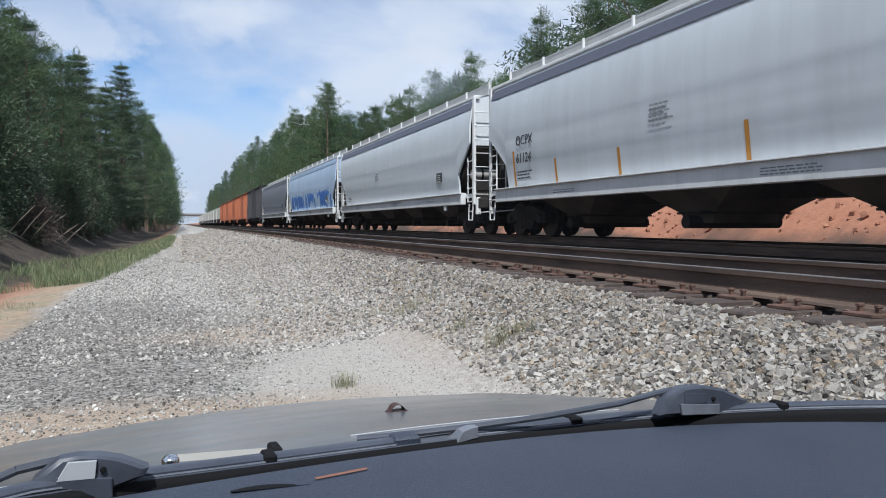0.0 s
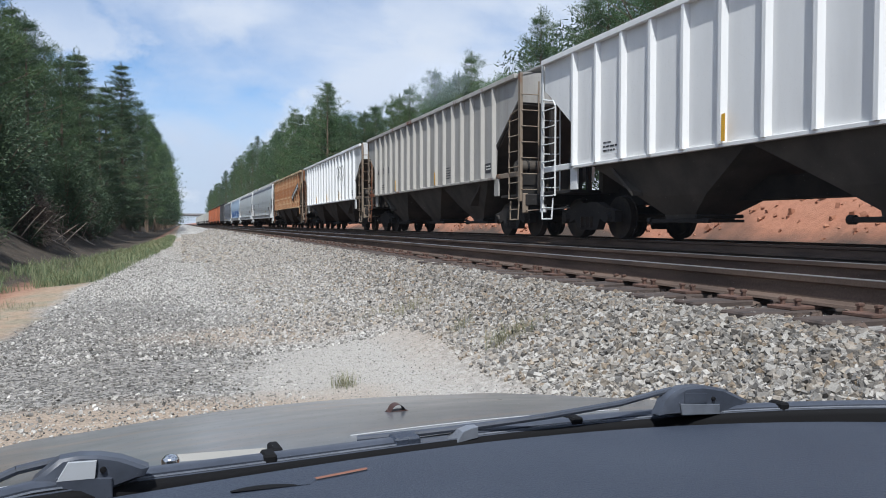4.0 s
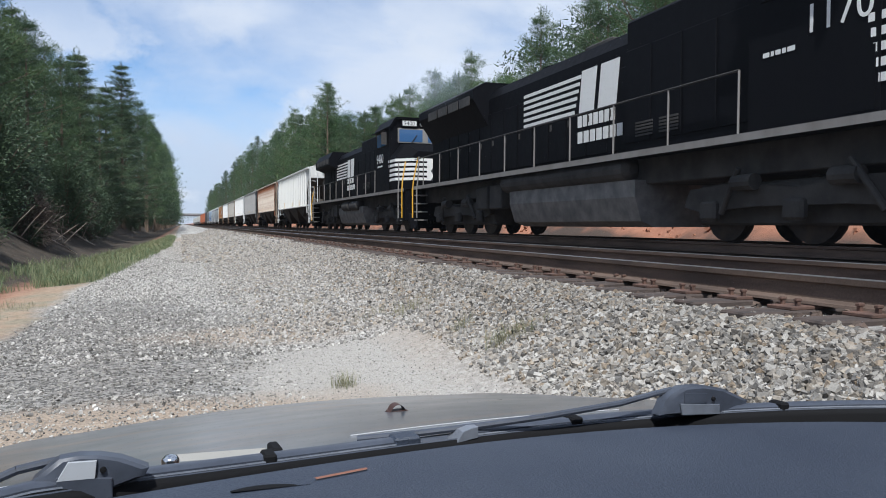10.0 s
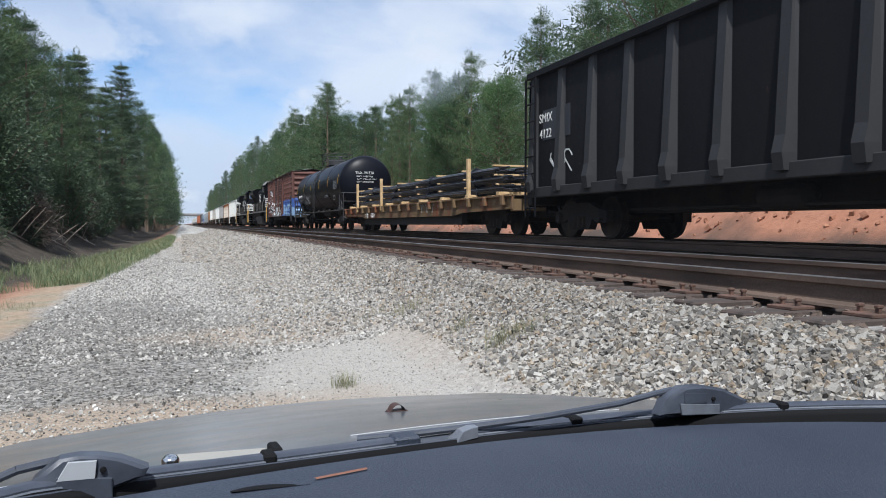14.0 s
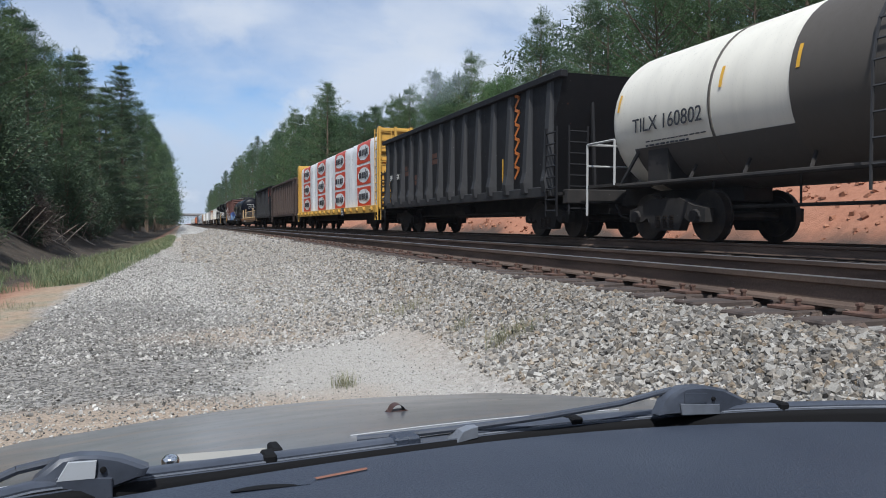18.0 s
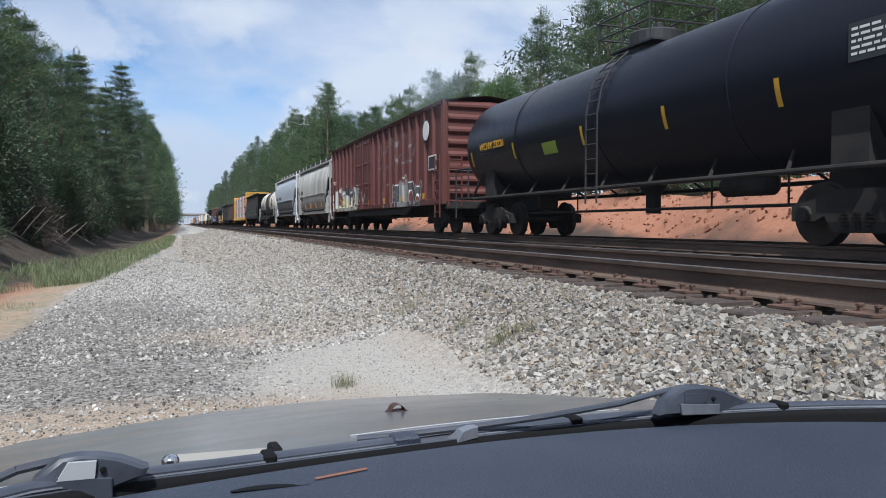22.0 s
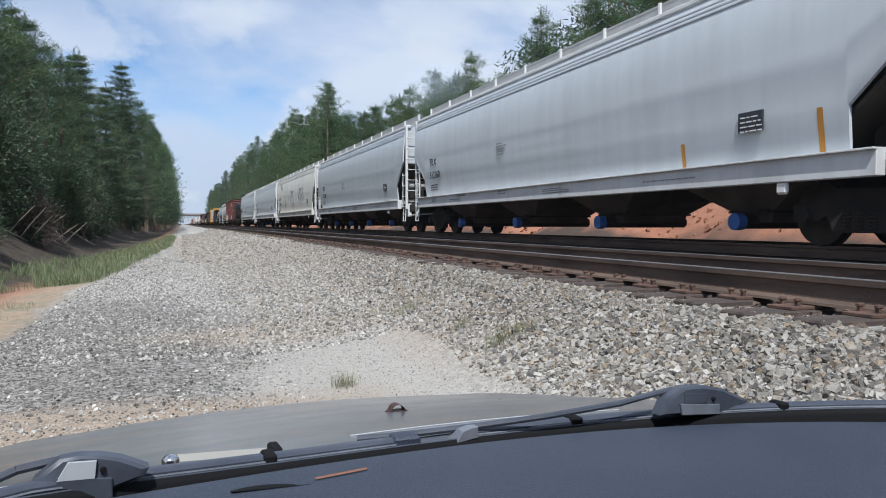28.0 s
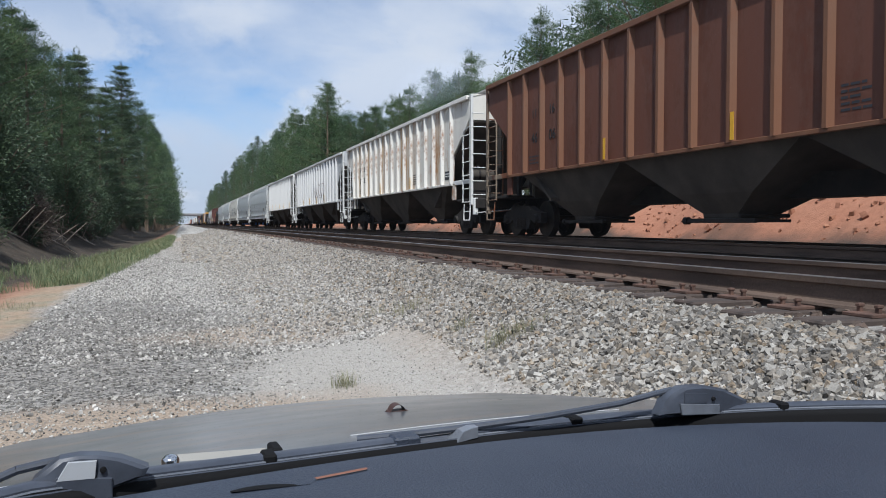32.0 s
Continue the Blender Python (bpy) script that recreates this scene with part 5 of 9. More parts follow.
        part("sun_visor", Shape().prism([(x * 1.52, 4.24), (x * 1.80, 4.17), (x * 1.80, 4.19), (x * 1.52, 4.28)], "y", *span(3.1, 4.8)), blk, car)
        part("mirror", Shape().box(x * 1.56, x * 1.78, yy(3.1) - 0.015, yy(3.1) + 0.015, 3.62, 4.12), grime, car)
    # windscreen face and nose
    f = yy(2.75)
    part("windscreen_frame", Shape().box(-1.18, 1.18, *sorted((f, f + F * 0.05)), 3.66, 4.28, 0.02), sillm, car, "pale frame round the front glass")
    for x in (-0.62, 0.62):
        part("windscreen", Shape().box(x - 0.50, x + 0.50, *sorted((f + F * 0.05, f + F * 0.06)), 3.72, 4.22), glass, car, "blue-tinted front window")
        part("cab_wiper", Shape().tube((x, f + F * 0.08, 3.66), (x + 0.25, f + F * 0.08, 4.0), 0.015, 5), BLACK, car)
    part("number_board", Shape().box(-1.05, -0.35, *sorted((f, f + F * 0.12)), 4.33, 4.61, 0.02), blk, car)
    part("number_board", Shape().box(0.35, 1.05, *sorted((f, f + F * 0.12)), 4.33, 4.61, 0.02), blk, car)
    for x in (-1.0, 0.40):
        plate_ = part("number_panel", Shape().box(x, x + 0.60, f + F * 0.124, f + F * 0.12, 4.37, 4.57), WHITE, car, "white number panel")
        rear_text(plate_, number, 0.25, -x - 0.04, 4.385, f + F * 0.128, DARK)
    for x in (-0.13, 0.13):
        part("headlight", Shape().turned([(f, 0.10), (f + F * 0.10, 0.10), (f + F * 0.11, 0.0)], "y", 14, (x, 0, 4.46)), TREAD, car)
    n0 = 1.45
    prof = [(-1.5, 1.68), (-1.5, 3.05), (-1.05, 3.62), (1.05, 3.62), (1.5, 3.05), (1.5, 1.68)]
    tip = [(-0.95, 1.68), (-0.95, 2.98), (-0.70, 3.22), (0.70, 3.22), (0.95, 2.98), (0.95, 1.68)]
    part("nose", Shape().loft([[(x, f, z) for x, z in prof], [(x, yy(1.95), z - 0.06 * (z > 2)) for x, z in prof], [(x, yy(n0), z) for x, z in tip]], True, True), blk, car, "black nose with white stripes")
    for j in range(5):
        z = 2.07 + 0.19 * j
        def ax(zz, t):
            return 1.5 + (0.95 - 1.5) * t
        rows = []
        for s_, y_, x_ in ((0, f - F * (0.02 + 0.04 * j), -1.525), (1, f, -1.515), (2, yy(1.95), -1.515), (3, yy(n0) + F * 0.014, -0.955), (4, yy(n0) + F * 0.014, 0.955), (5, yy(1.95), 1.515), (6, f, 1.515), (7, f - F * (0.02 + 0.04 * j), 1.525)):
            rows.append([(x_, y_, z), (x_, y_, z + 0.11)])
        part("nose_stripe", Shape().loft(rows), WHITE, car, "white stripe round the nose")
    part("nose_emblem", Shape().box(-0.34, 0.34, *sorted((yy(n0) + F * 0.016, yy(n0) + F * 0.022)), 2.07, 2.94), WHITE, car, "white panel with a dark emblem")
    part("nose_door", Shape().box(-0.31, 0.31, *sorted((yy(n0) + F * 0.02, yy(n0) + F * 0.05)), 1.70, 2.06, 0.01), blk, car)
    em = Shape().prism([(-0.20, 2.05), (-0.05, 2.25), (-0.18, 2.45), (-0.02, 2.66), (0.16, 2.70), (0.10, 2.45), (0.20, 2.30), (0.06, 2.2), (0.12, 2.05)], "y", *sorted((yy(n0) + F * 0.022, yy(n0) + F * 0.026)))
    part("emblem", em, DARK, car)
    # steps, pilot, plough at both ends
    for s_ in (-1, 1):
        ye = s_ * e
        part("pilot", Shape().box(-1.5, 1.5, *sorted((ye, ye - s_ * 0.12)), 0.45, 1.68, 0.02), blk, car)
        part("plough", Shape().loft([[(-1.4, ye + s_ * 0.02, 0.75), (0, ye + s_ * 0.32, 0.75), (1.4, ye + s_ * 0.02, 0.75)], [(-1.3, ye + s_ * 0.12, 0.16), (0, ye + s_ * 0.55, 0.16), (1.3, ye + s_ * 0.12, 0.16)]]), blk, car)
        part("anticlimber", Shape().box(-1.1, 1.1, *sorted((ye, ye + s_ * 0.3)), 1.50, 1.62, 0.02), blk, car)
        for x in (-1, 1):
            well = part("step_well", Shape().box(x * 1.12, x * 1.56, *sorted((ye - s_ * 0.12, ye - s_ * 0.16)), 0.45, 1.62), blk, car)
            for q in range(4):
                part("step", Shape().box(x * 1.15, x * 1.56, *sorted((ye - s_ * 0.14, ye - s_ * 0.50)), 0.45 + 0.30 * q, 0.49 + 0.30 * q), sillm, well)
            for dy, m in ((0.10, YELLOW if s_ == F else YELLOW), (0.62, sillm)):
                part("grab_rail", Shape().pipe([(x * 1.60, ye - s_ * dy, 0.55), (x * 1.60, ye - s_ * dy, 1.6), (x * 1.56, ye - s_ * (dy + 0.04), 2.0), (x * (1.42 if dy < 0.3 else 1.55), ye - s_ * (dy + 0.1), 2.75)], 0.024, 6), m, car, "yellow grab rail" if m is YELLOW else "")
            part("ditch_light", Shape().turned([(ye, 0.09), (ye + s_ * 0.06, 0.09), (ye + s_ * 0.07, 0.0)], "y", 12, (x * 0.95, 0, 1.72)), TREAD, car)
        for q in range(3):
            part("mu_hose", Shape().pipe([(-0.75 - 0.12 * q, ye, 1.0), (-0.75 - 0.12 * q, ye + s_ * 0.15, 0.6), (-0.70 - 0.12 * q, ye + s_ * 0.12, 0.35)], 0.025, 6), BLACK, car)
        part("brake_hose", Shape().pipe([(0.45, ye, 0.9), (0.4, ye + s_ * 0.25, 0.6), (0.3, ye + s_ * 0.35, 0.4)], 0.03, 6), BLACK, car)
    # handrails
    for x in (-1, 1):
        lo, hi = span(5.2, L - 0.75)
        part("hand_rail", Shape().tube((x * 1.52, lo, 2.68), (x * 1.52, hi, 2.68), 0.02, 6), grime, car)
        y = lo
        while y < hi:
            part("rail_post", Shape().tube((x * 1.53, y, 1.66), (x * 1.52, y, 2.68), 0.020, 5), sillm, car)
            y += 1.75
    # tank and air reservoirs
    t0, t1 = span(8.2, 14.0)
    part("fuel_tank", Shape().prism([(-1.35, 0.85), (-1.2, 0.38), (-0.9, 0.26), (0.9, 0.26), (1.2, 0.38), (1.35, 0.85), (1.35, 1.18), (-1.35, 1.18)], "y", t0, t1), shared("engine_tank_grey", lambda: grainy("engine_tank_grey", (0.14, 0.14, 0.14), (0.25, 0.245, 0.235), 3, 0.7, 0.1, 0.3)), car, "grey fuel tank")
    for a in (9.0, 10.9):
        ya, yb = span(a, a + 1.7)
        if style == "wing":
            part("air_reservoir", Shape().turned([(ya, 0.1), (ya + 0.08, 0.26), (yb - 0.08, 0.26), (yb, 0.1)], "y", 16, (-1.28, 0, 1.25)), grime, car)
    if style != "wing":
        ya, yb = span(8.4, 14.4)
        part("air_reservoir", Shape().turned([(ya, 0.1), (ya + 0.1, 0.24), (yb - 0.1, 0.24), (yb, 0.1)], "y", 16, (-1.25, 0, 1.40)), grime, car)
    for a in (14.6, 15.6):
        part("equipment_box", Shape().box(-1.35, -0.9, *span(a, a + 0.8), 0.75, 1.4, 0.03), grime, car)
    # six-axle trucks
    for cy in (yy(4.4), yy(L - 4.4)):
        tr = part("engine_truck", Shape().box(-0.95, 0.95, cy - 2.4, cy + 2.4, 0.30, 1.0, 0.04), grime, car)
        for x in (-1, 1):
            part("truck_frame", Shape().prism([(cy - 2.55, 0.62), (cy - 2.4, 0.92), (cy - 1.2, 0.98), (cy, 0.86), (cy + 1.2, 0.98), (cy + 2.4, 0.92), (cy + 2.55, 0.62), (cy + 2.1, 0.52), (cy + 0.9, 0.60), (cy - 0.9, 0.60), (cy - 2.1, 0.52)], "x", x * 1.02, x * 1.16), grime, tr)
            for d in (-1.85, 0, 1.85):
                w = Shape().turned([(-0.07, 0.51), (0.06, 0.52), (0.07, 0.55), (0.08, 0.40), (0.03, 0.36), (0.03, 0.1)], "x", 22)
                ob = part("wheel", shared("engine_wheel", lambda: w.mesh("wheel", WHEEL, 40)), None, tr)
                ob.matrix_basis = pose(x * 0.755, cy + d, 0.53, 0, 0, 0 if x < 0 else 180)
                part("journal_box", Shape().box(x * 1.10, x * 1.26, cy + d - 0.20, cy + d + 0.20, 0.38, 0.70, 0.04), grime, tr)
            for d in (-0.95, 0.95):
                part("brake_cylinder", Shape().turned([(cy + d - 0.22, 0.13), (cy + d + 0.22, 0.13)], "y", 12, (x * 1.25, 0, 0.98)), grime, tr)
                part("damper", Shape().tube((x * 1.22, cy + d * 1.6, 0.5), (x * 1.30, cy + d * 1.1, 1.2), 0.05, 8), grime, tr)
    # marks on the side
    side_text(car, number, 0.56, yy(4.85 if style == "wing" else 3.95), 2.92, WHITE, -1.532)
    bars(car, yy(4.7), 2.75, 1, 0.9, WHITE, -1.526, 0.07)
    part("cab_panel", Shape().box(-1.53, -1.52, *span(2.82, 3.25), 1.75, 2.55), blk, car)
    ylogo = yy(L - 8.6) if style == "wing" else yy(L - 11.35)
    for j in range(6):
        part("speed_line", Shape().box(-hw - 0.034, -hw - 0.028, ylogo - 0.2 - 0.06 * j, ylogo + 2.5, 2.86 + 0.155 * j, 2.94 + 0.155 * j), WHITE, car, "white speed line")
    letters = [[(0.0, 0.0), (0.10, 0.7), (0.56, 0.7), (0.46, 0.0)], [(0.58, 0.0), (0.68, 0.7), (1.20, 0.7), (1.10, 0.0)]]
    for pts in letters:
        part("emblem_shape", Shape().prism([(ylogo - 0.4 - q[0] * 1.4, 2.84 + q[1] * 1.35) for q in pts], "x", -hw - 0.036, -hw - 0.028), WHITE, car, "white emblem shape")
    for z, w in ((2.52, 1.6), (2.16, 1.9)):
        for q in range(7):
            y = ylogo - 0.35 - w * q / 7
            part("name_bar", Shape().box(-hw - 0.034, -hw - 0.028, y - w / 7 * 0.78, y, z, z + 0.26), WHITE, car)
    couplers(car, half)
    return car


def bulkhead_flat(L):
    """Yellow centre-beam flat car with its wrapped load as things of their own."""
    yel = paint("centre_beam_yellow", (0.62, 0.36, 0.06), 0.15, 0.3, 0.55, 9.0)
    car = tagged(new("centrebeam_flat_car"), "yellow centre-beam flat car with end bulkheads", "flat car", "cars of the train")
    half = L / 2
    e = half - 0.75
    part("deck", Shape().box(-1.48, 1.48, -e, e, 0.98, 1.16, 0.02), yel, car)
    for sgn in (-1, 1):
        part("side_sill", Shape().box(sgn * 1.46, sgn * 1.58, -e, e, 0.84, 1.16, 0.01), yel, car)
        for k in range(16):
            y = -e + 0.7 + (2 * e - 1.4) * k / 15
            part("winch", Shape().box(sgn * 1.56, sgn * 1.68, y - 0.10, y + 0.10, 0.92, 1.10, 0.02).turned([(y - 0.2, 0.05), (y + 0.2, 0.05)], "y", 8, (sgn * 1.64, 0, 1.0)), yel, car)
        y = sgn * e
        bh = part("bulkhead", Shape().box(-1.48, 1.48, *sorted((y, y - sgn * 0.10)), 1.0, 4.55, 0.02), yel, car, "yellow end bulkhead")
        for x in (-1.42, -0.7, 0.0, 0.7, 1.42):
            part("bulkhead_post", Shape().box(x - 0.06, x + 0.06, *sorted((y, y + sgn * 0.16)), 1.0, 4.58, 0.01), yel, bh)
        for k in range(8):
            z = 1.25 + 0.45 * k
            part("bulkhead_rib", Shape().box(-1.40, 1.40, *sorted((y, y + sgn * 0.10)), z, z + 0.07), yel, bh)
        part("ladder", Shape().ladder(-1.52, *sorted((y + sgn * 0.1, y - sgn * 0.35)), 0.5, 4.5, 11, 0.02), yel, bh)
        part("end_ladder", Shape().ladder(y + sgn * 0.2, -1.40, -0.92, 1.0, 4.5, 10, 0.02, "x"), yel, bh)
        part("end_platform", Shape().box(-1.48, 1.48, *sorted((y, sgn * (half - 0.3))), 0.98, 1.06), yel, car)
        rail = Shape().pipe([(-1.45, sgn * (half - 0.35), 0.5), (-1.45, sgn * (half - 0.35), 2.0), (-0.2, sgn * (half - 0.35), 2.0)], 0.025, 6)
        part("hand_rail", rail, yel, car)
    part("centre_beam", Shape().box(-0.06, 0.06, -e, e, 1.16, 4.4), yel, car)
    part("top_beam", Shape().box(-0.3, 0.3, -e, e, 4.36, 4.5, 0.02), yel, car)
    part("centre_sill", Shape().box(-0.45, 0.45, -half + 0.5, half - 0.5, 0.55, 0.98), UNDER, car)
    part("brake_gear", Shape().turned([(-0.8, 0.05), (-0.7, 0.2), (0.4, 0.2), (0.5, 0.05)], "y", 12, (-0.9, 0, 0.72)).pipe([(-1.1, 6, 0.6), (-1.1, -6, 0.6)], 0.03, 6), UNDER, car)
    truck(car, half - 3.2)
    truck(car, -half + 3.2)
    couplers(car, half)
    side_plate = part("data_plate", Shape().box(-1.70, -1.68, -5.3, -4.6, 0.75, 1.15), DARK, car, "black data plate")
    bars(side_plate, -4.65, 1.05, 4, 0.5, WHITE, -1.705)
    # wrapped lumber: one draped stack a column
    wrap = shared("wrap", lambda: wrap_material())
    red = plain("wrap_red", (0.66, 0.065, 0.02), 0.45)
    load = []
    cols = 4
    span_ = 2 * (e - 0.25) / cols
    z0, z1 = 1.18, 4.26
    for c in range(cols):
        y1 = e - 0.22 - span_ * c
        y0 = y1 - span_ + 0.03
        pk = tagged(new("wrapped_lumber_stack"), "lumber stack in white plastic wrap with red print", "lumber stack", "lumber stacks on the flat car")
        n, m = 44, 16

        def skin_x(y, z):
            """How far the loose wrap hangs out."""
            a = (y - y0) / (y1 - y0)
            fold = 0.045 * noise.noise((y * 1.1, z * 0.28, c * 3.0)) + 0.022 * noise.noise((y * 3.4, z * 0.6, c * 5.0)) + 0.03 * math.sin(a * 19 + c) * max(0.0, abs(a - 0.5) * 2.4 - 0.55)
            return 1.37 + fold - 0.07 * max(0.0, 1 - min(a, 1 - a) * 16) - 0.06 * max(0.0, (z - 4.1) / 0.16)
        for sgn in (-1, 1):
            rows = []
            for j in range(m):
                z = z0 + (z1 - z0) * j / (m - 1)
                rows.append([(sgn * skin_x(y0 + (y1 - y0) * k / (n - 1), z), y0 + (y1 - y0) * k / (n - 1), z) for k in range(n)])
            rows.append([(sgn * 0.75, p[1], p[2] + 0.05) for p in rows[-1]])
            rows.append([(sgn * 0.12, p[1], p[2] + 0.06) for p in rows[-2]])
            rows.insert(0, [(sgn * 0.12, p[1], p[2]) for p in rows[0]])
            s = Shape().loft(rows)
            s.loft([[r[0] for r in rows], [(sgn * 0.12, r[0][1], r[0][2]) for r in rows]])
            s.loft([[r[-1] for r in rows], [(sgn * 0.12, r[-1][1], r[-1][2]) for r in rows]])
            part("wrap", s, wrap, pk, smooth=50)
        wd = 2.7
        ya = y0 + span_ * 0.25

        def on(y, z, d):
            return (-skin_x(y, z) - d, y, z)
        for tier in range(3):
            za, zb = 1.20 + 1.02 * tier, 1.20 + 1.02 * tier + (0.90 if tier < 2 else 1.0)
            grid = [[on(ya + wd * k / 12, za + (zb - za) * j / 8, 0.012) for k in range(13)] for j in range(9)]
            part("red_print", Shape().loft(grid), red, pk, "red printed panel", smooth=60)
            cy, cz = ya + wd / 2, (za + zb) / 2
            rows = [[on(cy + 1.18 * r * math.cos(a * math.tau / 32), cz + 0.36 * r * math.sin(a * math.tau / 32), 0.020) for a in range(32)] for r in (0.02, 0.3, 0.6, 0.85, 1.0)]
            part("white_oval", Shape().loft(rows, True), wrap, pk, "white printed oval", smooth=60)
            for q in range(6):
                yb = cy + 0.94 - q * 0.32
                sh = [(yb - 0.02, cz - 0.20), (yb - 0.25, cz - 0.20), (yb - 0.13, cz + 0.27)] if q == 4 else [(yb, cz - 0.14), (yb - 0.23, cz - 0.14), (yb - 0.23, cz + 0.14), (yb, cz + 0.14)]
                xo = -skin_x(yb - 0.1, cz) - 0.045
                part("print_bar", Shape().prism(sh, "x", xo, xo + 0.012), DARK, pk)
        for q in range(3):
            y = y0 + (y1 - y0) * (0.08 + 0.42 * q)
            part("strap", Shape().pipe([on(y, z0 + (z1 - z0) * k / 6, 0.006) for k in range(7)], 0.006, 4), RAILGREY, pk)
        load.append(pk)
    return car, load


def wrap_material():
    m, nt, bsdf = nodes_of("white_wrap")
    col = mix_node(nt, ramp_node(nt, noise_node(nt, 2.5, 5, (1, 2.5, 0.4)), 0.4, 0.7), (0.90, 0.91, 0.91), (0.78, 0.79, 0.81))
    nt.links.new(col, bsdf.inputs["Base Color"])
    bsdf.inputs["Roughness"].default_value = 0.32
    bump_node(nt, bsdf, noise_node(nt, 3.0, 6, (1, 1.6, 0.7)), 0.5, 0.06)
    return m


def stake_flat(L):
    """Low yellow-brown flat car with bundles of dark bar stock on timber."""
    side = paint("flat_yellow_brown", (0.17, 0.105, 0.045), 0.55, 0.5, 0.65, 11.0)
    timber = grainy("pale_timber", (0.50, 0.33, 0.16), (0.66, 0.47, 0.26), 4, 0.8, 0, 0.3, (1, 0.3, 1))
    steel = grainy("dark_bar_steel", (0.030, 0.034, 0.046), (0.075, 0.082, 0.10), 6, 0.38, 0.6, 0.2, (1, 0.1, 1))
    car = tagged(new("flat_car"), "yellow-brown flat car loaded with dark steel bars", "flat car", "cars of the train")
    half = L / 2
    e = half - 0.5
    part("deck", Shape().box(-1.46, 1.46, -e, e, 0.98, 1.07), grainy("deck_planks", (0.16, 0.12, 0.09), (0.26, 0.21, 0.16), 3, 0.9, 0, 0.4, (1, 8, 1)), car)
    for sgn in (-1, 1):
        part("side_sill", Shape().prism([(-e, 1.09), (e, 1.09), (e, 0.72), (half - 4.2, 0.66), (half - 5.0, 0.58), (-half + 5.0, 0.58), (-half + 4.2, 0.66), (-e, 0.72)], "x", sgn * 1.47, sgn * 1.53), side, car, "rusty yellow side sill")
        part("sill_flange", Shape().box(sgn * 1.50, sgn * 1.60, -e, e, 1.05, 1.10), side, car)
        part("lower_sill", Shape().box(sgn * 1.25, sgn * 1.42, -half + 4.4, half - 4.4, 0.30, 0.70), BLACK, car)
        for k in range(17):
            y = -e + 0.45 + (2 * e - 0.9) * k / 16
            part("stake_pocket", Shape().box(sgn * 1.52, sgn * 1.64, y - 0.09, y + 0.09, 0.82, 1.08, 0.015), side, car)
        a = sgn * e
        part("end_sill", Shape().box(-1.5, 1.5, *sorted((a, a - sgn * 0.2)), 0.66, 1.09, 0.02), side, car)
    part("centre_sill", Shape().box(-0.5, 0.5, -half + 0.5, half - 0.5, 0.5, 0.98), UNDER, car)
    truck(car, half - 2.6)
    truck(car, -half + 2.6)
    couplers(car, half)
    side_text(car, "TTJX", 0.26, half - 5.0, 0.62, WHITE, -1.535)
    side_text(car, "82033", 0.26, half - 6.05, 0.62, WHITE, -1.535)
    for y, w in ((-2.7, 0.5), (-3.3, 0.5), (-3.9, 0.4)):
        part("big_letter", Shape().box(-1.536, -1.53, y - w * 0.1, y + w * 0.1, 0.72, 1.02).box(-1.536, -1.53, y - w * 0.45, y + w * 0.45, 0.95, 1.02), shared("worn_letter", lambda: plain("worn_letter", (0.30, 0.28, 0.24), 0.7)), car, "worn white letter")
    load = []
    g = rng(8)

    def group(name, label, cat, grp):
        ob = tagged(new(name), label, cat, grp)
        load.append(ob)
        return ob
    for k in range(9):
        y = -e + 1.0 + (2 * e - 2.0) * k / 8
        t = group("timber_bearer", "pale sawn timber bearer on the deck", "timber", "timbers on the flat car")
        part("beam", Shape().box(-1.50, 1.45, y - 0.10, y + 0.10, 1.07, 1.20, 0.01), timber, t)
    for tier in range(3):
        z = 1.20 + 0.27 * tier
        for col in range(4):
            x = -1.05 + 0.66 * col
            b = group("steel_bar_bundle", "long bundle of dark steel bars", "steel bars", "bar bundles on the flat car")
            y0, y1 = -e + 0.9 + 0.35 * tier, e - 0.6 - 0.9 * tier + 0.3 * (col % 2)
            for q in range(11):
                a = q / 11 * math.tau
                r = 0.085 if q < 8 else 0.03
                sag = [g.uniform(-0.02, 0.02) for _ in range(5)]
                pts = [(x + 1.9 * r * math.cos(a) + sag[j], y0 + (y1 - y0) * j / 4 + (g.uniform(-0.3, 0.3) if j in (0, 4) else 0), z + 0.10 + r * math.sin(a) * 1.05 + 0.015 * math.sin(j * 1.6)) for j in range(5)]
                part("bar", Shape().pipe(pts, 0.028, 6), steel, b)
            for q in range(4):
                y = y0 + (y1 - y0) * (0.12 + 0.25 * q)
                part("tie_wire", Shape().turned([(y - 0.03, 0.0), (y - 0.02, 0.20), (y + 0.02, 0.20), (y + 0.03, 0.0)], "y", 10, (x, 0, z + 0.10)), steel, b)
        if tier < 3:
            for k in range(8):
                y = -e + 1.6 + (2 * e - 3.4) * k / 7 + 0.12 * tier
                t = group("timber_spacer", "short pale timber between the bar bundles", "timber", "timbers on the flat car")
                part("spacer", Shape().box(-1.27, 1.2, y - 0.06, y + 0.06, z + 0.215, z + 0.265, 0.006), timber, t)
    for y in (e - 3.0, e - 7.5, -e + 3.0):
        for x in (-1.56, 1.56):
            t = group("timber_stake", "upright pale timber stake in a pocket", "timber", "timbers on the flat car")
            part("stake", Shape().box(x - 0.05, x + 0.05, y - 0.06, y + 0.06, 0.9, 2.25, 0.008), timber, t)
    return car, load


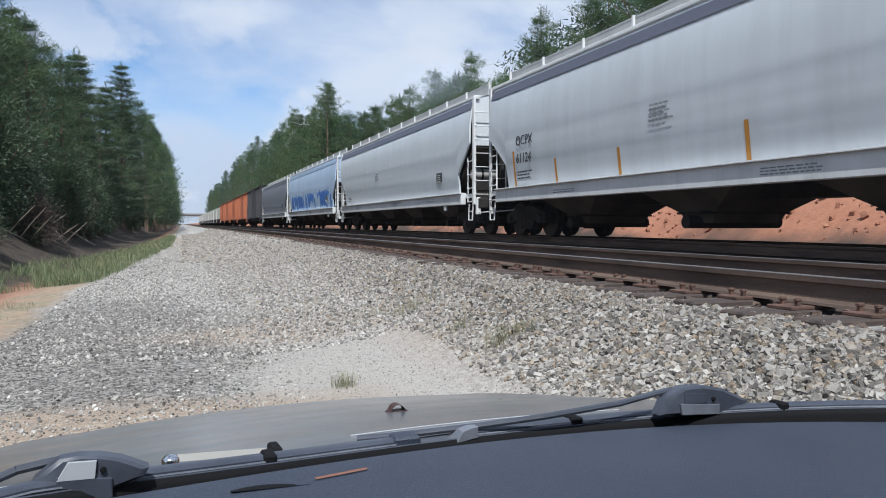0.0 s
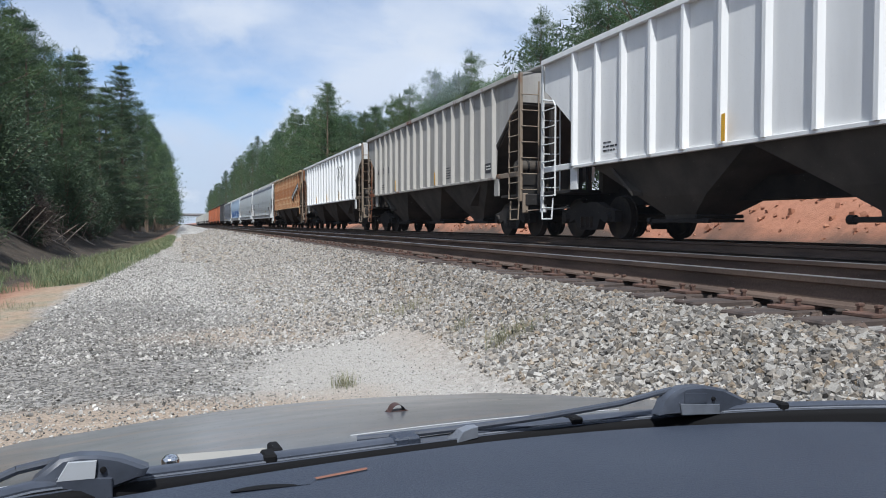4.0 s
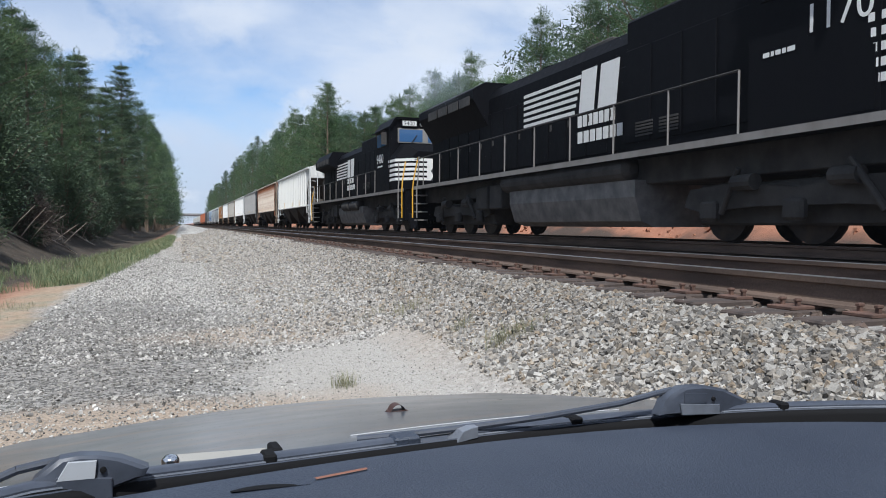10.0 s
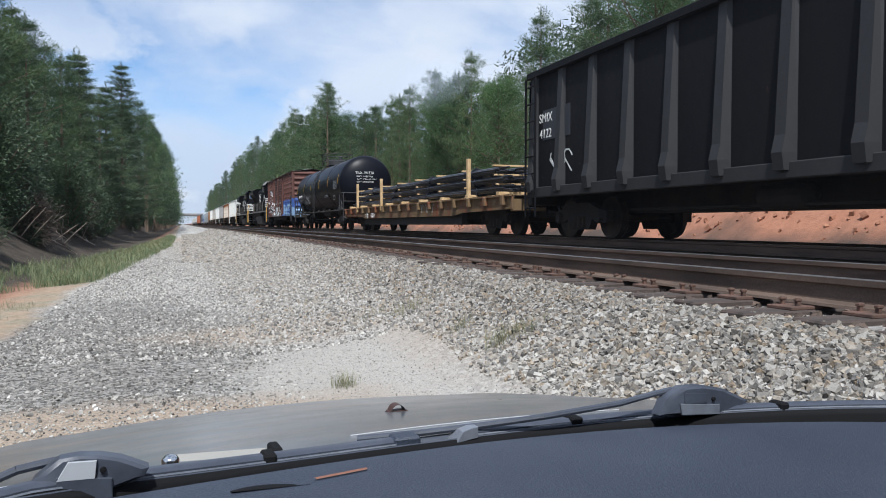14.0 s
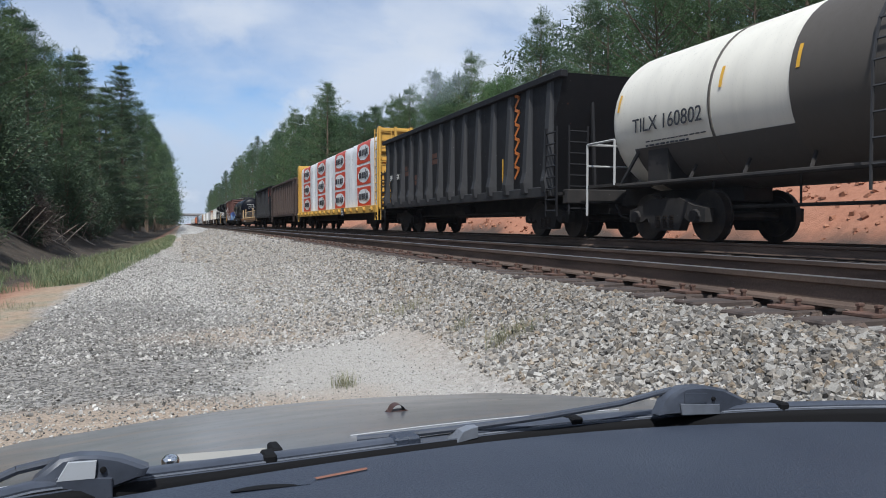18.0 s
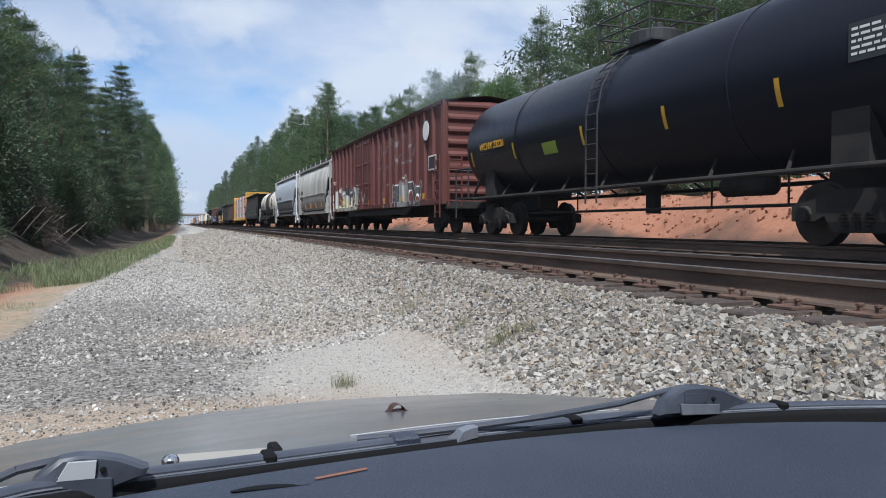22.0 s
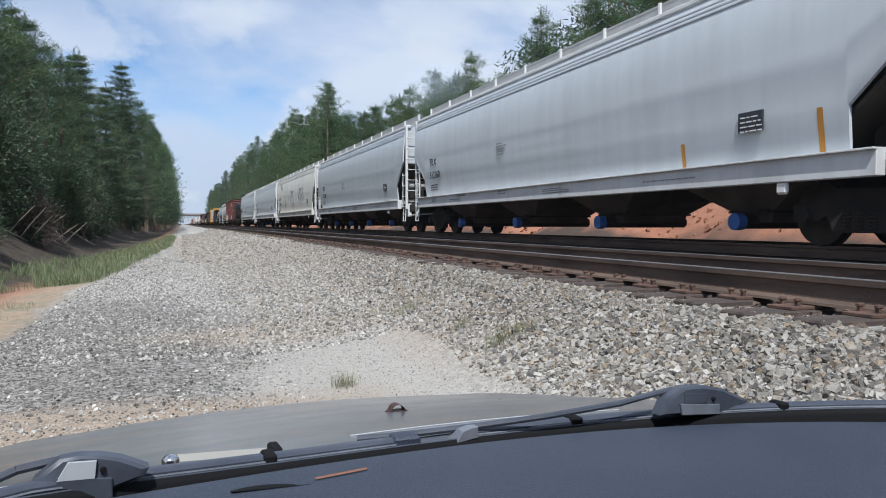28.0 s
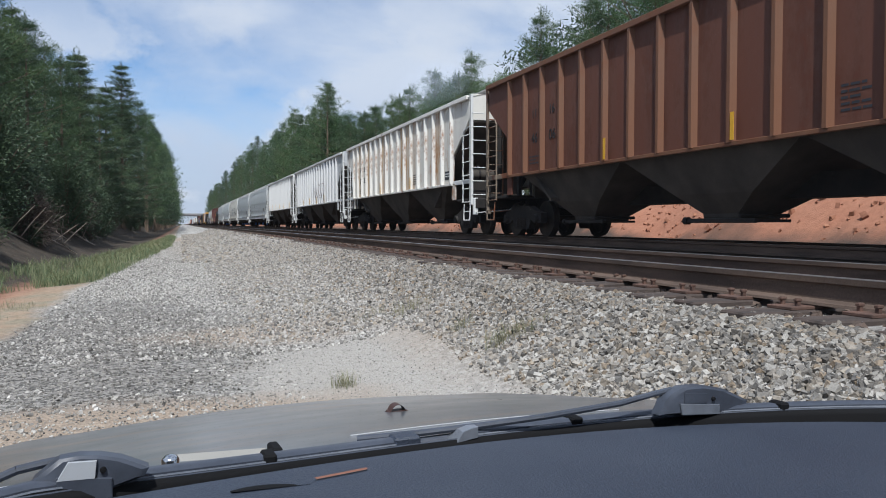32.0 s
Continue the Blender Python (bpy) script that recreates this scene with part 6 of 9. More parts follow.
# ---- the consist, front to rear
def panel_text(car, L, ribs, k, text, z, size, material):
    """Words centred on the k-th panel of a ribbed side, counted from the front."""
    top, cut = L / 2 - 0.75, 1.40
    step = (2 * (top - cut) - 0.12) / (ribs - 1)
    y = top - cut - 0.06 - step * (k + 0.5)
    ob = lettering(text, size, 0, z, car, material, -1.508)
    ys = [v.co.y for v in ob.data.vertices]
    fit = (step - 0.32) / (max(ys) - min(ys))
    if fit < 1:
        ob.data.transform(Matrix.Diagonal((1, fit, 1, 1)))
        ys = [v.co.y for v in ob.data.vertices]
    ob.data.transform(Matrix.Translation((0, y - (max(ys) + min(ys)) / 2, 0)))
    return ob


def panel_y(L, ribs, k):
    top, cut = L / 2 - 0.75, 1.40
    return top - cut - 0.06 - (2 * (top - cut) - 0.12) / (ribs - 1) * (k + 0.5)


def ribbed(L, paint_mat, ladder_mat, label, rib_mat=None, text=(), plates=(), marks=(), hopper_mat=None, walk_mat=None, ribs=17):
    car = hopper("covered_hopper_car", L, paint_mat, ladder_mat, ribs, label, rib_mat=rib_mat, hopper_mat=hopper_mat, walk_mat=walk_mat, cage=False)
    for k, words, z, size, mat_ in text:
        panel_text(car, L, ribs, k, words, z, size, mat_)
    for k, z, w, h, mat_ in plates:
        y = panel_y(L, ribs, k)
        part("panel_patch", Shape().box(-1.506, -1.50, y - w / 2, y + w / 2, z, z + h), mat_, car, "repainted patch")
    for k in marks:
        y = panel_y(L, ribs, k) + 0.36
        part("reflector", Shape().box(-1.607, -1.60, y - 0.04, y + 0.04, 1.62, 2.05), YELLOW, car, "yellow reflector strip")
    y = panel_y(L, ribs, 1)
    bars(car, y + 0.28, 1.95, 3, 0.5, DARK, -1.502)
    bars(car, panel_y(L, ribs, ribs - 6) + 0.28, 2.1, 5, 0.5, DARK, -1.502)
    yb = panel_y(L, ribs, ribs - 2)
    box_ = part("data_panel", Shape().box(-1.506, -1.50, yb - 0.26, yb + 0.26, 1.75, 2.02), DARK, car, "black data panel")
    bars(box_, yb + 0.2, 1.92, 2, 0.4, WHITE, -1.508)
    return car


def build_train():
    P = {-3: 81.0, -2: 60.3, -1: 39.9, 0: 19.7, 1: -1.6, 2: -19.9, 3: -38.4, 4: -55.8, 5: -75.2, 6: -93.4, 7: -111.95, 8: -130.6, 9: -152.95, 10: -175.66, 11: -193.5, 12: -211.9, 13: -233.6,
         14: -249.8, 15: -265.6, 16: -290.2, 17: -306.8, 18: -321.9, 19: -335.8, 20: -349.1, 21: -368.9, 22: -386.3, 23: -407.55, 24: -428.3, 25: -449.1, 26: -469.45, 27: -490.6, 28: -509.1, 29: -527.75, 30: -546.2, 31: -565.3}

    def put(i, car, *load):
        L = P[i] - P[i + 1]
        y0 = P[i] - L / 2
        for ob in (car, *load):
            CARS.append((ob, y0))
            ob.location = (TRAIN_TRACK, y0, RAIL)
        return car

    def length(i):
        return P[i] - P[i + 1]
    cream = (0.70, 0.68, 0.60)
    # plain grey cars at the head, then the run past the eye
    silver = paint("silver_grey", (0.58, 0.615, 0.64), 0.0, 0.14, 0.30, 1.0, spec=0.6)
    silver_b = paint("silver_grey_b", (0.62, 0.66, 0.685), 0.0, 0.10, 0.32, 13.0, spec=0.6)
    silver_c = paint("silver_grey_c", (0.53, 0.565, 0.59), 0.0, 0.15, 0.30, 23.0, spec=0.6)
    pale_sill = paint("pale_sill", (0.66, 0.67, 0.67), 0.03, 0.25, 0.5, 31.0)
    dusk = plain("stripe_dark_grey", (0.10, 0.105, 0.14), 0.5)
    tan_grey = paint("tan_grey", (0.74, 0.73, 0.67), 0.02, 0.22, 0.5, 41.0)
    blue = plain("sprayed_blue", (0.04, 0.16, 0.55), 0.5)
    black = plain("sprayed_black", (0.02, 0.02, 0.022), 0.5)
    pale = plain("sprayed_white", (0.70, 0.71, 0.70), 0.5)
    sky_blue = plain("sprayed_pale_blue", (0.25, 0.42, 0.72), 0.5)
    bluepaint = paint("pale_blue_paint", (0.45, 0.58, 0.74), 0.02, 0.2, 0.5, 51.0)

    ORANGE = plain("orange_brown_mark", (0.52, 0.23, 0.03), 0.6)

    FAINT = plain("faded_writing", (0.22, 0.23, 0.24), 0.6)

    def smooth_side(i, mat_, label, lad=RAILWHITE, sill=None, band=None, bays=4, text="", number="", tc=DARK, orange=(), hop=None):
        L = length(i)
        car = hopper("covered_hopper_car", L, mat_, lad, 0, label, bays=bays, sill=sill or pale_sill, band=band, walk_mat=RAILGREY, hopper_mat=hop)
        half = L / 2
        if text:
            side_text(car, text, 0.34, half - 2.5, 2.30, tc, -1.606)
            side_text(car, number, 0.34, half - 2.5, 1.86, tc, -1.590)
        bars(car, half - 2.5, 1.62, 3, 0.7, tc, -1.545)
        bars(car, half - 8.2, 2.45, 5, 0.6, FAINT, -1.605, 0.03, 0.07)
        bars(car, half - 4.6, 1.08, 2, 1.0, FAINT, -1.642, 0.02, 0.05)
        bars(car, half - 11.0, 1.12, 3, 1.3, FAINT, -1.642, 0.02, 0.045)
        bars(car, half - 15.0, 1.08, 1, 1.5, FAINT, -1.642, 0.02)
        data = part("data_panel", Shape().box(-1.592, -1.565, -half + 3.25, -half + 3.75, 1.70, 2.0), DARK, car, "black data panel")
        bars(data, -half + 3.7, 1.91, 4, 0.42, WHITE, -1.594, 0.02, 0.07)
        part("jacking_lug", Shape().box(-1.62, -1.54, -half + 2.75, -half + 2.95, 0.74, 0.92, 0.03), lad, car)
        if i in (23, 25, 26):
            cap_blue = shared("outlet_blue", lambda: plain("outlet_cap_blue", (0.05, 0.14, 0.42), 0.5))
            for bay in [q for q in car.children if q.name.startswith("hopper_bay")]:
                ys = [v.co.y for v in bay.data.vertices]
                part("outlet_cap", Shape().turned([(-1.20, 0.08), (-1.18, 0.14), (-1.02, 0.14)], "x", 12, (0, (max(ys) + min(ys)) / 2, 0.36)), cap_blue, bay, "blue outlet cap")
            bars(car, half - 2.9, 1.16, 3, 0.45, FAINT, -1.643, 0.02, 0.045)
            bars(car, half - 5.3, 1.16, 1, 1.2, FAINT, -1.643, 0.05)
            bars(car, half - 8.4, 1.18, 2, 0.6, FAINT, -1.643, 0.03, 0.06)
        for y, h, w in orange:
            part("orange_mark", Shape().loft([[(-wall_point(1.28 + h * q / 4, False) - 0.006, half - y + d, 1.28 + h * q / 4) for q in range(5)] for d in (-w * 0.4, w * 0.4)]), ORANGE, car, "orange paint mark")
        return put(i, car)
    smooth_side(-3, paint("dull_blue_grey", (0.20, 0.22, 0.26), 0.1, 0.4, 0.55, 61.0), "dull blue-grey covered hopper car with graffiti")
    c = smooth_side(-2, bluepaint, "pale blue and white covered hopper car")
    sprayed(bluepaint, c, [(8.0, -8.0, 1.4, 2.3, "fill", 0.8, 0.55, (0.05, 0.17, 0.50))])
    smooth_side(-1, silver_b, "light grey covered hopper car with a dark top stripe", band=dusk)
    smooth_side(0, silver, "weathered silver covered hopper car with a dark top stripe", band=dusk, text="OCPX", number="61124", orange=((2.3, 0.9, 0.12), (4.5, 0.55, 0.11), (7.1, 0.55, 0.12), (10.6, 0.62, 0.12), (14.7, 0.55, 0.13), (18.6, 1.1, 0.16)))
    # ribbed cars
    rust1 = paint("cream_rusted", (0.70, 0.52, 0.29), 0.70, 0.35, 0.6, 71.0, (0.30, 0.11, 0.035), (0.16, 0.055, 0.022), streak=3.2)
    rust1_rib = paint("cream_rusted_rib", (0.68, 0.52, 0.31), 0.55, 0.3, 0.6, 73.0, (0.33, 0.14, 0.05))
    put(1, ribbed(length(1), rust1, RAILRUST, "rust-streaked cream ribbed covered hopper car", rust1_rib, [(2, "AEX", 3.0, 0.36, DARK), (2, "15537", 2.45, 0.34, DARK), (14, "4400", 1.85, 0.14, DARK)],
                  [(2, 2.95, 0.62, 0.44, pale), (2, 2.40, 0.62, 0.42, pale), (3, 2.45, 0.5, 0.5, RAILGREY), (3, 3.02, 0.5, 0.4, RAILGREY)]))
    emblem = CARS[-1][0]
    part("name_band", strip([(-4.0, 2.28), (-7.1, 3.12)], 0.42, -1.606), DARK, emblem, "black slanted name band")
    for q in range(8):
        a, b = (q + 0.3) / 8, (q + 0.75) / 8
        part("band_bar", strip([(-4.0 - 3.1 * a, 2.28 + 0.84 * a), (-4.0 - 3.1 * b, 2.28 + 0.84 * b)], 0.20, -1.611), pale, emblem)
    wht = paint("hopper_white", (0.66, 0.665, 0.65), 0.05, 0.18, 0.5, 81.0)
    # posts paler than the panels: the sun on them is put into the paint
    wht_rib = paint("hopper_white_rib", (0.80, 0.81, 0.81), 0.10, 0.10, 0.5, 83.0)
    c = put(2, ribbed(length(2), wht, RAILRUST, "white ribbed covered hopper car with a rusty lower edge", wht_rib, [(1, "M", 3.05, 0.36, DARK), (2, "W", 3.05, 0.36, DARK), (3, "CX", 3.05, 0.36, DARK), (1, "46", 2.5, 0.36, DARK), (2, "25", 2.5, 0.36, DARK), (3, "10", 2.5, 0.36, DARK)], marks=(4, 8, 12)))
    tag_strokes(c, -3.0, 2.5, 1.9, 0.9, black, 4, -1.607, 3)
    gry = paint("hopper_grey", (0.37, 0.36, 0.34), 0.16, 0.45, 0.55, 91.0)
    gry_rib = paint("hopper_grey_rib", (0.44, 0.42, 0.385), 0.36, 0.3, 0.55, 93.0)
    put(3, ribbed(length(3), gry, RAILRUST, "grey ribbed covered hopper car with rusting posts", gry_rib, [(0, "AEX", 2.45, 0.30, DARK), (1, "136", 2.45, 0.34, DARK), (2, "58", 2.45, 0.34, DARK)], marks=(4, 10)))
    put(4, ribbed(length(4), paint("hopper_bright_white", (0.74, 0.74, 0.73), 0.02, 0.12, 0.5, 101.0), RAILWHITE, "clean white ribbed covered hopper car", None, marks=(5, 11)))
    dirty = paint("hopper_dirty_grey", (0.27, 0.27, 0.275), 0.05, 0.55, 0.6, 111.0, grime=(0.07, 0.065, 0.06), streak=3.5)
    dirty_rib = paint("hopper_dirty_grey_rib", (0.40, 0.40, 0.40), 0.10, 0.4, 0.6, 113.0)
    rust_runs(dirty, 2.6, 0.47, (0.085, 0.082, 0.078), 5.0)
    put(5, ribbed(length(5), dirty, RAILBLACK, "dirty dark grey ribbed covered hopper car", dirty_rib, [(2, "AEX", 2.3, 0.30, pale), (3, "9921", 2.0, 0.28, pale)], [(9, 2.3, 0.6, 0.55, pale), (13, 1.7, 0.62, 0.5, pale)], marks=(6, 8, 15)))
    rust6 = paint("red_rusted", (0.60, 0.44, 0.32), 0.68, 0.35, 0.65, 121.0, (0.30, 0.085, 0.03), (0.17, 0.045, 0.02), streak=3.4)
    rust6_rib = paint("red_rusted_rib", (0.70, 0.62, 0.53), 0.50, 0.25, 0.6, 123.0, (0.33, 0.11, 0.04))
    put(6, ribbed(length(6), rust6, RAILRUST, "heavily rusted cream ribbed covered hopper car", rust6_rib, [(1, "AE", 2.75, 0.32, DARK), (2, "X", 2.75, 0.32, DARK), (1, "12", 2.3, 0.32, DARK), (2, "63", 2.3, 0.32, DARK), (3, "1", 2.3, 0.32, DARK)],
                  [(1, 1.75, 0.66, 1.35, RAILGREY), (2, 1.75, 0.66, 1.35, RAILGREY), (3, 2.2, 0.5, 0.45, RAILGREY), (4, 1.75, 0.6, 0.6, RAILGREY)], marks=(0, 5)))
    put(7, ribbed(length(7), paint("hopper_pale_cream", (0.70, 0.70, 0.67), 0.06, 0.15, 0.5, 131.0), RAILWHITE, "off-white ribbed covered hopper car next to the engine", None, [(1, "TR", 2.95, 0.36, DARK), (2, "MX", 2.95, 0.36, DARK), (1, "483", 2.45, 0.34, DARK), (2, "45", 2.45, 0.34, DARK)], marks=(0, 4, 9, 13)))
    put(8, locomotive(length(8), "black road locomotive with white nose stripes", "9400", "wing"))
    put(9, locomotive(length(9), "black road locomotive with flared radiators", "1170", "flare"))
    # mixed freight
    red_box = paint("boxcar_red_brown", (0.105, 0.034, 0.025), 0.10, 0.35, 0.6, 141.0)
    c = put(10, boxcar(length(10), red_box, "red-brown corrugated boxcar covered in graffiti", 15, (2.6, -2.4), True, RAILGREY, 4.45))
    side_text(c, "458166", 0.30, 7.6, 2.2, WHITE, -1.60)
    half = length(10) / 2
    sprayed(red_box, c, [(7.0, 4.6, 1.2, 3.4, "fill", 1.6, 0.46, (0.03, 0.03, 0.035)), (7.0, 4.6, 1.3, 3.5, "lines", 1.5, 0.022, (0.62, 0.63, 0.65)),
                         (4.7, -2.0, 0.9, 1.75, "fill", 1.3, 0.52, (0.55, 0.57, 0.58)), (4.7, -2.0, 1.0, 2.3, "lines", 1.7, 0.018, (0.70, 0.71, 0.72)), (5.4, -2.2, 0.9, 1.5, "fill", 2.6, 0.42, (0.04, 0.045, 0.05)),
                         (-2.6, -8.6, 0.7, 2.25, "fill", 0.3, 0.95, (0.035, 0.085, 0.28)), (-2.8, -8.6, 0.7, 1.9, "fill", 1.4, 0.50, (0.20, 0.31, 0.48)), (-6.0, -8.2, 1.2, 1.9, "lines", 0.9, 0.010, (0.42, 0.40, 0.12))])
    SCRAWL = plain("sprayed_dull_grey", (0.20, 0.205, 0.21), 0.6)
    tar = paint("tank_black", (0.004, 0.005, 0.009), 0.0, 0.25, 0.36, 151.0, grime=(0.010, 0.010, 0.013), spec=0.15)
    c = put(11, tank_car(length(11), tar, "black tank car with yellow dashes", cage_=True))
    half = length(11) / 2
    for y in (7.5, 4.55, 1.6, -1.4, -4.4, -7.45):
        part("yellow_dash", Shape().loft([[(-1.487 * math.sin(a), y - 0.04, 2.62 + 1.487 * math.cos(a)) for a in (1.25, 1.38, 1.5, 1.62)], [(-1.487 * math.sin(a), y + 0.04, 2.62 + 1.487 * math.cos(a)) for a in (1.25, 1.38, 1.5, 1.62)]]), YELLOW, c, "yellow dash")
    side_text(c, "TILX 191728", 0.27, 6.7, 2.16, WHITE, -1.492)
    bars(c, 6.5, 1.98, 2, 1.7, SCRAWL, -1.45)
    mark = part("boxed_mark", strip([(4.4, 2.15), (4.4, 2.42), (4.1, 2.42), (4.1, 2.15), (4.4, 2.15)], 0.025, -1.492), SCRAWL, c, "white boxed mark")
    bars(mark, 4.33, 2.3, 2, 0.16, SCRAWL, -1.492)
    # thin sprayed scrawl: rounded humps under a looped back
    humps = [(3.85 - 2.2 * k / 40, 2.02 + 0.24 * abs(math.sin(k * 0.33)) + 0.10 * math.sin(k * 0.21)) for k in range(41)]
    feet = [(3.75 - 2.1 * k / 40, 1.66 + 0.12 * abs(math.cos(k * 0.36)) + 0.05 * math.sin(k * 0.9)) for k in range(41)]
    part("graffiti_tag", strip(humps, 0.028, -1.494), SCRAWL, c, "thin pale sprayed scrawl")
    part("graffiti_tag", strip(feet, 0.022, -1.47), SCRAWL, c, "thin pale sprayed scrawl")
    for k in range(7):
        y = 3.65 - 0.29 * k
        part("graffiti_tag", strip([(y + 0.10 * math.sin(j * 0.9 + k), 1.72 + 0.075 * j) for j in range(7)], 0.022, -1.494), SCRAWL, c, "thin pale sprayed scrawl")
    nose = -(half - 0.80) - 0.012
    rear_text(c, "TILX 191728", 0.19, 0.7, 3.05, nose, WHITE)
    for k, words in enumerate(("CAPY   30120 GALS", "CAPY   25080 IMP GALS", "CAPY 114017 LITERS")):
        rear_text(c, words, 0.105, 0.62, 2.88 - 0.15 * k, nose, WHITE)
    table = part("data_table", Shape().box(-1.497, -1.487, -7.3, -6.15, 2.30, 2.78), DARK, c, "black table of small white lettering")
    bars(table, -6.2, 2.70, 6, 1.05, SCRAWL, -1.499)
    part("tilted_mark", strip([(-5.95, 1.95), (-6.4, 1.95), (-6.5, 1.72), (-6.05, 1.72), (-5.95, 1.95)], 0.03, -1.43), SCRAWL, c, "white outlined mark")
    bars(c, -3.2, 2.0, 2, 1.3, SCRAWL, -1.455)
    part("sump", Shape().loft([[(-x, 0.1 - y, z), (x, 0.1 - y, z), (x, 0.1 + y, z), (-x, 0.1 + y, z)] for x, y, z in ((0.75, 1.35, 1.32), (0.62, 1.05, 0.86), (0.45, 0.8, 0.78))], True, True), UNDER, c, "black sump under the belly")
    ends = -(half - 0.62)
    wheel = part("brake_wheel", Shape().pipe([(-0.1 + 0.30 * math.cos(a * math.tau / 20), ends, 1.86 + 0.30 * math.sin(a * math.tau / 20)) for a in range(21)], 0.025, 6), UNDER, c, "black spoked brake wheel")
    for a in range(6):
        part("spoke", Shape().tube((-0.1, ends, 1.86), (-0.1 + 0.30 * math.cos(a * math.tau / 6), ends, 1.86 + 0.30 * math.sin(a * math.tau / 6)), 0.02, 5), UNDER, wheel)
    part("brake_post", Shape().box(-0.22, 0.02, ends + 0.03, ends + 0.12, 1.08, 2.1, 0.01), UNDER, c)
    car, load = stake_flat(length(12))
    put(12, car, *load)
    gon = paint("gondola_black", (0.007, 0.007, 0.009), 0.05, 0.35, 0.6, 161.0, (0.10, 0.05, 0.03), (0.05, 0.03, 0.025), grime=(0.015, 0.014, 0.013), spec=0.12)
    primer = paint("red_primer", (0.28, 0.055, 0.035), 0.1, 0.3, 0.6, 163.0)
    # ribs lighter than the sides: light on their faces is put into the paint
    c = put(13, gondola(length(13), gon, "black high-sided gondola car with red primer patches", 12, 3.92, False, primer, primer, rib_mat=paint("gondola_rib_black", (0.015, 0.015, 0.017), 0.06, 0.3, 0.6, 165.0, grime=(0.032, 0.03, 0.027))))
    half = length(13) / 2
    part("patch_panel", Shape().box(-1.512, -1.50, half - 2.5, half - 1.2, 2.3, 3.0), DARK, c)
    side_text(c, "SMIX", 0.30, half - 1.02, 2.72, WHITE, -1.516)
    side_text(c, "4122", 0.30, half - 1.05, 2.35, WHITE, -1.516)
    tag_strokes(c, half - 1.6, 1.5, 1.0, 0.5, pale, 11, -1.515, 3)
    tag_strokes(c, -half + 3.4, 1.6, 1.6, 0.4, pale, 12, -1.515, 4)
    brown = paint("gondola_brown", (0.060, 0.038, 0.030), 0.35, 0.4, 0.7, 171.0, (0.12, 0.05, 0.03), (0.06, 0.03, 0.02), grime=(0.05, 0.04, 0.035))
    c = put(14, gondola(length(14), brown, "rusty dark brown gondola car", 13, 3.75))
    car, load = bulkhead_flat(length(15))
    put(15, car, *load)
    coal = paint("gondola_charcoal", (0.012, 0.012, 0.014), 0.06, 0.3, 0.6, 181.0, grime=(0.026, 0.024, 0.023), spec=0.2)
    c = put(16, gondola(length(16), coal, "charcoal gondola car with slanted ends", 14, 3.72, True, first=1.18, rib_mat=paint("gondola_rib_grey", (0.022, 0.022, 0.024), 0.05, 0.35, 0.6, 183.0, grime=(0.045, 0.042, 0.04))))
    half = length(16) / 2
    side_text(c, "DH", 0.30, half - 1.38, 2.08, WHITE, -1.512)
    side_text(c, "GX", 0.30, half - 2.3, 2.08, WHITE, -1.512)
    for k in range(6):
        part("orange_letter", strip([(-half + 3.1, 1.5 + 0.36 * k), (-half + 2.85, 1.72 + 0.36 * k), (-half + 3.1, 1.80 + 0.36 * k)], 0.08, -1.512), plain("sprayed_orange", (0.65, 0.20, 0.04), 0.5), c, "orange sprayed letter")
    faded = plain("faded_orange", (0.08, 0.032, 0.02), 0.8)
    for y0, z in ((half - 3.95, 2.15), (half - 5.4, 1.75), (half - 7.4, 2.35)):
        part("faded_emblem", Shape().box(-1.506, -1.50, y0, y0 + 0.62, z, z + 0.16).box(-1.506, -1.50, y0 + 0.12, y0 + 0.62, z + 0.20, z + 0.36), faded, c, "faded orange emblem")
    for y in (half - 1.30, half - 4.5, half - 8.6, half - 12.7):
        part("reflector", Shape().box(-1.508, -1.50, y - 0.03, y + 0.03, 1.35, 2.05), YELLOW, c, "yellow reflector strip")
    rear_text(c, "DHGX", 0.22, 0.6, 3.0, -half + 1.05, WHITE)
    milk = paint("tank_white", (0.78, 0.74, 0.64), 0.05, 0.15, 0.45, 191.0)
    belt = paint("tank_belt", (0.075, 0.065, 0.055), 0.1, 0.3, 0.6, 193.0)
    c = put(17, tank_car(length(17), milk, "white tank car with a dark stained belt", belt, 1.40, 2.36))
    half = length(17) / 2
    side_text(c, "TILX 160802", 0.38, half - 2.0, 2.06, DARK, -1.412)
    bars(c, half - 2.3, 1.86, 2, 1.6, DARK, -1.31)
    for y in (half - 1.5, half - 4.45, 1.5, -1.0, -half + 1.8):
        part("yellow_dash", Shape().loft([[(-1.418 * math.sin(a), y + w, 2.36 + 1.418 * math.cos(a)) for a in (1.2, 1.28, 1.36, 1.45)] for w in (-0.035, 0.035)]), YELLOW, c, "yellow dash")
    part("orange_placard", Shape().box(-1.412, -1.405, -2.6, -2.0, 2.2, 2.65), YELLOW, c, "orange placard")
    bars(c, -3.2, 2.75, 7, 1.3, DARK, -1.403, 0.06, 0.11)
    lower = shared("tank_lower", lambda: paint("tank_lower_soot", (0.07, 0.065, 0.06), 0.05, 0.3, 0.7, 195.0))
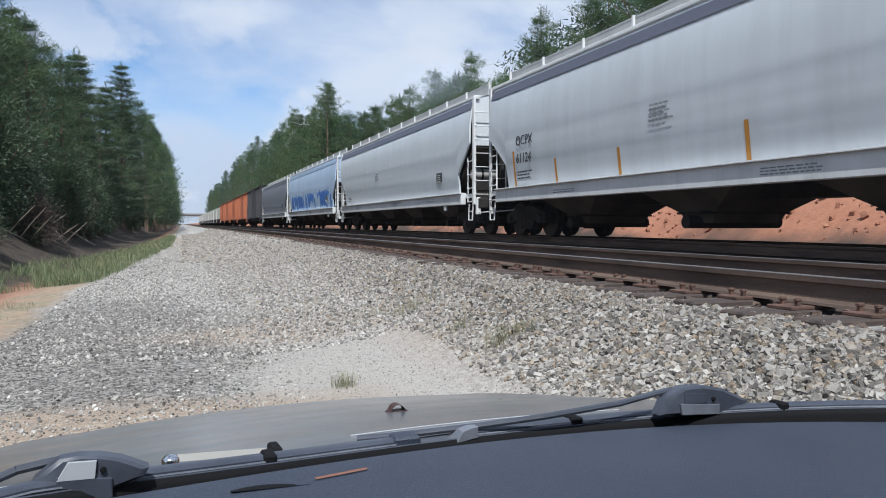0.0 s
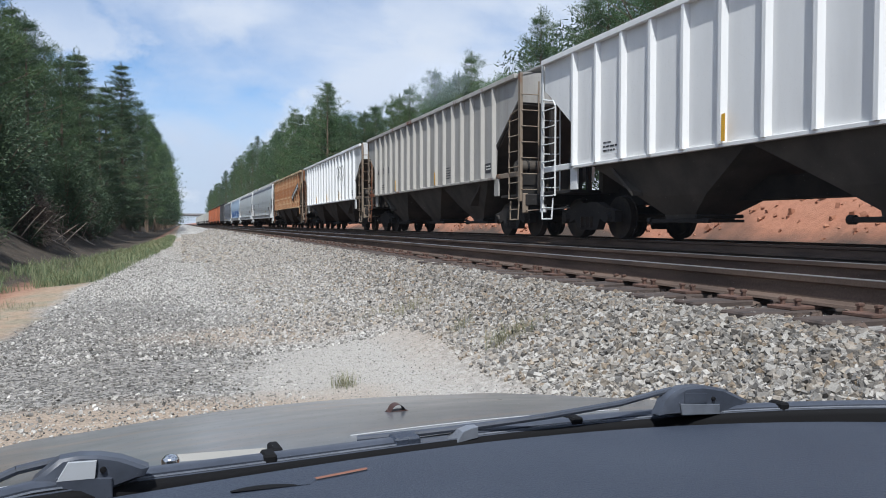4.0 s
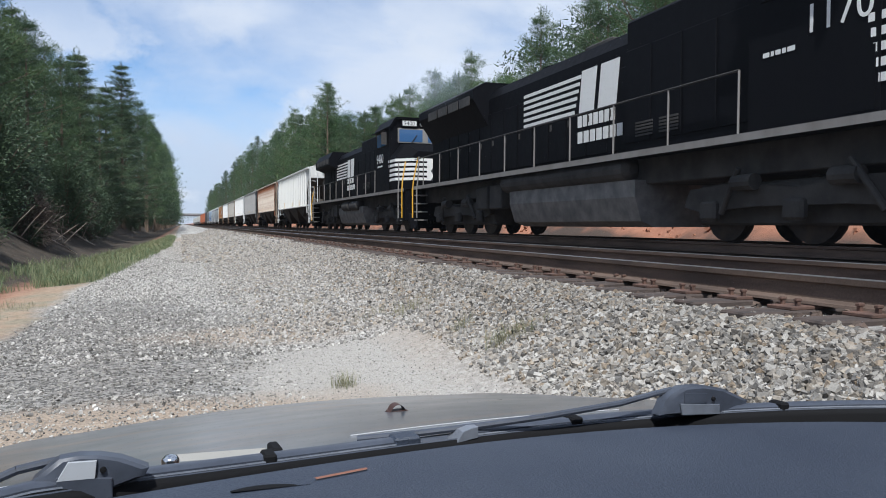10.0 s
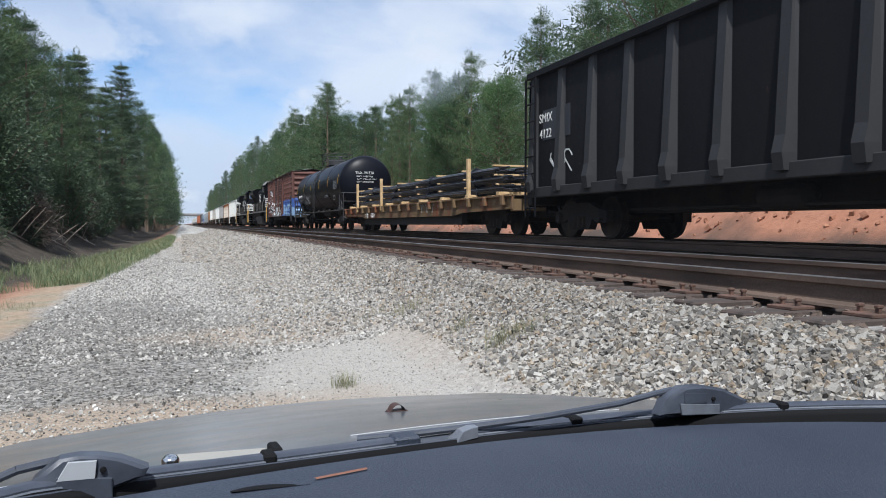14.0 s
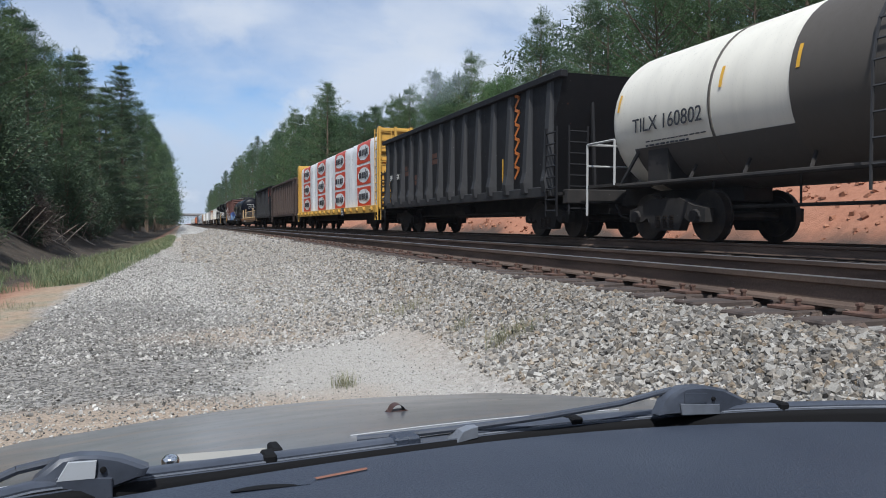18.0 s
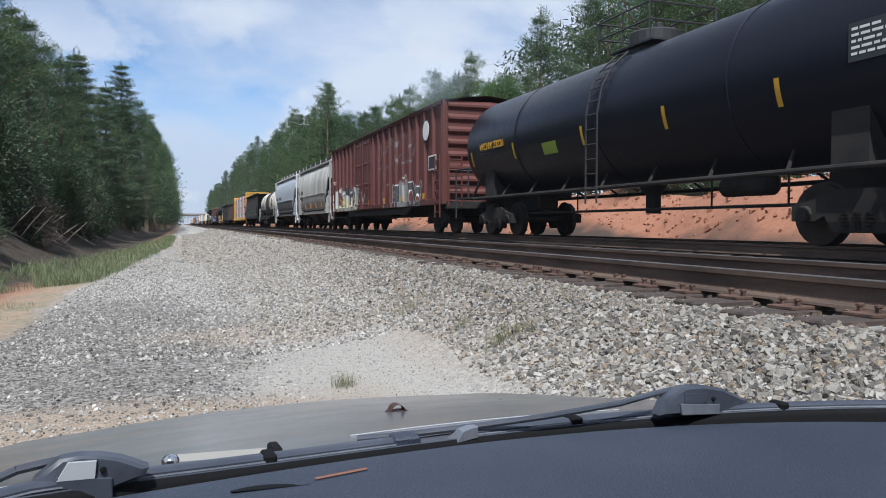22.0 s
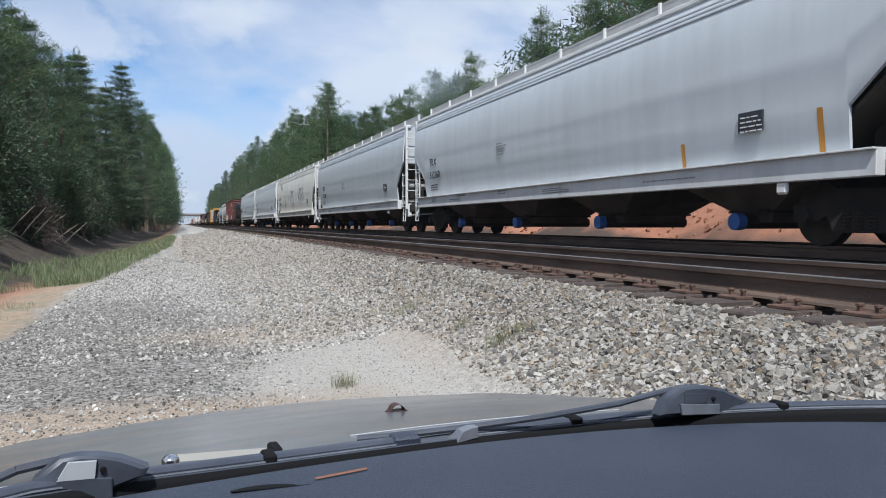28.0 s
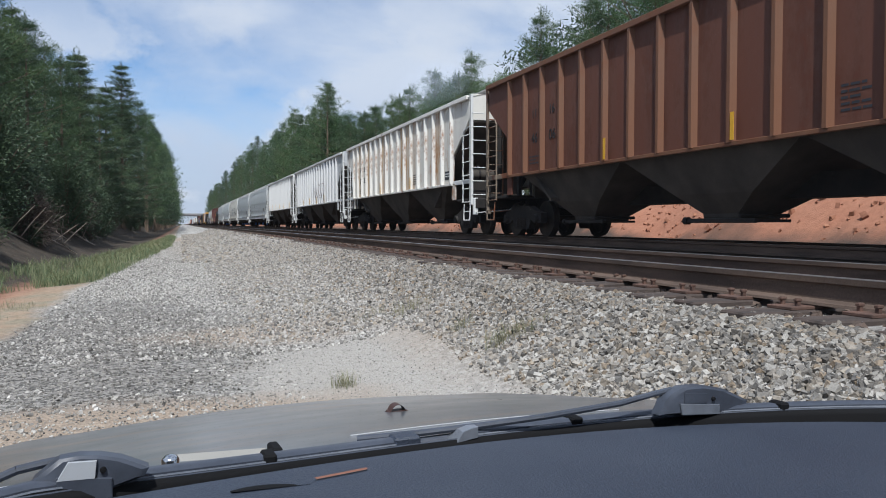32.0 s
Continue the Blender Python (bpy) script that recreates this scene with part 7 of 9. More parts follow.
    # dark sheets over the lower shell, one on each side of the belt
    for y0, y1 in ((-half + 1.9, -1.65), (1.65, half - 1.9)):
        part("lower_jacket", Shape().loft([[(-1.408 * math.sin(a), y, 2.36 + 1.408 * math.cos(a)) for a in [2.0 + 0.12 * k for k in range(11)]] for y in (y0, y1)]), lower, c, "dark sheet over the lower shell", smooth=60)
    skin = [(1.10, 1.30), (1.35, 1.44), (1.75, 1.55), (2.25, 1.61), (2.9, 1.60), (3.4, 1.52), (3.75, 1.40), (4.0, 1.22)]

    def short_hopper(i, mat_, low_mat, label, text, number, lad):
        L = length(i)
        car = hopper("cement_hopper_car", L, mat_, lad, 0, label, bays=2, skin=skin, tops=(1.12, 3.98), sill=low_mat, walk_mat=RAILBLACK)
        half = L / 2
        top = half - 0.75
        # half that faces down: its shade is put into the colour, over real soil
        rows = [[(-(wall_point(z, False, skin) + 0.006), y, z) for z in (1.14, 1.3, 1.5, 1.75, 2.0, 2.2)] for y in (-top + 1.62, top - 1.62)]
        part("lower_side", Shape().loft(rows), low_mat, car, "lower side dark with soil and painted shade", smooth=60)
        part("seam", Shape().box(-1.632, -1.60, -top + 1.0, top - 1.0, 2.18, 2.24, 0.006), mat_, car)
        side_text(car, text, 0.34, half - 2.5, 2.36, DARK, -1.618)
        side_text(car, number, 0.34, half - (4.2 if i == 18 else 2.5), 2.36 if i == 18 else 1.95, DARK, -1.618)
        for sgn in (-1, 1):
            y = sgn * (half - 1.25)
            part("bolster_plate", Shape().prism([(y - 0.7, 1.0), (y + 0.7, 1.0), (y + 0.45, 1.9), (y - 0.45, 2.1)], "x", -1.52, -1.47), mat_, car)
        return put(i, car)
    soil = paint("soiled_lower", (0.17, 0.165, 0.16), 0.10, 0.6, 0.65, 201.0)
    short_hopper(18, paint("cement_blue_grey", (0.53, 0.575, 0.635), 0.0, 0.15, 0.36, 203.0), soil, "blue-grey rounded cement hopper car", "FURX", "899012", RAILWHITE)
    c = short_hopper(19, paint("cement_tan_grey", (0.76, 0.74, 0.68), 0.02, 0.70, 0.5, 205.0, grime=(0.10, 0.095, 0.09), streak=1.1), paint("dusty_lower", (0.50, 0.48, 0.43), 0.05, 0.5, 0.6, 207.0), "dusty tan-grey rounded cement hopper car", "ARDX", "50152", RAILGREY)
    for y in (4.6, 2.6, 0.6, -1.4, -3.4):
        part("orange_mark", Shape().prism([(y, 1.72), (y, 1.36), (y - 0.30, 1.36), (y - 0.30, 1.43), (y - 0.09, 1.43), (y - 0.09, 1.72)], "x", -1.575, -1.50), shared("old_orange", lambda: plain("old_orange_mark", (0.26, 0.12, 0.035), 0.7)), c, "faded orange paint mark")
    red2 = paint("boxcar_oxide_red", (0.115, 0.030, 0.026), 0.08, 0.3, 0.55, 211.0)
    c = put(20, boxcar(length(20), red2, "oxide red boxcar with graffiti along its foot", 21, (3.6, 0.4), False, None, 4.42))
    half = length(20) / 2
    side_text(c, "713170", 0.28, half - 0.9, 2.45, WHITE, -1.60)
    letters = [[(-3.12, 1.80), (-3.07, 1.00)], [(-3.15, 1.78), (-3.55, 1.60), (-3.50, 1.36), (-3.16, 1.28)], [(-3.72, 1.77), (-3.71, 0.97)], [(-3.90, 1.79), (-3.89, 0.97)], [(-3.75, 1.36), (-3.89, 1.36)]]
    ring = [[(-5.48, 1.71), (-5.41, 1.30), (-5.50, 0.98), (-5.82, 0.90), (-6.02, 1.14), (-5.99, 1.42), (-5.77, 1.76), (-5.48, 1.71)]]
    pair = [[(-6.35, 1.74), (-6.43, 1.37), (-6.57, 1.61), (-6.65, 1.37), (-6.77, 1.79)], [(-6.37, 1.23), (-6.49, 0.82)], [(-6.69, 1.31), (-6.79, 0.93)], [(-6.45, 1.03), (-6.75, 1.09)]]
    small = [[(6.53, 1.69), (5.74, 1.98), (5.89, 1.09)], [(5.14, 2.05), (4.99, 0.95)], [(4.57, 1.90), (4.03, 2.28), (3.76, 1.02)], [(3.14, 2.20), (2.67, 1.96), (3.02, 1.69), (2.55, 1.37)], [(2.21, 1.83), (1.99, 1.05), (1.57, 1.69)], [(-1.76, 1.90), (-1.92, 0.98)], [(-2.17, 1.94), (-2.44, 1.98), (-2.57, 1.75)], [(-4.73, 2.10), (-4.82, 2.21), (-4.96, 2.16), (-4.87, 1.96)]]
    grey_, black_, white_ = (0.36, 0.355, 0.34), (0.012, 0.013, 0.015), (0.66, 0.67, 0.66)
    sprayed(red2, c, [(half - 1.0, half - 7.0, 1.0, 2.1, "fill", 0.9, 0.55, (0.42, 0.43, 0.42)), (half - 1.0, half - 7.0, 1.2, 2.3, "fill", 1.3, 0.42, (0.03, 0.035, 0.04)), (half - 1.5, half - 7.0, 1.0, 1.6, "lines", 2.0, 0.03, (0.45, 0.40, 0.22)),
                      (-3.9, -5.17, 0.67, 1.99, "fill", 0.4, 0.95, (0.30, 0.295, 0.285)), (half - 9.0, half - 17.0, 2.4, 3.9, "fill", 1.0, 0.40, (0.105, 0.055, 0.050)), (half - 11.0, half - 16.0, 2.5, 3.6, "lines", 0.8, 0.02, (0.16, 0.15, 0.15))],
            [(small, 0.09, grey_), (letters, 0.25, white_), (letters, 0.17, black_), (ring, 0.34, white_), (ring, 0.27, black_), (pair, 0.21, white_), (pair, 0.14, black_)])
    part("sign_plate", Shape().box(-1.61, -1.60, -half + 1.1, -half + 1.9, 2.15, 2.65), WHITE, c, "white-edged black plate")
    part("sign_plate", Shape().box(-1.615, -1.60, -half + 1.15, -half + 1.85, 2.2, 2.6), DARK, c)
    part("round_emblem", Shape().prism([(-half + 2.2 + 0.34 * math.cos(a * 0.35), 3.55 + 0.34 * math.sin(a * 0.35)) for a in range(18)], "x", -1.61, -1.60), WHITE, c, "white round emblem")
    reflectors(c, [half - 1.1 - 2.7 * k for k in range(7)], -1.60, (1.2, 1.4), 0.22)
    c = put(21, tank_car(length(21), paint("tank_blue_black", (0.006, 0.007, 0.014), 0.0, 0.2, 0.32, 221.0, grime=(0.011, 0.011, 0.017), spec=0.22), "glossy blue-black tank car with yellow dashes", None, 1.46, 2.60, cage_=True))
    half = length(21) / 2
    for y in (half - 1.7, half - 4.6, half - 8.1, half - 11.0, half - 13.7):
        part("yellow_dash", Shape().loft([[(-1.467 * math.sin(a), y + w, 2.60 + 1.467 * math.cos(a)) for a in (1.68, 1.78, 1.88, 1.97)] for w in (-0.05, 0.05)]), YELLOW, c, "yellow dash")
    side_text(c, "WCHX 23226", 0.28, half - 2.4, 2.42, YELLOW, -1.474)
    bars(c, half - 2.4, 2.38, 2, 1.1, DARK, -1.466)
    part("green_placard", Shape().loft([[(-1.469 * math.sin(a), y, 2.60 + 1.469 * math.cos(a)) for a in (1.80, 1.87, 1.94, 2.0)] for y in (half - 6.9, half - 6.2)]), plain("placard_green", (0.30, 0.42, 0.05), 0.5), c)
    frm = part("placard", Shape().box(-1.474, -1.466, -half + 1.55, -half + 2.45, 2.4, 2.9), DARK, c)
    bars(frm, -half + 2.4, 2.80, 5, 0.7, WHITE, -1.476)
    # long grey cars
    yel6 = [2.0, 4.6, 7.4, 10.0, 12.6, 15.4]
    c = smooth_side(22, silver_b, "light silver covered hopper car with yellow reflectors", text="CPCX", number="817003")
    reflectors(c, [length(22) / 2 - y for y in yel6])
    part("orange_placard", Shape().box(-1.606, -1.59, length(22) / 2 - 8.6, length(22) / 2 - 7.9, 1.95, 2.25), YELLOW, c, "orange placard")
    bars(c, -3.7, 1.04, 1, 0.9, plain("blue_writing", (0.10, 0.12, 0.35), 0.6), -1.643, 0.10)
    c = smooth_side(23, silver_b, "bright silver covered hopper car with a white sill", text="WFRX", number="884801", sill=paint("white_sill", (0.78, 0.78, 0.78), 0.0, 0.12, 0.45, 231.0))
    reflectors(c, [length(23) / 2 - y for y in (1.6, 4.6, 7.2, 10.3, 13.5, 16.5, 19.4)])
    c = smooth_side(24, tan_grey, "cream-grey covered hopper car with scrawled graffiti", text="ACFX", number="458085", sill=paint("cream_sill", (0.70, 0.68, 0.62), 0.03, 0.2, 0.5, 233.0), orange=((2.2, 0.6, 0.07), (5.0, 0.35, 0.09), (8.0, 0.55, 0.1), (11.0, 0.5, 0.09), (14.0, 0.5, 0.09)))
    half = length(24) / 2
    tag_strokes(c, half - 3.5, 3.1, 1.3, 0.6, black, 21, -1.605, 4)
    tag_strokes(c, half - 5.9, 1.7, 0.7, 0.7, black, 22, -1.575, 2)
    slate = plain("sprayed_slate", (0.12, 0.13, 0.18), 0.5)
    tag_strokes(c, half - 9.2, 1.6, 2.2, 1.3, slate, 23, -1.612, 3, 0.06)
    tag_strokes(c, half - 13.4, 2.0, 2.8, 0.9, black, 24, -1.615, 4, 0.06)
    smooth_side(25, silver_c, "grey covered hopper car with white end ladders", text="TILX", number="512248")
    smooth_side(26, silver, "grey covered hopper car with white end ladders", text="TILX", number="512260", orange=((16.0, 0.4, 0.12), (18.9, 0.6, 0.12)))
    # sun caught by the posts, put in as a slightly paler grey
    grey_rib = paint("hopper_pale_grey_rib", (0.66, 0.665, 0.66), 0.03, 0.18, 0.5, 243.0)
    put(27, ribbed(length(27), paint("hopper_clean_grey", (0.61, 0.615, 0.60), 0.0, 0.22, 0.5, 241.0), RAILWHITE, "pale grey ribbed covered hopper car with sunlit-toned posts", grey_rib, [(0, "AE", 2.9, 0.34, DARK), (1, "X", 2.9, 0.34, DARK), (0, "15", 2.4, 0.34, DARK), (1, "73", 2.4, 0.34, DARK)], marks=(0, 3, 6, 9, 12, 16)))
    c = put(28, ribbed(length(28), paint("hopper_cool_grey", (0.53, 0.545, 0.56), 0.0, 0.22, 0.5, 251.0), RAILWHITE, "pale grey ribbed covered hopper car with a scrawl", grey_rib, [(0, "TI", 2.5, 0.32, DARK), (1, "MX", 2.5, 0.32, DARK), (0, "48", 2.05, 0.32, DARK), (1, "504", 2.05, 0.32, DARK)], marks=(3, 6, 9, 12)))
    tag_strokes(c, -0.2, 1.9, 3.6, 0.9, plain("sprayed_maroon", (0.10, 0.03, 0.03), 0.5), 25, -1.607, 5, 0.03)
    stained = rust_runs(paint("hopper_rust_stained", (0.74, 0.72, 0.66), 0.38, 0.18, 0.55, 261.0, (0.42, 0.20, 0.08), (0.25, 0.10, 0.04), streak=1.6), 0.75, 0.50, (0.44, 0.25, 0.09), 3.0)
    rust_runs(stained, 1.9, 0.56, (0.27, 0.10, 0.035), 8.0)
    put(29, ribbed(length(29), stained, RAILWHITE, "off-white ribbed covered hopper car with brown rust stains", paint("stained_rib", (0.76, 0.74, 0.69), 0.36, 0.12, 0.55, 263.0, (0.36, 0.17, 0.07)), [(1, "IF", 2.75, 0.36, DARK), (2, "RX", 2.75, 0.36, DARK), (1, "21", 2.25, 0.36, DARK), (2, "283", 2.25, 0.36, DARK)], marks=(6, 11)))
    put(30, ribbed(length(30), paint("brown_rusted", (0.12, 0.038, 0.020), 0.50, 0.3, 0.65, 271.0, (0.13, 0.036, 0.014), (0.055, 0.019, 0.011)), RAILRUST, "dark red-brown rusted ribbed covered hopper car", paint("brown_rusted_rib", (0.17, 0.070, 0.032), 0.45, 0.3, 0.6, 273.0, (0.20, 0.075, 0.03)), [(1, "11", 2.9, 0.3, black), (2, "16", 2.9, 0.3, black), (1, "46", 2.3, 0.34, black), (2, "06", 2.3, 0.34, black)], marks=(5, 9, 13)))
    # far ahead: copies of a few kinds run on to the horizon
    front = P[-3]
    ob0 = boxcar(17.8, paint("boxcar_black", (0.05, 0.052, 0.06), 0.05, 0.3, 0.6, 281.0), "black boxcar far ahead in the train", 15, (2.4, -2.4), False)
    orange_box = boxcar(17.8, paint("boxcar_orange_red", (0.42, 0.13, 0.06), 0.05, 0.3, 0.6, 283.0), "orange-red boxcar far ahead in the train", 15, (2.4, -2.4), False)
    pale_box = far_hopper(18.4, paint("far_cream", cream, 0.02, 0.15, 0.5, 285.0))
    used = set()
    y = front
    for kind in [ob0] + [orange_box] * 4 + [pale_box] * 12:
        L = 18.4 if kind is pale_box else 17.8
        car = kind if kind not in used else copy_thing(kind, pose(0, 0, 0))
        used.add(kind)
        CARS.append((car, y + L / 2))
        car.location = (TRAIN_TRACK, y + L / 2, RAIL)
        y += L


def far_hopper(L, mat_):
    """A hopper car that stays far off: its large forms alone."""
    car = tagged(new("covered_hopper_car"), "cream covered hopper car far ahead in the train", "hopper car", "cars of the train")
    e = L / 2 - 0.7
    part("body", Shape().prism([(-e, 4.1), (-e, 3.0), (-e + 1.6, 1.5), (e - 1.6, 1.5), (e, 3.0), (e, 4.1)], "x", -1.5, 1.5), mat_, car)
    part("roof", Shape().prism([(-1.5, 4.1), (0, 4.35), (1.5, 4.1)], "y", -e, e), mat_, car)
    for k in (-1, 0, 1):
        c = k * 4.6
        part("hopper_bay", Shape().prism([(c - 2.3, 1.5), (c + 2.3, 1.5), (c + 0.5, 0.4), (c - 0.5, 0.4)], "x", -1.4, 1.4), UNDER, car)
    part("frame", Shape().box(-1.3, 1.3, -L / 2 + 0.1, L / 2 - 0.1, 0.75, 1.1), UNDER, car)
    for s in (-1, 1):
        w = Shape()
        for d in (-0.89, 0.89):
            w.turned([(-0.85, 0.46), (0.85, 0.46)], "x", 12, (0, s * (L / 2 - 2.0) + d, 0.46))
        part("truck", w, WHEEL, car)
        part("ladder", Shape().ladder(-1.5, *sorted((s * (L / 2 - 0.4), s * (L / 2 - 0.9))), 0.6, 4.1, 8), RAILWHITE, car)
    return car


def rear_text(car, text, size, x, z, y, material):
    """Words on the face that looks to -y."""
    ob = lettering(text, size, 0, 0, car, material, 0)
    ob.data.transform(Matrix(((0, -1, 0, -x), (1, 0, 0, y), (0, 0, 1, z), (0, 0, 0, 1))))
    return ob


build_train()


# ---- the parked car that the eye sits in: x right, y ahead, z from the eye
def build_car():
    shell = paint("car_paint_grey", (0.13, 0.155, 0.185), 0.0, 0.25, 0.30, 4.0, grime=(0.15, 0.14, 0.13))
    nt = shell.node_tree
    body_in = nt.nodes["Principled BSDF"].inputs["Base Color"]
    clean = body_in.links[0].from_socket
    dusty = mix_node(nt, math_node(nt, "MULTIPLY", ramp_node(nt, noise_node(nt, 2.3, 5, (0.9, 5.5, 2.0), 1.7), 0.52, 0.66), 0.42), clean, (0.30, 0.19, 0.125))
    # pale blue-grey streaks: reflections of the sky put into the paint
    dusty = mix_node(nt, math_node(nt, "MULTIPLY", ramp_node(nt, noise_node(nt, 2.0, 5, (0.7, 4.0, 2.0), 5.2), 0.45, 0.70), 0.35), dusty, (0.30, 0.33, 0.36))
    nt.links.new(dusty, body_in)
    nt.nodes["Principled BSDF"].inputs["Coat Weight"].default_value = 0.7
    nt.nodes["Principled BSDF"].inputs["Coat Roughness"].default_value = 0.14
    nt.nodes["Principled BSDF"].inputs["Metallic"].default_value = 0.35
    dash_mat = grainy("dash_vinyl", (0.031, 0.040, 0.062), (0.045, 0.056, 0.080), 3.0, 0.5, 0, 0.25, fine=420)
    rubber = plain("rubber", (0.008, 0.008, 0.009), 0.8)
    rubber.node_tree.nodes["Principled BSDF"].inputs["Specular IOR Level"].default_value = 0.15
    wiper_mat = grainy("wiper_plastic", (0.048, 0.056, 0.076), (0.068, 0.078, 0.102), 12, 0.42, 0, 0.02, fine=90)
    lining = plain("cabin_lining", (0.30, 0.29, 0.27), 0.9)
    chrome = plain("car_chrome", (0.7, 0.7, 0.7), 0.15, 1.0)
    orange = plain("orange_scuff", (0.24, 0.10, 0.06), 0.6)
    pale = plain("pale_sticker", (0.36, 0.34, 0.30), 0.5)
    car = tagged(new("parked_car"), "grey parked car seen over its dashboard and bonnet", "car")
    car.matrix_basis = pose(0, 0, EYE_Z, 0, 0, 4.6)

    def seal_y(x):
        return 0.69 - 0.55 * (x - 0.34) ** 2

    def edge_z(x):
        """Height of the dashboard's far edge."""
        x = min(0.83, max(-0.05, x))
        return -0.0843 * x ** 3 + 0.1562 * x ** 2 - 0.0946 * x - 0.2026

    def seal_z(x):
        """Height of the seal's top edge."""
        x = min(0.83, max(-0.05, x))
        return -0.1237 * x ** 3 + 0.2458 * x ** 2 - 0.1291 * x - 0.2033

    def hood_drop(x, y):
        a = y - 0.80
        return 0.250 + 0.165 * a + 0.02 * a * a + 0.06 * abs((x - 0.35) / 0.8) ** 2 - 0.004 * math.exp(-((abs(x - 0.35) - 0.5) / 0.05) ** 2)
    # bonnet with its rolled front edge
    rows = []
    for i in range(30):
        y = 0.80 + 0.92 * i / 26
        row = []
        for k in range(41):
            x = -0.50 + 1.70 * k / 40
            yy = y - 0.16 * abs((x - 0.35) / 0.85) ** 2.2 * (i / 29)
            drop = hood_drop(x, yy) + (0.0 if i < 26 else 0.035 * (i - 25) ** 1.7)
            row.append((x, yy, -drop))
        rows.append(row)
    under = [[(p[0], p[1], p[2] - 0.012) for p in r] for r in rows]
    s = Shape().loft(rows).loft(under)
    part("bonnet", s, shell, car, "dull grey bonnet with dust and painted reflection streaks", smooth=50)
    for sgn in (-1, 1):
        x = 0.35 + sgn * 0.86
        rows = [[(x, y, -hood_drop(x, y) - 0.01), (x + sgn * 0.05, y, -hood_drop(x, y) - 0.05), (x + sgn * 0.09, y, -0.62), (x + sgn * 0.08, y, -0.75)] for y in (0.55, 0.8, 1.1, 1.4, 1.6, 1.72)]
        part("wing", Shape().loft(rows).loft([[(p[0] - sgn * 0.01, p[1], p[2]) for p in r] for r in rows]), shell, car, smooth=60)
    front = [[(x, 1.70 - 0.16 * abs((x - 0.35) / 0.85) ** 2.2 + dy, -hood_drop(x, 1.7) - dz) for x in [-0.5 + 1.7 * k / 20 for k in range(21)]] for dy, dz in ((0.06, 0.10), (0.12, 0.22), (0.14, 0.36), (0.10, 0.55))]
    part("front_bumper", Shape().loft(front).loft([[(p[0], p[1] - 0.02, p[2]) for p in r] for r in front]), shell, car, smooth=60)
    # cowl grille panel between bonnet and glass
    rows = []
    for j in range(5):
        rows.append([(x, seal_y(x) + 0.006 + (0.82 - seal_y(x)) * j / 4, (seal_z(x) - 0.007) * (1 - j / 4) - (0.257 + 0.045 * abs((x - 0.35) / 0.8) ** 3) * j / 4) for x in [-0.5 + 1.7 * k / 30 for k in range(31)]])
    part("cowl_panel", Shape().loft(rows).loft([[(p[0], p[1], p[2] - 0.01) for p in r] for r in rows]), wiper_mat, car, "dark plastic cowl panel", smooth=40)
    # rubber seal of the glass
    xs = [-0.48 + 1.66 * k / 28 for k in range(29)]
    lip = [[(x, seal_y(x) + dy, -0.30 if dz is None else seal_z(x) + dz) for x in xs] for dy, dz in ((0.014, None), (0.012, -0.003), (0.006, 0.0), (0.001, -0.001), (-0.003, -0.006), (-0.005, None))]
    part("windscreen_seal", Shape().loft(lip), rubber, car, "black rubber seal", smooth=50)
    part("seal_bead", Shape().pipe([(x, seal_y(x) + 0.004, seal_z(x) - 0.0005) for x in xs], 0.0012, 6), wiper_mat, car)
    # dashboard: a padded shelf that bows to the glass
    rows = []
    for j in range(16):
        a = j / 15
        rows.append([(x, seal_y(x) - 0.03 - a * 0.62, edge_z(x) + 0.0185 * math.sin(min(1.0, a * 1.9) * math.pi / 2) - 0.22 * max(0, a - 0.55) ** 1.5)
                     for x in [-0.5 + 1.7 * k / 40 for k in range(41)]])
    front_lip = [[(p[0], p[1], p[2] - d) for p in rows[0]] for d in (0.09, 0.03)]
    dash = part("dashboard", Shape().loft(front_lip + rows), dash_mat, car, "dark blue-grey vinyl dashboard top", smooth=50)
    part("dash_front", Shape().loft([[(p[0], p[1] - d * 0.15, p[2] - d) for p in rows[-1]] for d in (0.0, 0.25, 0.6)]), dash_mat, dash)
    slot = [[(0.080 + 0.062 * k / 10, 0.5745 + w * math.sin(k / 10 * 2.6 + 0.5) + 0.004 * k / 10, edge_z(0.08 + 0.062 * k / 10) + d) for k in range(11)] for w, d in ((0.0, 0.0055), (0.013, 0.0045), (0.013, 0.002))]
    part("defrost_slot", Shape().loft(slot), rubber, dash, "dark slot in the vinyl")
    # wipers: arm, connector, blade with rubber, end clips
    pale_wiper = grainy("wiper_grey_plastic", (0.13, 0.145, 0.175), (0.18, 0.195, 0.225), 12, 0.38, 0, 0.02, fine=90)
    # lighter grey than the wiper: the reflected sky is put into it
    gloss = plain("wiper_gloss_plate", (0.42, 0.44, 0.47), 0.18)

    def rounded(outline, y0, y1, c):
        """A slab with the given outline in x and z, its front and back edges drawn in by c."""
        mx_, mz_ = sum(p[0] for p in outline) / len(outline), sum(p[1] for p in outline) / len(outline)

        def ring(y, k):
            return [(mx_ + (p[0] - mx_) * k, y, mz_ + (p[1] - mz_) * k) for p in outline]
        small_ = 1 - c / 0.03
        return Shape().loft([ring(y0, small_), ring(y0 + c * 0.6, 1.0), ring(y1 - c * 0.6, 1.0), ring(y1, small_)], True, True)
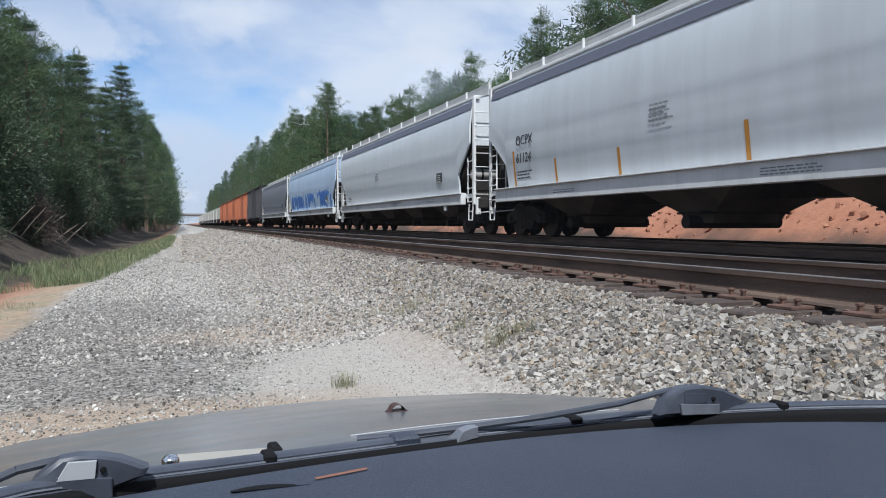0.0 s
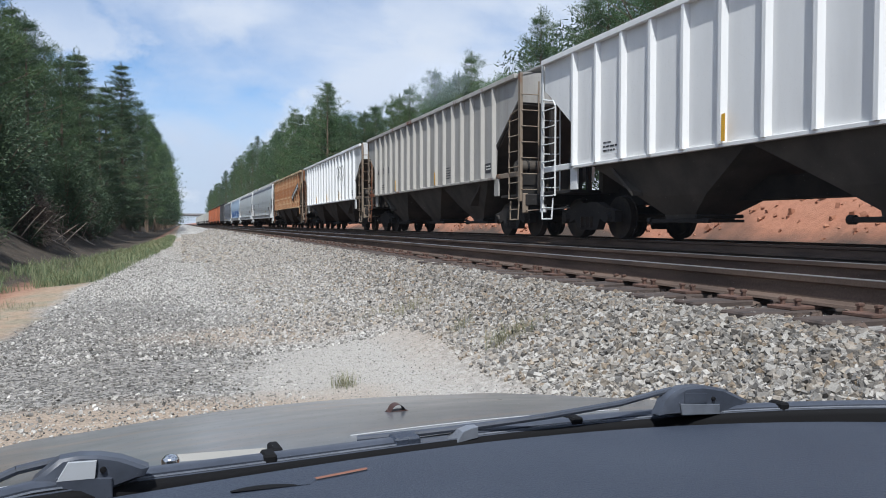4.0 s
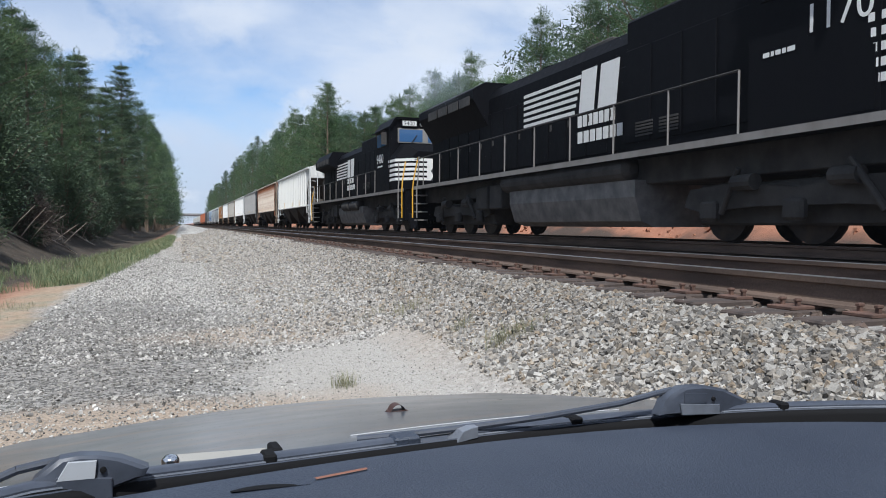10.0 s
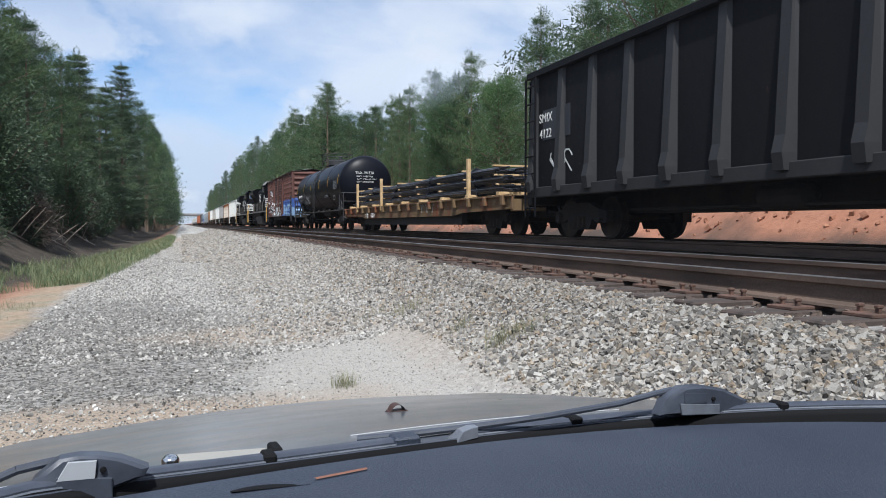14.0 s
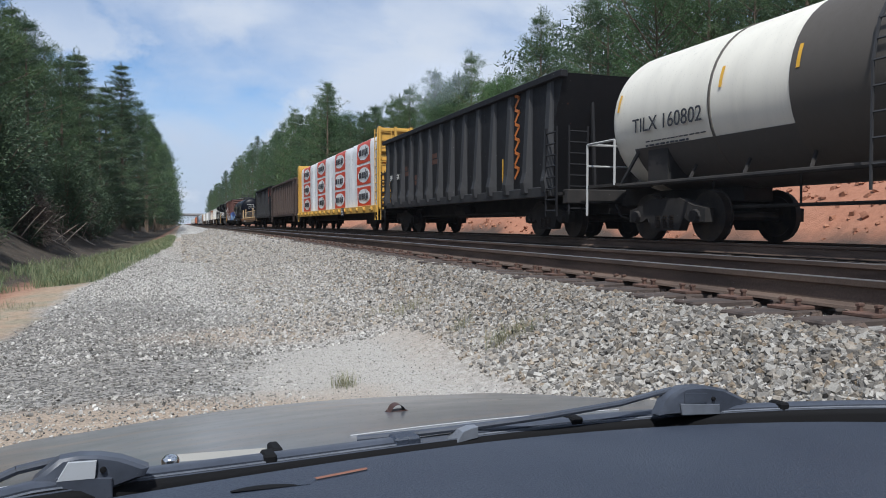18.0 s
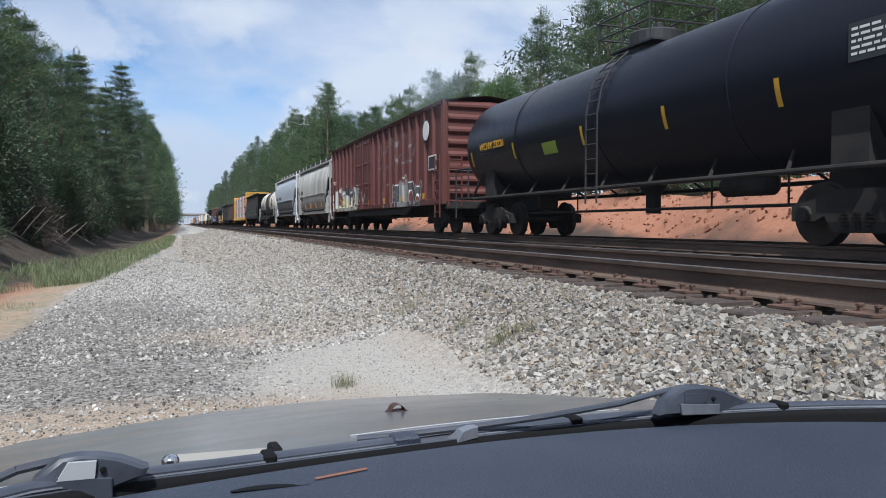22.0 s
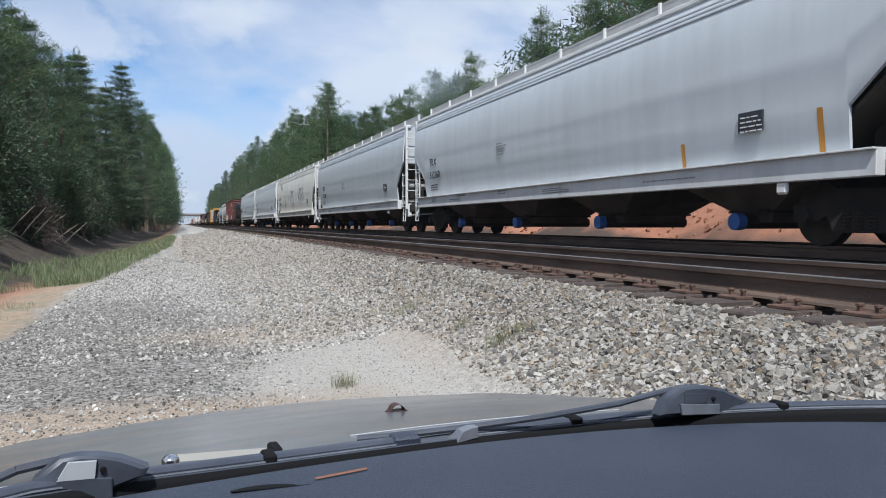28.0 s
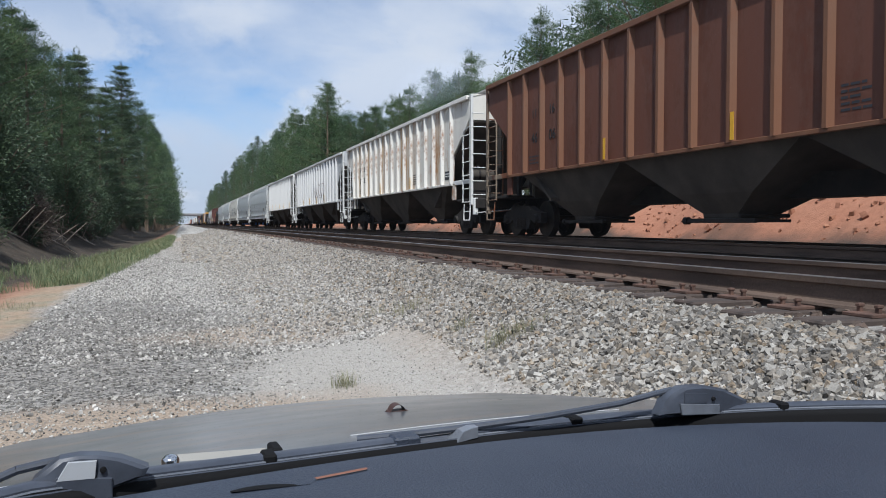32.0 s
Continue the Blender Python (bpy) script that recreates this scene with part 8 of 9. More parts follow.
    for side in (0, 1):
        outline = ([(-0.066, -0.206), (-0.056, -0.190), (-0.039, -0.177), (-0.025, -0.176), (-0.011, -0.1775), (0.005, -0.182), (0.024, -0.1915), (0.020, -0.198), (-0.002, -0.204), (-0.042, -0.206)],
                   [(0.551, -0.212), (0.559, -0.197), (0.569, -0.189), (0.585, -0.184), (0.611, -0.1844), (0.646, -0.1914), (0.681, -0.2074), (0.678, -0.215), (0.651, -0.218), (0.590, -0.214)])[side]
        yy = (0.620, 0.645)[side]
        wp = part("wiper", rounded(outline, yy, yy + 0.018, 0.004), wiper_mat, car, "dark grey wiper with a moulded plastic connector", smooth=30)
        if side:
            panel, foot_, hole = [(0.584, -0.1895), (0.617, -0.1925), (0.617, -0.203), (0.584, -0.203)], [(0.577, -0.201), (0.635, -0.207), (0.635, -0.218), (0.580, -0.2135)], (0.626, -0.200)
        else:
            panel, foot_, hole = [(-0.041, -0.1925), (-0.033, -0.179), (-0.013, -0.180), (-0.0145, -0.1935)], [(-0.041, -0.190), (-0.0025, -0.195), (-0.0025, -0.210), (-0.041, -0.210)], (-0.009, -0.188)
        part("connector_panel", rounded(panel, yy - (0.0012 if side else 0.0028), yy + 0.002, 0.0010), wiper_mat if side else gloss, wp, "" if side else "glossy plate with the sky reflection in its grey")
        part("connector_foot", rounded(foot_, yy - 0.0025, yy + 0.006, 0.0012), pale_wiper if side else wiper_mat, wp)
        part("rivet", Shape().turned([(yy - 0.0028, 0.0), (yy - 0.0025, 0.0022), (yy + 0.002, 0.0026)], "y", 10, (hole[0], 0, hole[1])), rubber, wp)
        arm = [(0.578, 0.66, -0.1885), (0.556, 0.66, -0.1905), (0.511, 0.665, -0.1985), (0.422, 0.68, -0.2075), (0.354, 0.70, -0.2148), (0.291, 0.72, -0.2207), (0.235, 0.75, -0.228)] if side else [(-0.036, 0.645, -0.184), (-0.050, 0.645, -0.1852), (-0.069, 0.645, -0.188), (-0.080, 0.645, -0.192), (-0.20, 0.64, -0.235)]
        part("wiper_arm", Shape().pipe(arm, 0.0036, 8), wiper_mat, wp, smooth=40)
        if not side:
            part("arm_rod", Shape().pipe([(-0.056, 0.632, -0.1965), (-0.080, 0.632, -0.1975), (-0.2, 0.62, -0.22)], 0.0022, 6), chrome, wp, "bright steel rod")
        # blade: a low vaned strip over a rubber lip
        xa, xb = (-0.30, 0.285) if not side else (0.335, 1.12)
        bx = [xa + (xb - xa) * k / 24 for k in range(25)]
        vane = [[(x, seal_y(x) + dy, seal_z(x) + dz) for x in bx] for dy, dz in ((0.008, -0.001), (0.008, 0.0030), (0.012, 0.0056), (0.022, 0.0050), (0.024, -0.004))]
        part("blade", Shape().loft(vane), wiper_mat, wp, "grey vaned blade", smooth=40)
        part("blade_strip", Shape().pipe([(x, seal_y(x) + 0.0065, seal_z(x) + 0.0008) for x in bx], 0.0012, 5), pale_wiper, wp)
        part("blade_lip", Shape().pipe([(x, seal_y(x) + 0.005, seal_z(x) - 0.0012) for x in bx], 0.0014, 5), rubber, wp)
        for x, w in (((0.128, 0.006), (0.270, 0.014)) if not side else ((0.470, 0.007), (0.712, 0.006), (0.95, 0.006))):
            zc = seal_z(x)
            part("clip", Shape().box(x - w, x + w, seal_y(x) + 0.004, seal_y(x) + 0.026, zc - 0.003, zc + 0.0075, 0.002), rubber if w < 0.01 else dash_mat, wp)
        if side:
            part("blade_end", rounded([(0.322, -0.227), (0.348, -0.224), (0.348, -0.2125), (0.340, -0.2130), (0.330, -0.216)], 0.689, 0.712, 0.002), pale_wiper, wp, "pale end cap of the blade")
    # washer nozzle, painted highlight on the bonnet's crease, painted reflection, small marks
    noz = Shape().loft([[(0.412 + 0.028 * k / 6, 1.135 + w * 0.02, -0.310 + 0.013 * math.sin((k / 6) * math.pi) ** 0.6) for k in range(7)] for w in (0, 1)])
    noz.box(0.409, 0.446, 1.132, 1.158, -0.317, -0.308, 0.003)
    part("washer_nozzle", noz, plain("nozzle_brown", (0.06, 0.03, 0.025), 0.6), car, "small brown washer nozzle", smooth=40)
    # thin pale pipe: the light caught by the crease, put in as colour
    part("edge_strip", Shape().pipe([(0.268 + 0.41 * k / 12, 0.885, -hood_drop(0.268 + 0.41 * k / 12, 0.885) + 0.001) for k in range(13)], 0.0008, 6), plain("bright_crease", (0.48, 0.49, 0.51), 0.4), car, "painted highlight along the bonnet crease")
    part("bolt", Shape().turned([(-0.235, 0.008), (-0.2215, 0.008), (-0.2195, 0.0065), (-0.2175, 0.004), (-0.217, 0.0)], "z", 16, (0.046, 0.72, 0.005)), chrome, car, "bright round bolt head", smooth=40)
    part("pale_bar", Shape().loft([[(0.054 + 0.083 * k / 6, 0.735 + w, -0.2206 - 0.0041 * k / 6) for k in range(7)] for w in (-0.012, 0.012)]), pale, car, "pale strip on the cowl")
    part("cowl_clip", Shape().box(0.139, 0.150, 0.722, 0.748, -0.236, -0.219, 0.002), rubber, car)
    part("dash_nick", Shape().loft([[(0.611 - 0.004 * k / 4, 0.533 - 0.021 * k / 4 + w, -0.2125 + 0.0016 * k / 4) for k in range(5)] for w in (0, 0.003)]), rubber, dash, "small dark nick in the vinyl")
    # orange streak: a reflection painted onto the dashboard top
    part("scuff", Shape().loft([[(0.149 + 0.049 * k / 5, 0.588 + 0.015 * k / 5 + w, -0.2078 - 0.0028 * k / 5) for k in range(6)] for w in (0, 0.005)]), orange, dash, "orange reflection painted on the vinyl")
    # windscreen with an added haze film and one greasy smudge
    m, nt2, bsdf = nodes_of("windscreen_glass")
    clear = nt2.nodes.new("ShaderNodeBsdfTransparent")
    # translucent bluish film, added as haze to lift the blacks
    dust = nt2.nodes.new("ShaderNodeBsdfTranslucent")
    dust.inputs[0].default_value = (0.80, 0.88, 1.0, 1)
    mx = nt2.nodes.new("ShaderNodeMixShader")
    film_ = noise_node(nt2, 2.5, 5)
    spot = nt2.nodes.new("ShaderNodeTexCoord")
    far_ = nt2.nodes.new("ShaderNodeVectorMath")
    far_.operation = "DISTANCE"
    far_.inputs[1].default_value = (0.125, 0.290, 0.060)
    nt2.links.new(spot.outputs["Object"], far_.inputs[0])
    blur = nt2.nodes.new("ShaderNodeMapRange")
    blur.interpolation_type = "SMOOTHSTEP"
    blur.inputs[1].default_value, blur.inputs[2].default_value, blur.inputs[3].default_value, blur.inputs[4].default_value = 0.004, 0.019, 0.16, 0.0
    nt2.links.new(math_node(nt2, "ADD", far_.outputs["Value"], math_node(nt2, "MULTIPLY", math_node(nt2, "SUBTRACT", noise_node(nt2, 70, 4), 0.5), 0.014)), blur.inputs[0])
    nt2.links.new(math_node(nt2, "ADD", math_node(nt2, "MULTIPLY", film_, 0.005), blur.outputs[0]), mx.inputs[0])
    nt2.links.new(clear.outputs[0], mx.inputs[1])
    nt2.links.new(dust.outputs[0], mx.inputs[2])
    nt2.links.new(mx.outputs[0], nt2.nodes["Material Output"].inputs[0])
    rows = [[(0.35 + (x - 0.35) * (1 - 0.12 * a), (seal_y(x) - 0.01) * (1 - a) + 0.03 * a + 0.04 * math.sin(a * math.pi), -0.215 + 0.43 * a) for x in [-0.46 + 1.62 * k / 20 for k in range(21)]] for a in [j / 10 for j in range(11)]]
    pane = part("windscreen", Shape().loft(rows), m, car, "clear windscreen with a faint added haze", smooth=60)
    pane.visible_shadow = False
    # the closed cabin round the eye, unseen; its roof is added to shade the dashboard
    part("roof_panel", Shape().box(-0.38, 1.08, -2.0, 0.02, 0.215, 0.245, 0.012), lining, car)
    part("rear_wall", Shape().box(-0.45, 1.15, -2.1, -2.0, -0.75, 0.24, 0.01), lining, car)
    for sgn in (-1, 1):
        x = 0.35 + sgn * 0.85
        part("door_panel", Shape().box(x - 0.03, x + 0.03, -2.0, 0.5, -0.85, -0.25, 0.01), lining, car)
        part("roof_pillar", Shape().pipe([(x, 0.56, -0.25), (x - sgn * 0.06, 0.28, 0.02), (x - sgn * 0.10, 0.02, 0.225)], 0.03, 8), lining, car)
        part("rear_pillar", Shape().pipe([(x, -1.9, -0.25), (x - sgn * 0.1, -1.7, 0.225)], 0.06, 8), lining, car)
        for y in (1.25, -1.45):
            part("car_wheel", Shape().turned([(-0.11, 0.27), (-0.10, 0.315), (0.10, 0.315), (0.11, 0.27), (0.10, 0.1)], "x", 24, (x - sgn * 0.05, y, 0.315 - EYE_Z)), rubber, car, smooth=40)
    part("cabin_floor", Shape().box(-0.45, 1.15, -2.05, 0.75, -0.90, -0.85), lining, car)
    part("seat", Shape().box(-0.27, 0.25, -0.95, -0.35, -0.75, -0.45, 0.05).box(-0.27, 0.25, -1.05, -0.9, -0.7, -0.02, 0.05), dash_mat, car)


build_car()


# ---- trees, shrubs, grass
BARK = grainy("pine_bark", (0.10, 0.07, 0.05), (0.20, 0.15, 0.11), 5, 0.95, 0, 0.6, (1, 1, 0.25), 25)
DEAD = island_material("dead_twigs", (0.07, 0.055, 0.045), (0.20, 0.155, 0.125), 0.95)
GRASS = island_material("grass_blades", (0.075, 0.135, 0.060), (0.16, 0.24, 0.11), 0.7, 0.3, (0.30, 0.31, 0.17))


DRYGRASS = island_material("dry_grass_blades", (0.11, 0.135, 0.055), (0.30, 0.30, 0.17), 0.7, 0.3, (0.42, 0.38, 0.25))


def cards(points, normals, length, width, seed, droop=0.0, spread=0.55):
    """Small pointed leaves at the points, each turned its own way."""
    g = rng(seed)
    n = len(points)
    d = normals + g.normal(0, spread, (n, 3))
    d[:, 2] -= droop
    d /= np.linalg.norm(d, axis=1, keepdims=True) + 1e-9
    side = np.cross(d, g.normal(0, 1, (n, 3)))
    side /= np.linalg.norm(side, axis=1, keepdims=True) + 1e-9
    L = (length * g.uniform(0.6, 1.3, n))[:, None]
    W = (width * g.uniform(0.7, 1.3, n))[:, None]
    v = np.stack([points - side * W, points + side * W, points + d * L], 1)
    return v.reshape(-1, 3), np.arange(n * 3).reshape(n, 3)


def leaf_material(name, dark, mid, light, translucent=0.35):
    """Foliage whose shade goes from bough to bough, and a little from leaf to leaf."""
    m, nt, bsdf = nodes_of(name)
    geo = nt.nodes.new("ShaderNodeNewGeometry")
    own = nt.nodes.new("ShaderNodeObjectInfo")
    f = math_node(nt, "ADD", math_node(nt, "MULTIPLY", noise_node(nt, 0.9, 3), 0.62), math_node(nt, "MULTIPLY", geo.outputs["Random Per Island"], 0.22))
    f = math_node(nt, "ADD", f, math_node(nt, "MULTIPLY", own.outputs["Random"], 0.16))
    r = nt.nodes.new("ShaderNodeValToRGB")
    r.color_ramp.elements[0].color, r.color_ramp.elements[1].color = (*dark, 1), (*light, 1)
    r.color_ramp.elements[0].position, r.color_ramp.elements[1].position = 0.28, 0.74
    e = r.color_ramp.elements.new(0.5)
    e.color = (*mid, 1)
    nt.links.new(f, r.inputs[0])
    nt.links.new(r.outputs[0], bsdf.inputs["Base Color"])
    bsdf.inputs["Roughness"].default_value = 0.6
    tr = nt.nodes.new("ShaderNodeBsdfTranslucent")
    nt.links.new(r.outputs[0], tr.inputs[0])
    mx = nt.nodes.new("ShaderNodeMixShader")
    mx.inputs[0].default_value = translucent
    nt.links.new(bsdf.outputs[0], mx.inputs[1])
    nt.links.new(tr.outputs[0], mx.inputs[2])
    nt.links.new(mx.outputs[0], nt.nodes["Material Output"].inputs[0])
    return m


NEEDLE = leaf_material("pine_needles", (0.022, 0.050, 0.028), (0.056, 0.104, 0.044), (0.135, 0.195, 0.070), 0.20)
DEEP = leaf_material("dark_needles", (0.034, 0.060, 0.036), (0.062, 0.102, 0.052), (0.105, 0.150, 0.070), 0.25)
LEAFY = leaf_material("broad_leaves", (0.032, 0.076, 0.030), (0.068, 0.140, 0.050), (0.125, 0.205, 0.070), 0.25)


def whorls(h, g, first, reach, gap, per, rise, shape):
    """Limbs in rings round a trunk: foot, way out, length, rise."""
    limbs = []
    z = first * h
    while z < 0.97 * h:
        a = (z / h - first) / (1 - first)
        turn = g.uniform(0, 6.283)
        for j in range(per):
            th = turn + (j + g.uniform(-0.35, 0.35)) * math.tau / per
            r = reach * shape(a) * g.uniform(0.45, 1.2)
            limbs.append((np.array([0, 0, z + g.uniform(-0.12, 0.12) * gap]), np.array([math.cos(th), math.sin(th), 0.0]), max(0.18, r), rise + 0.35 * a + g.uniform(-0.15, 0.15)))
        z += gap * g.uniform(0.75, 1.25) * (1.0 - 0.35 * a)
    return limbs


def tree_proto(h, seed, kind, fine=True):
    """A tree in two parts, trunk with limbs and crown; fine for the near ones."""
    g = rng(seed)
    if kind == "pine":
        limbs = whorls(h, g, 0.14, h * 0.27, 1.0, 5, 0.16, lambda a: (1.0 - a) ** 0.66 * (0.7 + 0.3 * min(1, a * 5)) + 0.02)
        per, tuft, length, width, mat, lat, spread, droop = 6, 84, 0.135, 0.0125, NEEDLE, 0.15, (0.17, 0.17, 0.13), -0.35
    elif kind == "cedar":
        limbs = whorls(h, g, 0.08, h * 0.225, 0.60, 6, -0.14, lambda a: (1.0 - a) ** 0.85 + 0.015)
        per, tuft, length, width, mat, lat, spread, droop = 9, 30, 0.17, 0.016, DEEP, 0.22, (0.20, 0.20, 0.05), 0.10
    elif kind == "broad":
        limbs = whorls(h, g, 0.10, h * 0.34, 0.60, 6, 0.35, lambda a: math.sin(min(1, 0.2 + a * 0.9) * 3.0) ** 0.7 + 0.08)
        per, tuft, length, width, mat, lat, spread, droop = 9, 56, 0.085, 0.020, LEAFY, 0.30, (0.24, 0.24, 0.17), 0.1
    else:
        limbs = whorls(h, g, 0.03, h * 0.55, 0.22, 7, 0.55, lambda a: 1.0 - a * 0.6)
        per, tuft, length, width, mat, lat, spread, droop = 6, 44, 0.075, 0.015, (DEAD if kind == "brush" else DEEP), 0.25, (0.20, 0.20, 0.15), 0.1
        if kind == "brush":
            tuft, length, width = 16, 0.34, 0.007
    if not fine:
        tuft, length, width = tuft // 3, length * 1.5, width * 2.0
    tall = kind in ("pine", "cedar", "broad")
    t = Shape()
    r0 = h * 0.011 + 0.03
    prev = (0, 0, -0.4)
    steps = 7 if tall else 2
    for k in range(1, steps + 1):
        a = k / steps
        nxt = (0, 0, h * 0.99 * a)
        t.tube(prev, nxt, r0 * (1 - 0.93 * (k - 1) / steps), 7, r0 * (1 - 0.93 * a))
        prev = nxt

    def along(limb, a):
        p0, d, r, up = limb
        return p0 + d * r * a + np.array([0, 0, r * (up * a + 0.16 * a * a)])
    for limb in limbs[:: 1 if fine else 3]:
        t.tube(limb[0], along(limb, 0.5), 0.010 + limb[2] * 0.008, 4, 0.008 + limb[2] * 0.005)
        t.tube(along(limb, 0.5), along(limb, 1.0), 0.008 + limb[2] * 0.005, 4, 0.004)
    pts, nor = [], []
    for limb in limbs:
        p0, d, r, up = limb
        side = np.array([-d[1], d[0], 0])
        few = max(2, round(per * min(1.0, 0.25 + r / (0.14 * h))))
        for k in range(few):
            a = 0.22 + 0.80 * (k + g.uniform(0, 1)) / few
            c = along(limb, a) + side * g.normal(0, lat * r * max(0.15, 1.15 - a)) + np.array([0, 0, g.normal(0, 0.04)])
            q = c + g.normal(0, 1, (tuft, 3)) * np.array(spread) * min(1.0, 0.4 + r)
            out = (q - c) / spread[0] * 0.8 + d * 0.9 + np.array([0, 0, 0.2 if kind != "cedar" else 0.0])
            pts.append(q)
            nor.append(out / (np.linalg.norm(out, axis=1, keepdims=True) + 1e-6))
    if tall:                                    # the leading shoot
        q = np.array([0, 0, 0.97 * h]) + g.normal(0, 1, (tuft, 3)) * np.array([0.05, 0.05, 0.18])
        pts.append(q)
        nor.append(np.tile(np.array([[0, 0, 1.0]]), (tuft, 1)))
    v, f = cards(np.concatenate(pts), np.concatenate(nor), length, width, seed + 99, droop, 0.42)
    name = {"pine": "pine_tree", "cedar": "cedar_tree", "broad": "broadleaf_tree", "brush": "dead_shrub", "shrub": "green_shrub"}[kind]
    label = {"pine": "tall green pine tree at the wood's edge", "cedar": "dark green conifer with layered drooping limbs", "broad": "leafy green broadleaf tree at the wood's edge",
             "brush": "dry brown brush on the earth bank", "shrub": "low green shrub on the earth bank"}[kind]
    ob = tagged(new(name), label, "tree" if kind in ("pine", "cedar", "broad") else "shrub", "wood beside the track" if kind in ("pine", "cedar", "broad") else "shrubs on the bank")
    part("trunk" if kind in ("pine", "cedar", "broad") else "stem", t, BARK, ob)
    cr = new("crown", mesh_from("crown", v, f, mat))
    cr.parent = ob
    return ob


PROTO = {}
for kind, sizes in (("pine", (9, 11, 13, 16)), ("cedar", (10, 13)), ("broad", (8, 11)), ("brush", (1.6, 1.2)), ("shrub", (1.4, 2.2))):
    PROTO[kind, True] = [(h, tree_proto(h, 31 + 7 * i + len(kind), kind)) for i, h in enumerate(sizes)]
for kind, sizes in (("pine", (13, 18, 20)), ("cedar", (14, 18, 21)), ("broad", (12, 14))):
    PROTO[kind, False] = [(h, tree_proto(h, 131 + 7 * i + len(kind), kind, False)) for i, h in enumerate(sizes)]
USED = set()


def plant(kind, x, y, h, g):
    """A tree of about the height h with its foot in the ground."""
    size, ob = min(PROTO[kind, y < 92 or kind in ("brush", "shrub")], key=lambda q: abs(q[0] - h) + g.uniform(0, 2.0))
    k = h / size
    m = pose(x, y, height(x, y) - 0.05, 0, 0, g.uniform(0, 360)) 
    if ob.name in USED:
        ob = copy_thing(ob, m)
    else:
        USED.add(ob.name)
        ob.matrix_basis = m
    ob.scale = (k * g.uniform(0.9, 1.1), k * g.uniform(0.9, 1.1), k)
    return ob


def build_woods():
    g = rng(77)
    # left bank: near to far
    for y, x, h, kind in ((13.0, -9.0, 7.5, "pine"), (15.5, -7.6, 6.8, "pine"), (18.0, -10.0, 9.0, "pine"), (20.5, -7.2, 7.2, "pine"), (23.5, -8.6, 9.0, "pine"), (26.0, -6.8, 7.8, "pine"),
                          (28.5, -8.0, 10.0, "pine"), (32, -6.8, 9.0, "pine"), (35, -8.0, 9.5, "pine"), (38.5, -6.6, 8.5, "pine"), (42.0, -7.8, 9.2, "cedar"), (46, -6.2, 8.8, "pine"), (50, -7.6, 9.4, "pine"), (54, -6.2, 10.9, "cedar"), (60, -7.2, 11.6, "cedar"),
                          (58, -5.4, 9.4, "pine"), (65, -5.6, 11.2, "cedar"), (72, -4.9, 15.0, "cedar"), (77, -5.2, 12.0, "pine"), (84, -5.4, 13.0, "cedar")):
        plant(kind, x, y, h, g)
    y = 90.0
    while y < 520:
        plant("cedar" if g.random() < 0.5 else "pine", -4.1 + g.uniform(-0.5, 0.5), y, g.uniform(0.92, 1.08) * min(22.0, 13.5 + (y - 82) * 0.06), g)
        y += g.uniform(6, 9) * (1 if y < 200 else 1.8)
    y = 10.0
    while y < 200:
        plant("pine" if g.random() < 0.93 else "broad", -13 + g.uniform(-2.5, 2.0), y, g.uniform(8.0, 10.5) if y < 40 else g.uniform(10, 13), g)
        y += g.uniform(3.5, 5.5) * (1 if y < 80 else 2)
    # right of the train: near to far
    y = 2.0
    while y < 34:
        plant("pine" if g.random() < 0.9 else "broad", g.uniform(18.5, 21.0), y, g.uniform(9, 12.0), g)
        plant("pine", g.uniform(23.5, 28.0), y + 1.5, g.uniform(13, 17.0), g)
        if g.random() < 0.7:
            plant("shrub", g.uniform(17.0, 18.5), y + g.uniform(0, 2), g.uniform(1.4, 2.6), g)
        y += g.uniform(2.2, 3.2)
    plant("pine", 19.0, 37.5, 10.6, g)
    y = 42.0
    while y < 95:
        plant("pine" if g.random() < 0.8 else "broad", g.uniform(18.0, 21.0), y, g.uniform(7.2, 8.8) + 0.055 * (y - 42) + (1.0 if 58 < y else 0.0), g)
        plant("pine", g.uniform(22.0, 25.0), y + 1.6, g.uniform(8.6, 10.0) + 0.04 * (y - 42), g)
        y += g.uniform(2.6, 3.6)
    plant("pine", 18.6, 47.0, 10.6, g)
    plant("pine", 18.8, 50.0, 9.8, g)
    plant("pine", 18.4, 54.0, 10.8, g)
    y = 98.0
    while y < 180:
        plant("cedar" if g.random() < 0.4 else "pine", g.uniform(17.5, 19.5), y, g.uniform(15.5, 18.5), g)
        plant("broad", g.uniform(19.5, 22.0), y + 2, g.uniform(12, 14.5), g)
        y += g.uniform(4.2, 5.6)
    while y < 560:
        plant("cedar" if g.random() < 0.4 else "pine", g.uniform(17.0, 20.0), y, g.uniform(18.0, 21.5), g)
        y += g.uniform(7, 9) * (1 if y < 300 else 1.7)
    # bank growth
    for k in range(22):
        y = 14 + 46 * g.random() ** 1.3
        plant("brush" if g.random() < 0.8 else "shrub", g.uniform(-6.6, -4.5), y, g.uniform(0.9, 1.9), g)
    for k in range(26):
        y = 24 + 110 * g.random() ** 1.2
        plant("shrub", g.uniform(-6.4, -4.4), y, g.uniform(1.6, 3.4), g)
    for k in range(16):
        plant("brush" if k % 2 else "shrub", g.uniform(-5.7, -4.3), g.uniform(16.5, 30), g.uniform(0.5, 1.1), g)
    for k in range(14):
        plant("shrub", g.uniform(-8.2, -5.9), g.uniform(15, 30), g.uniform(1.5, 2.8), g)


build_woods()


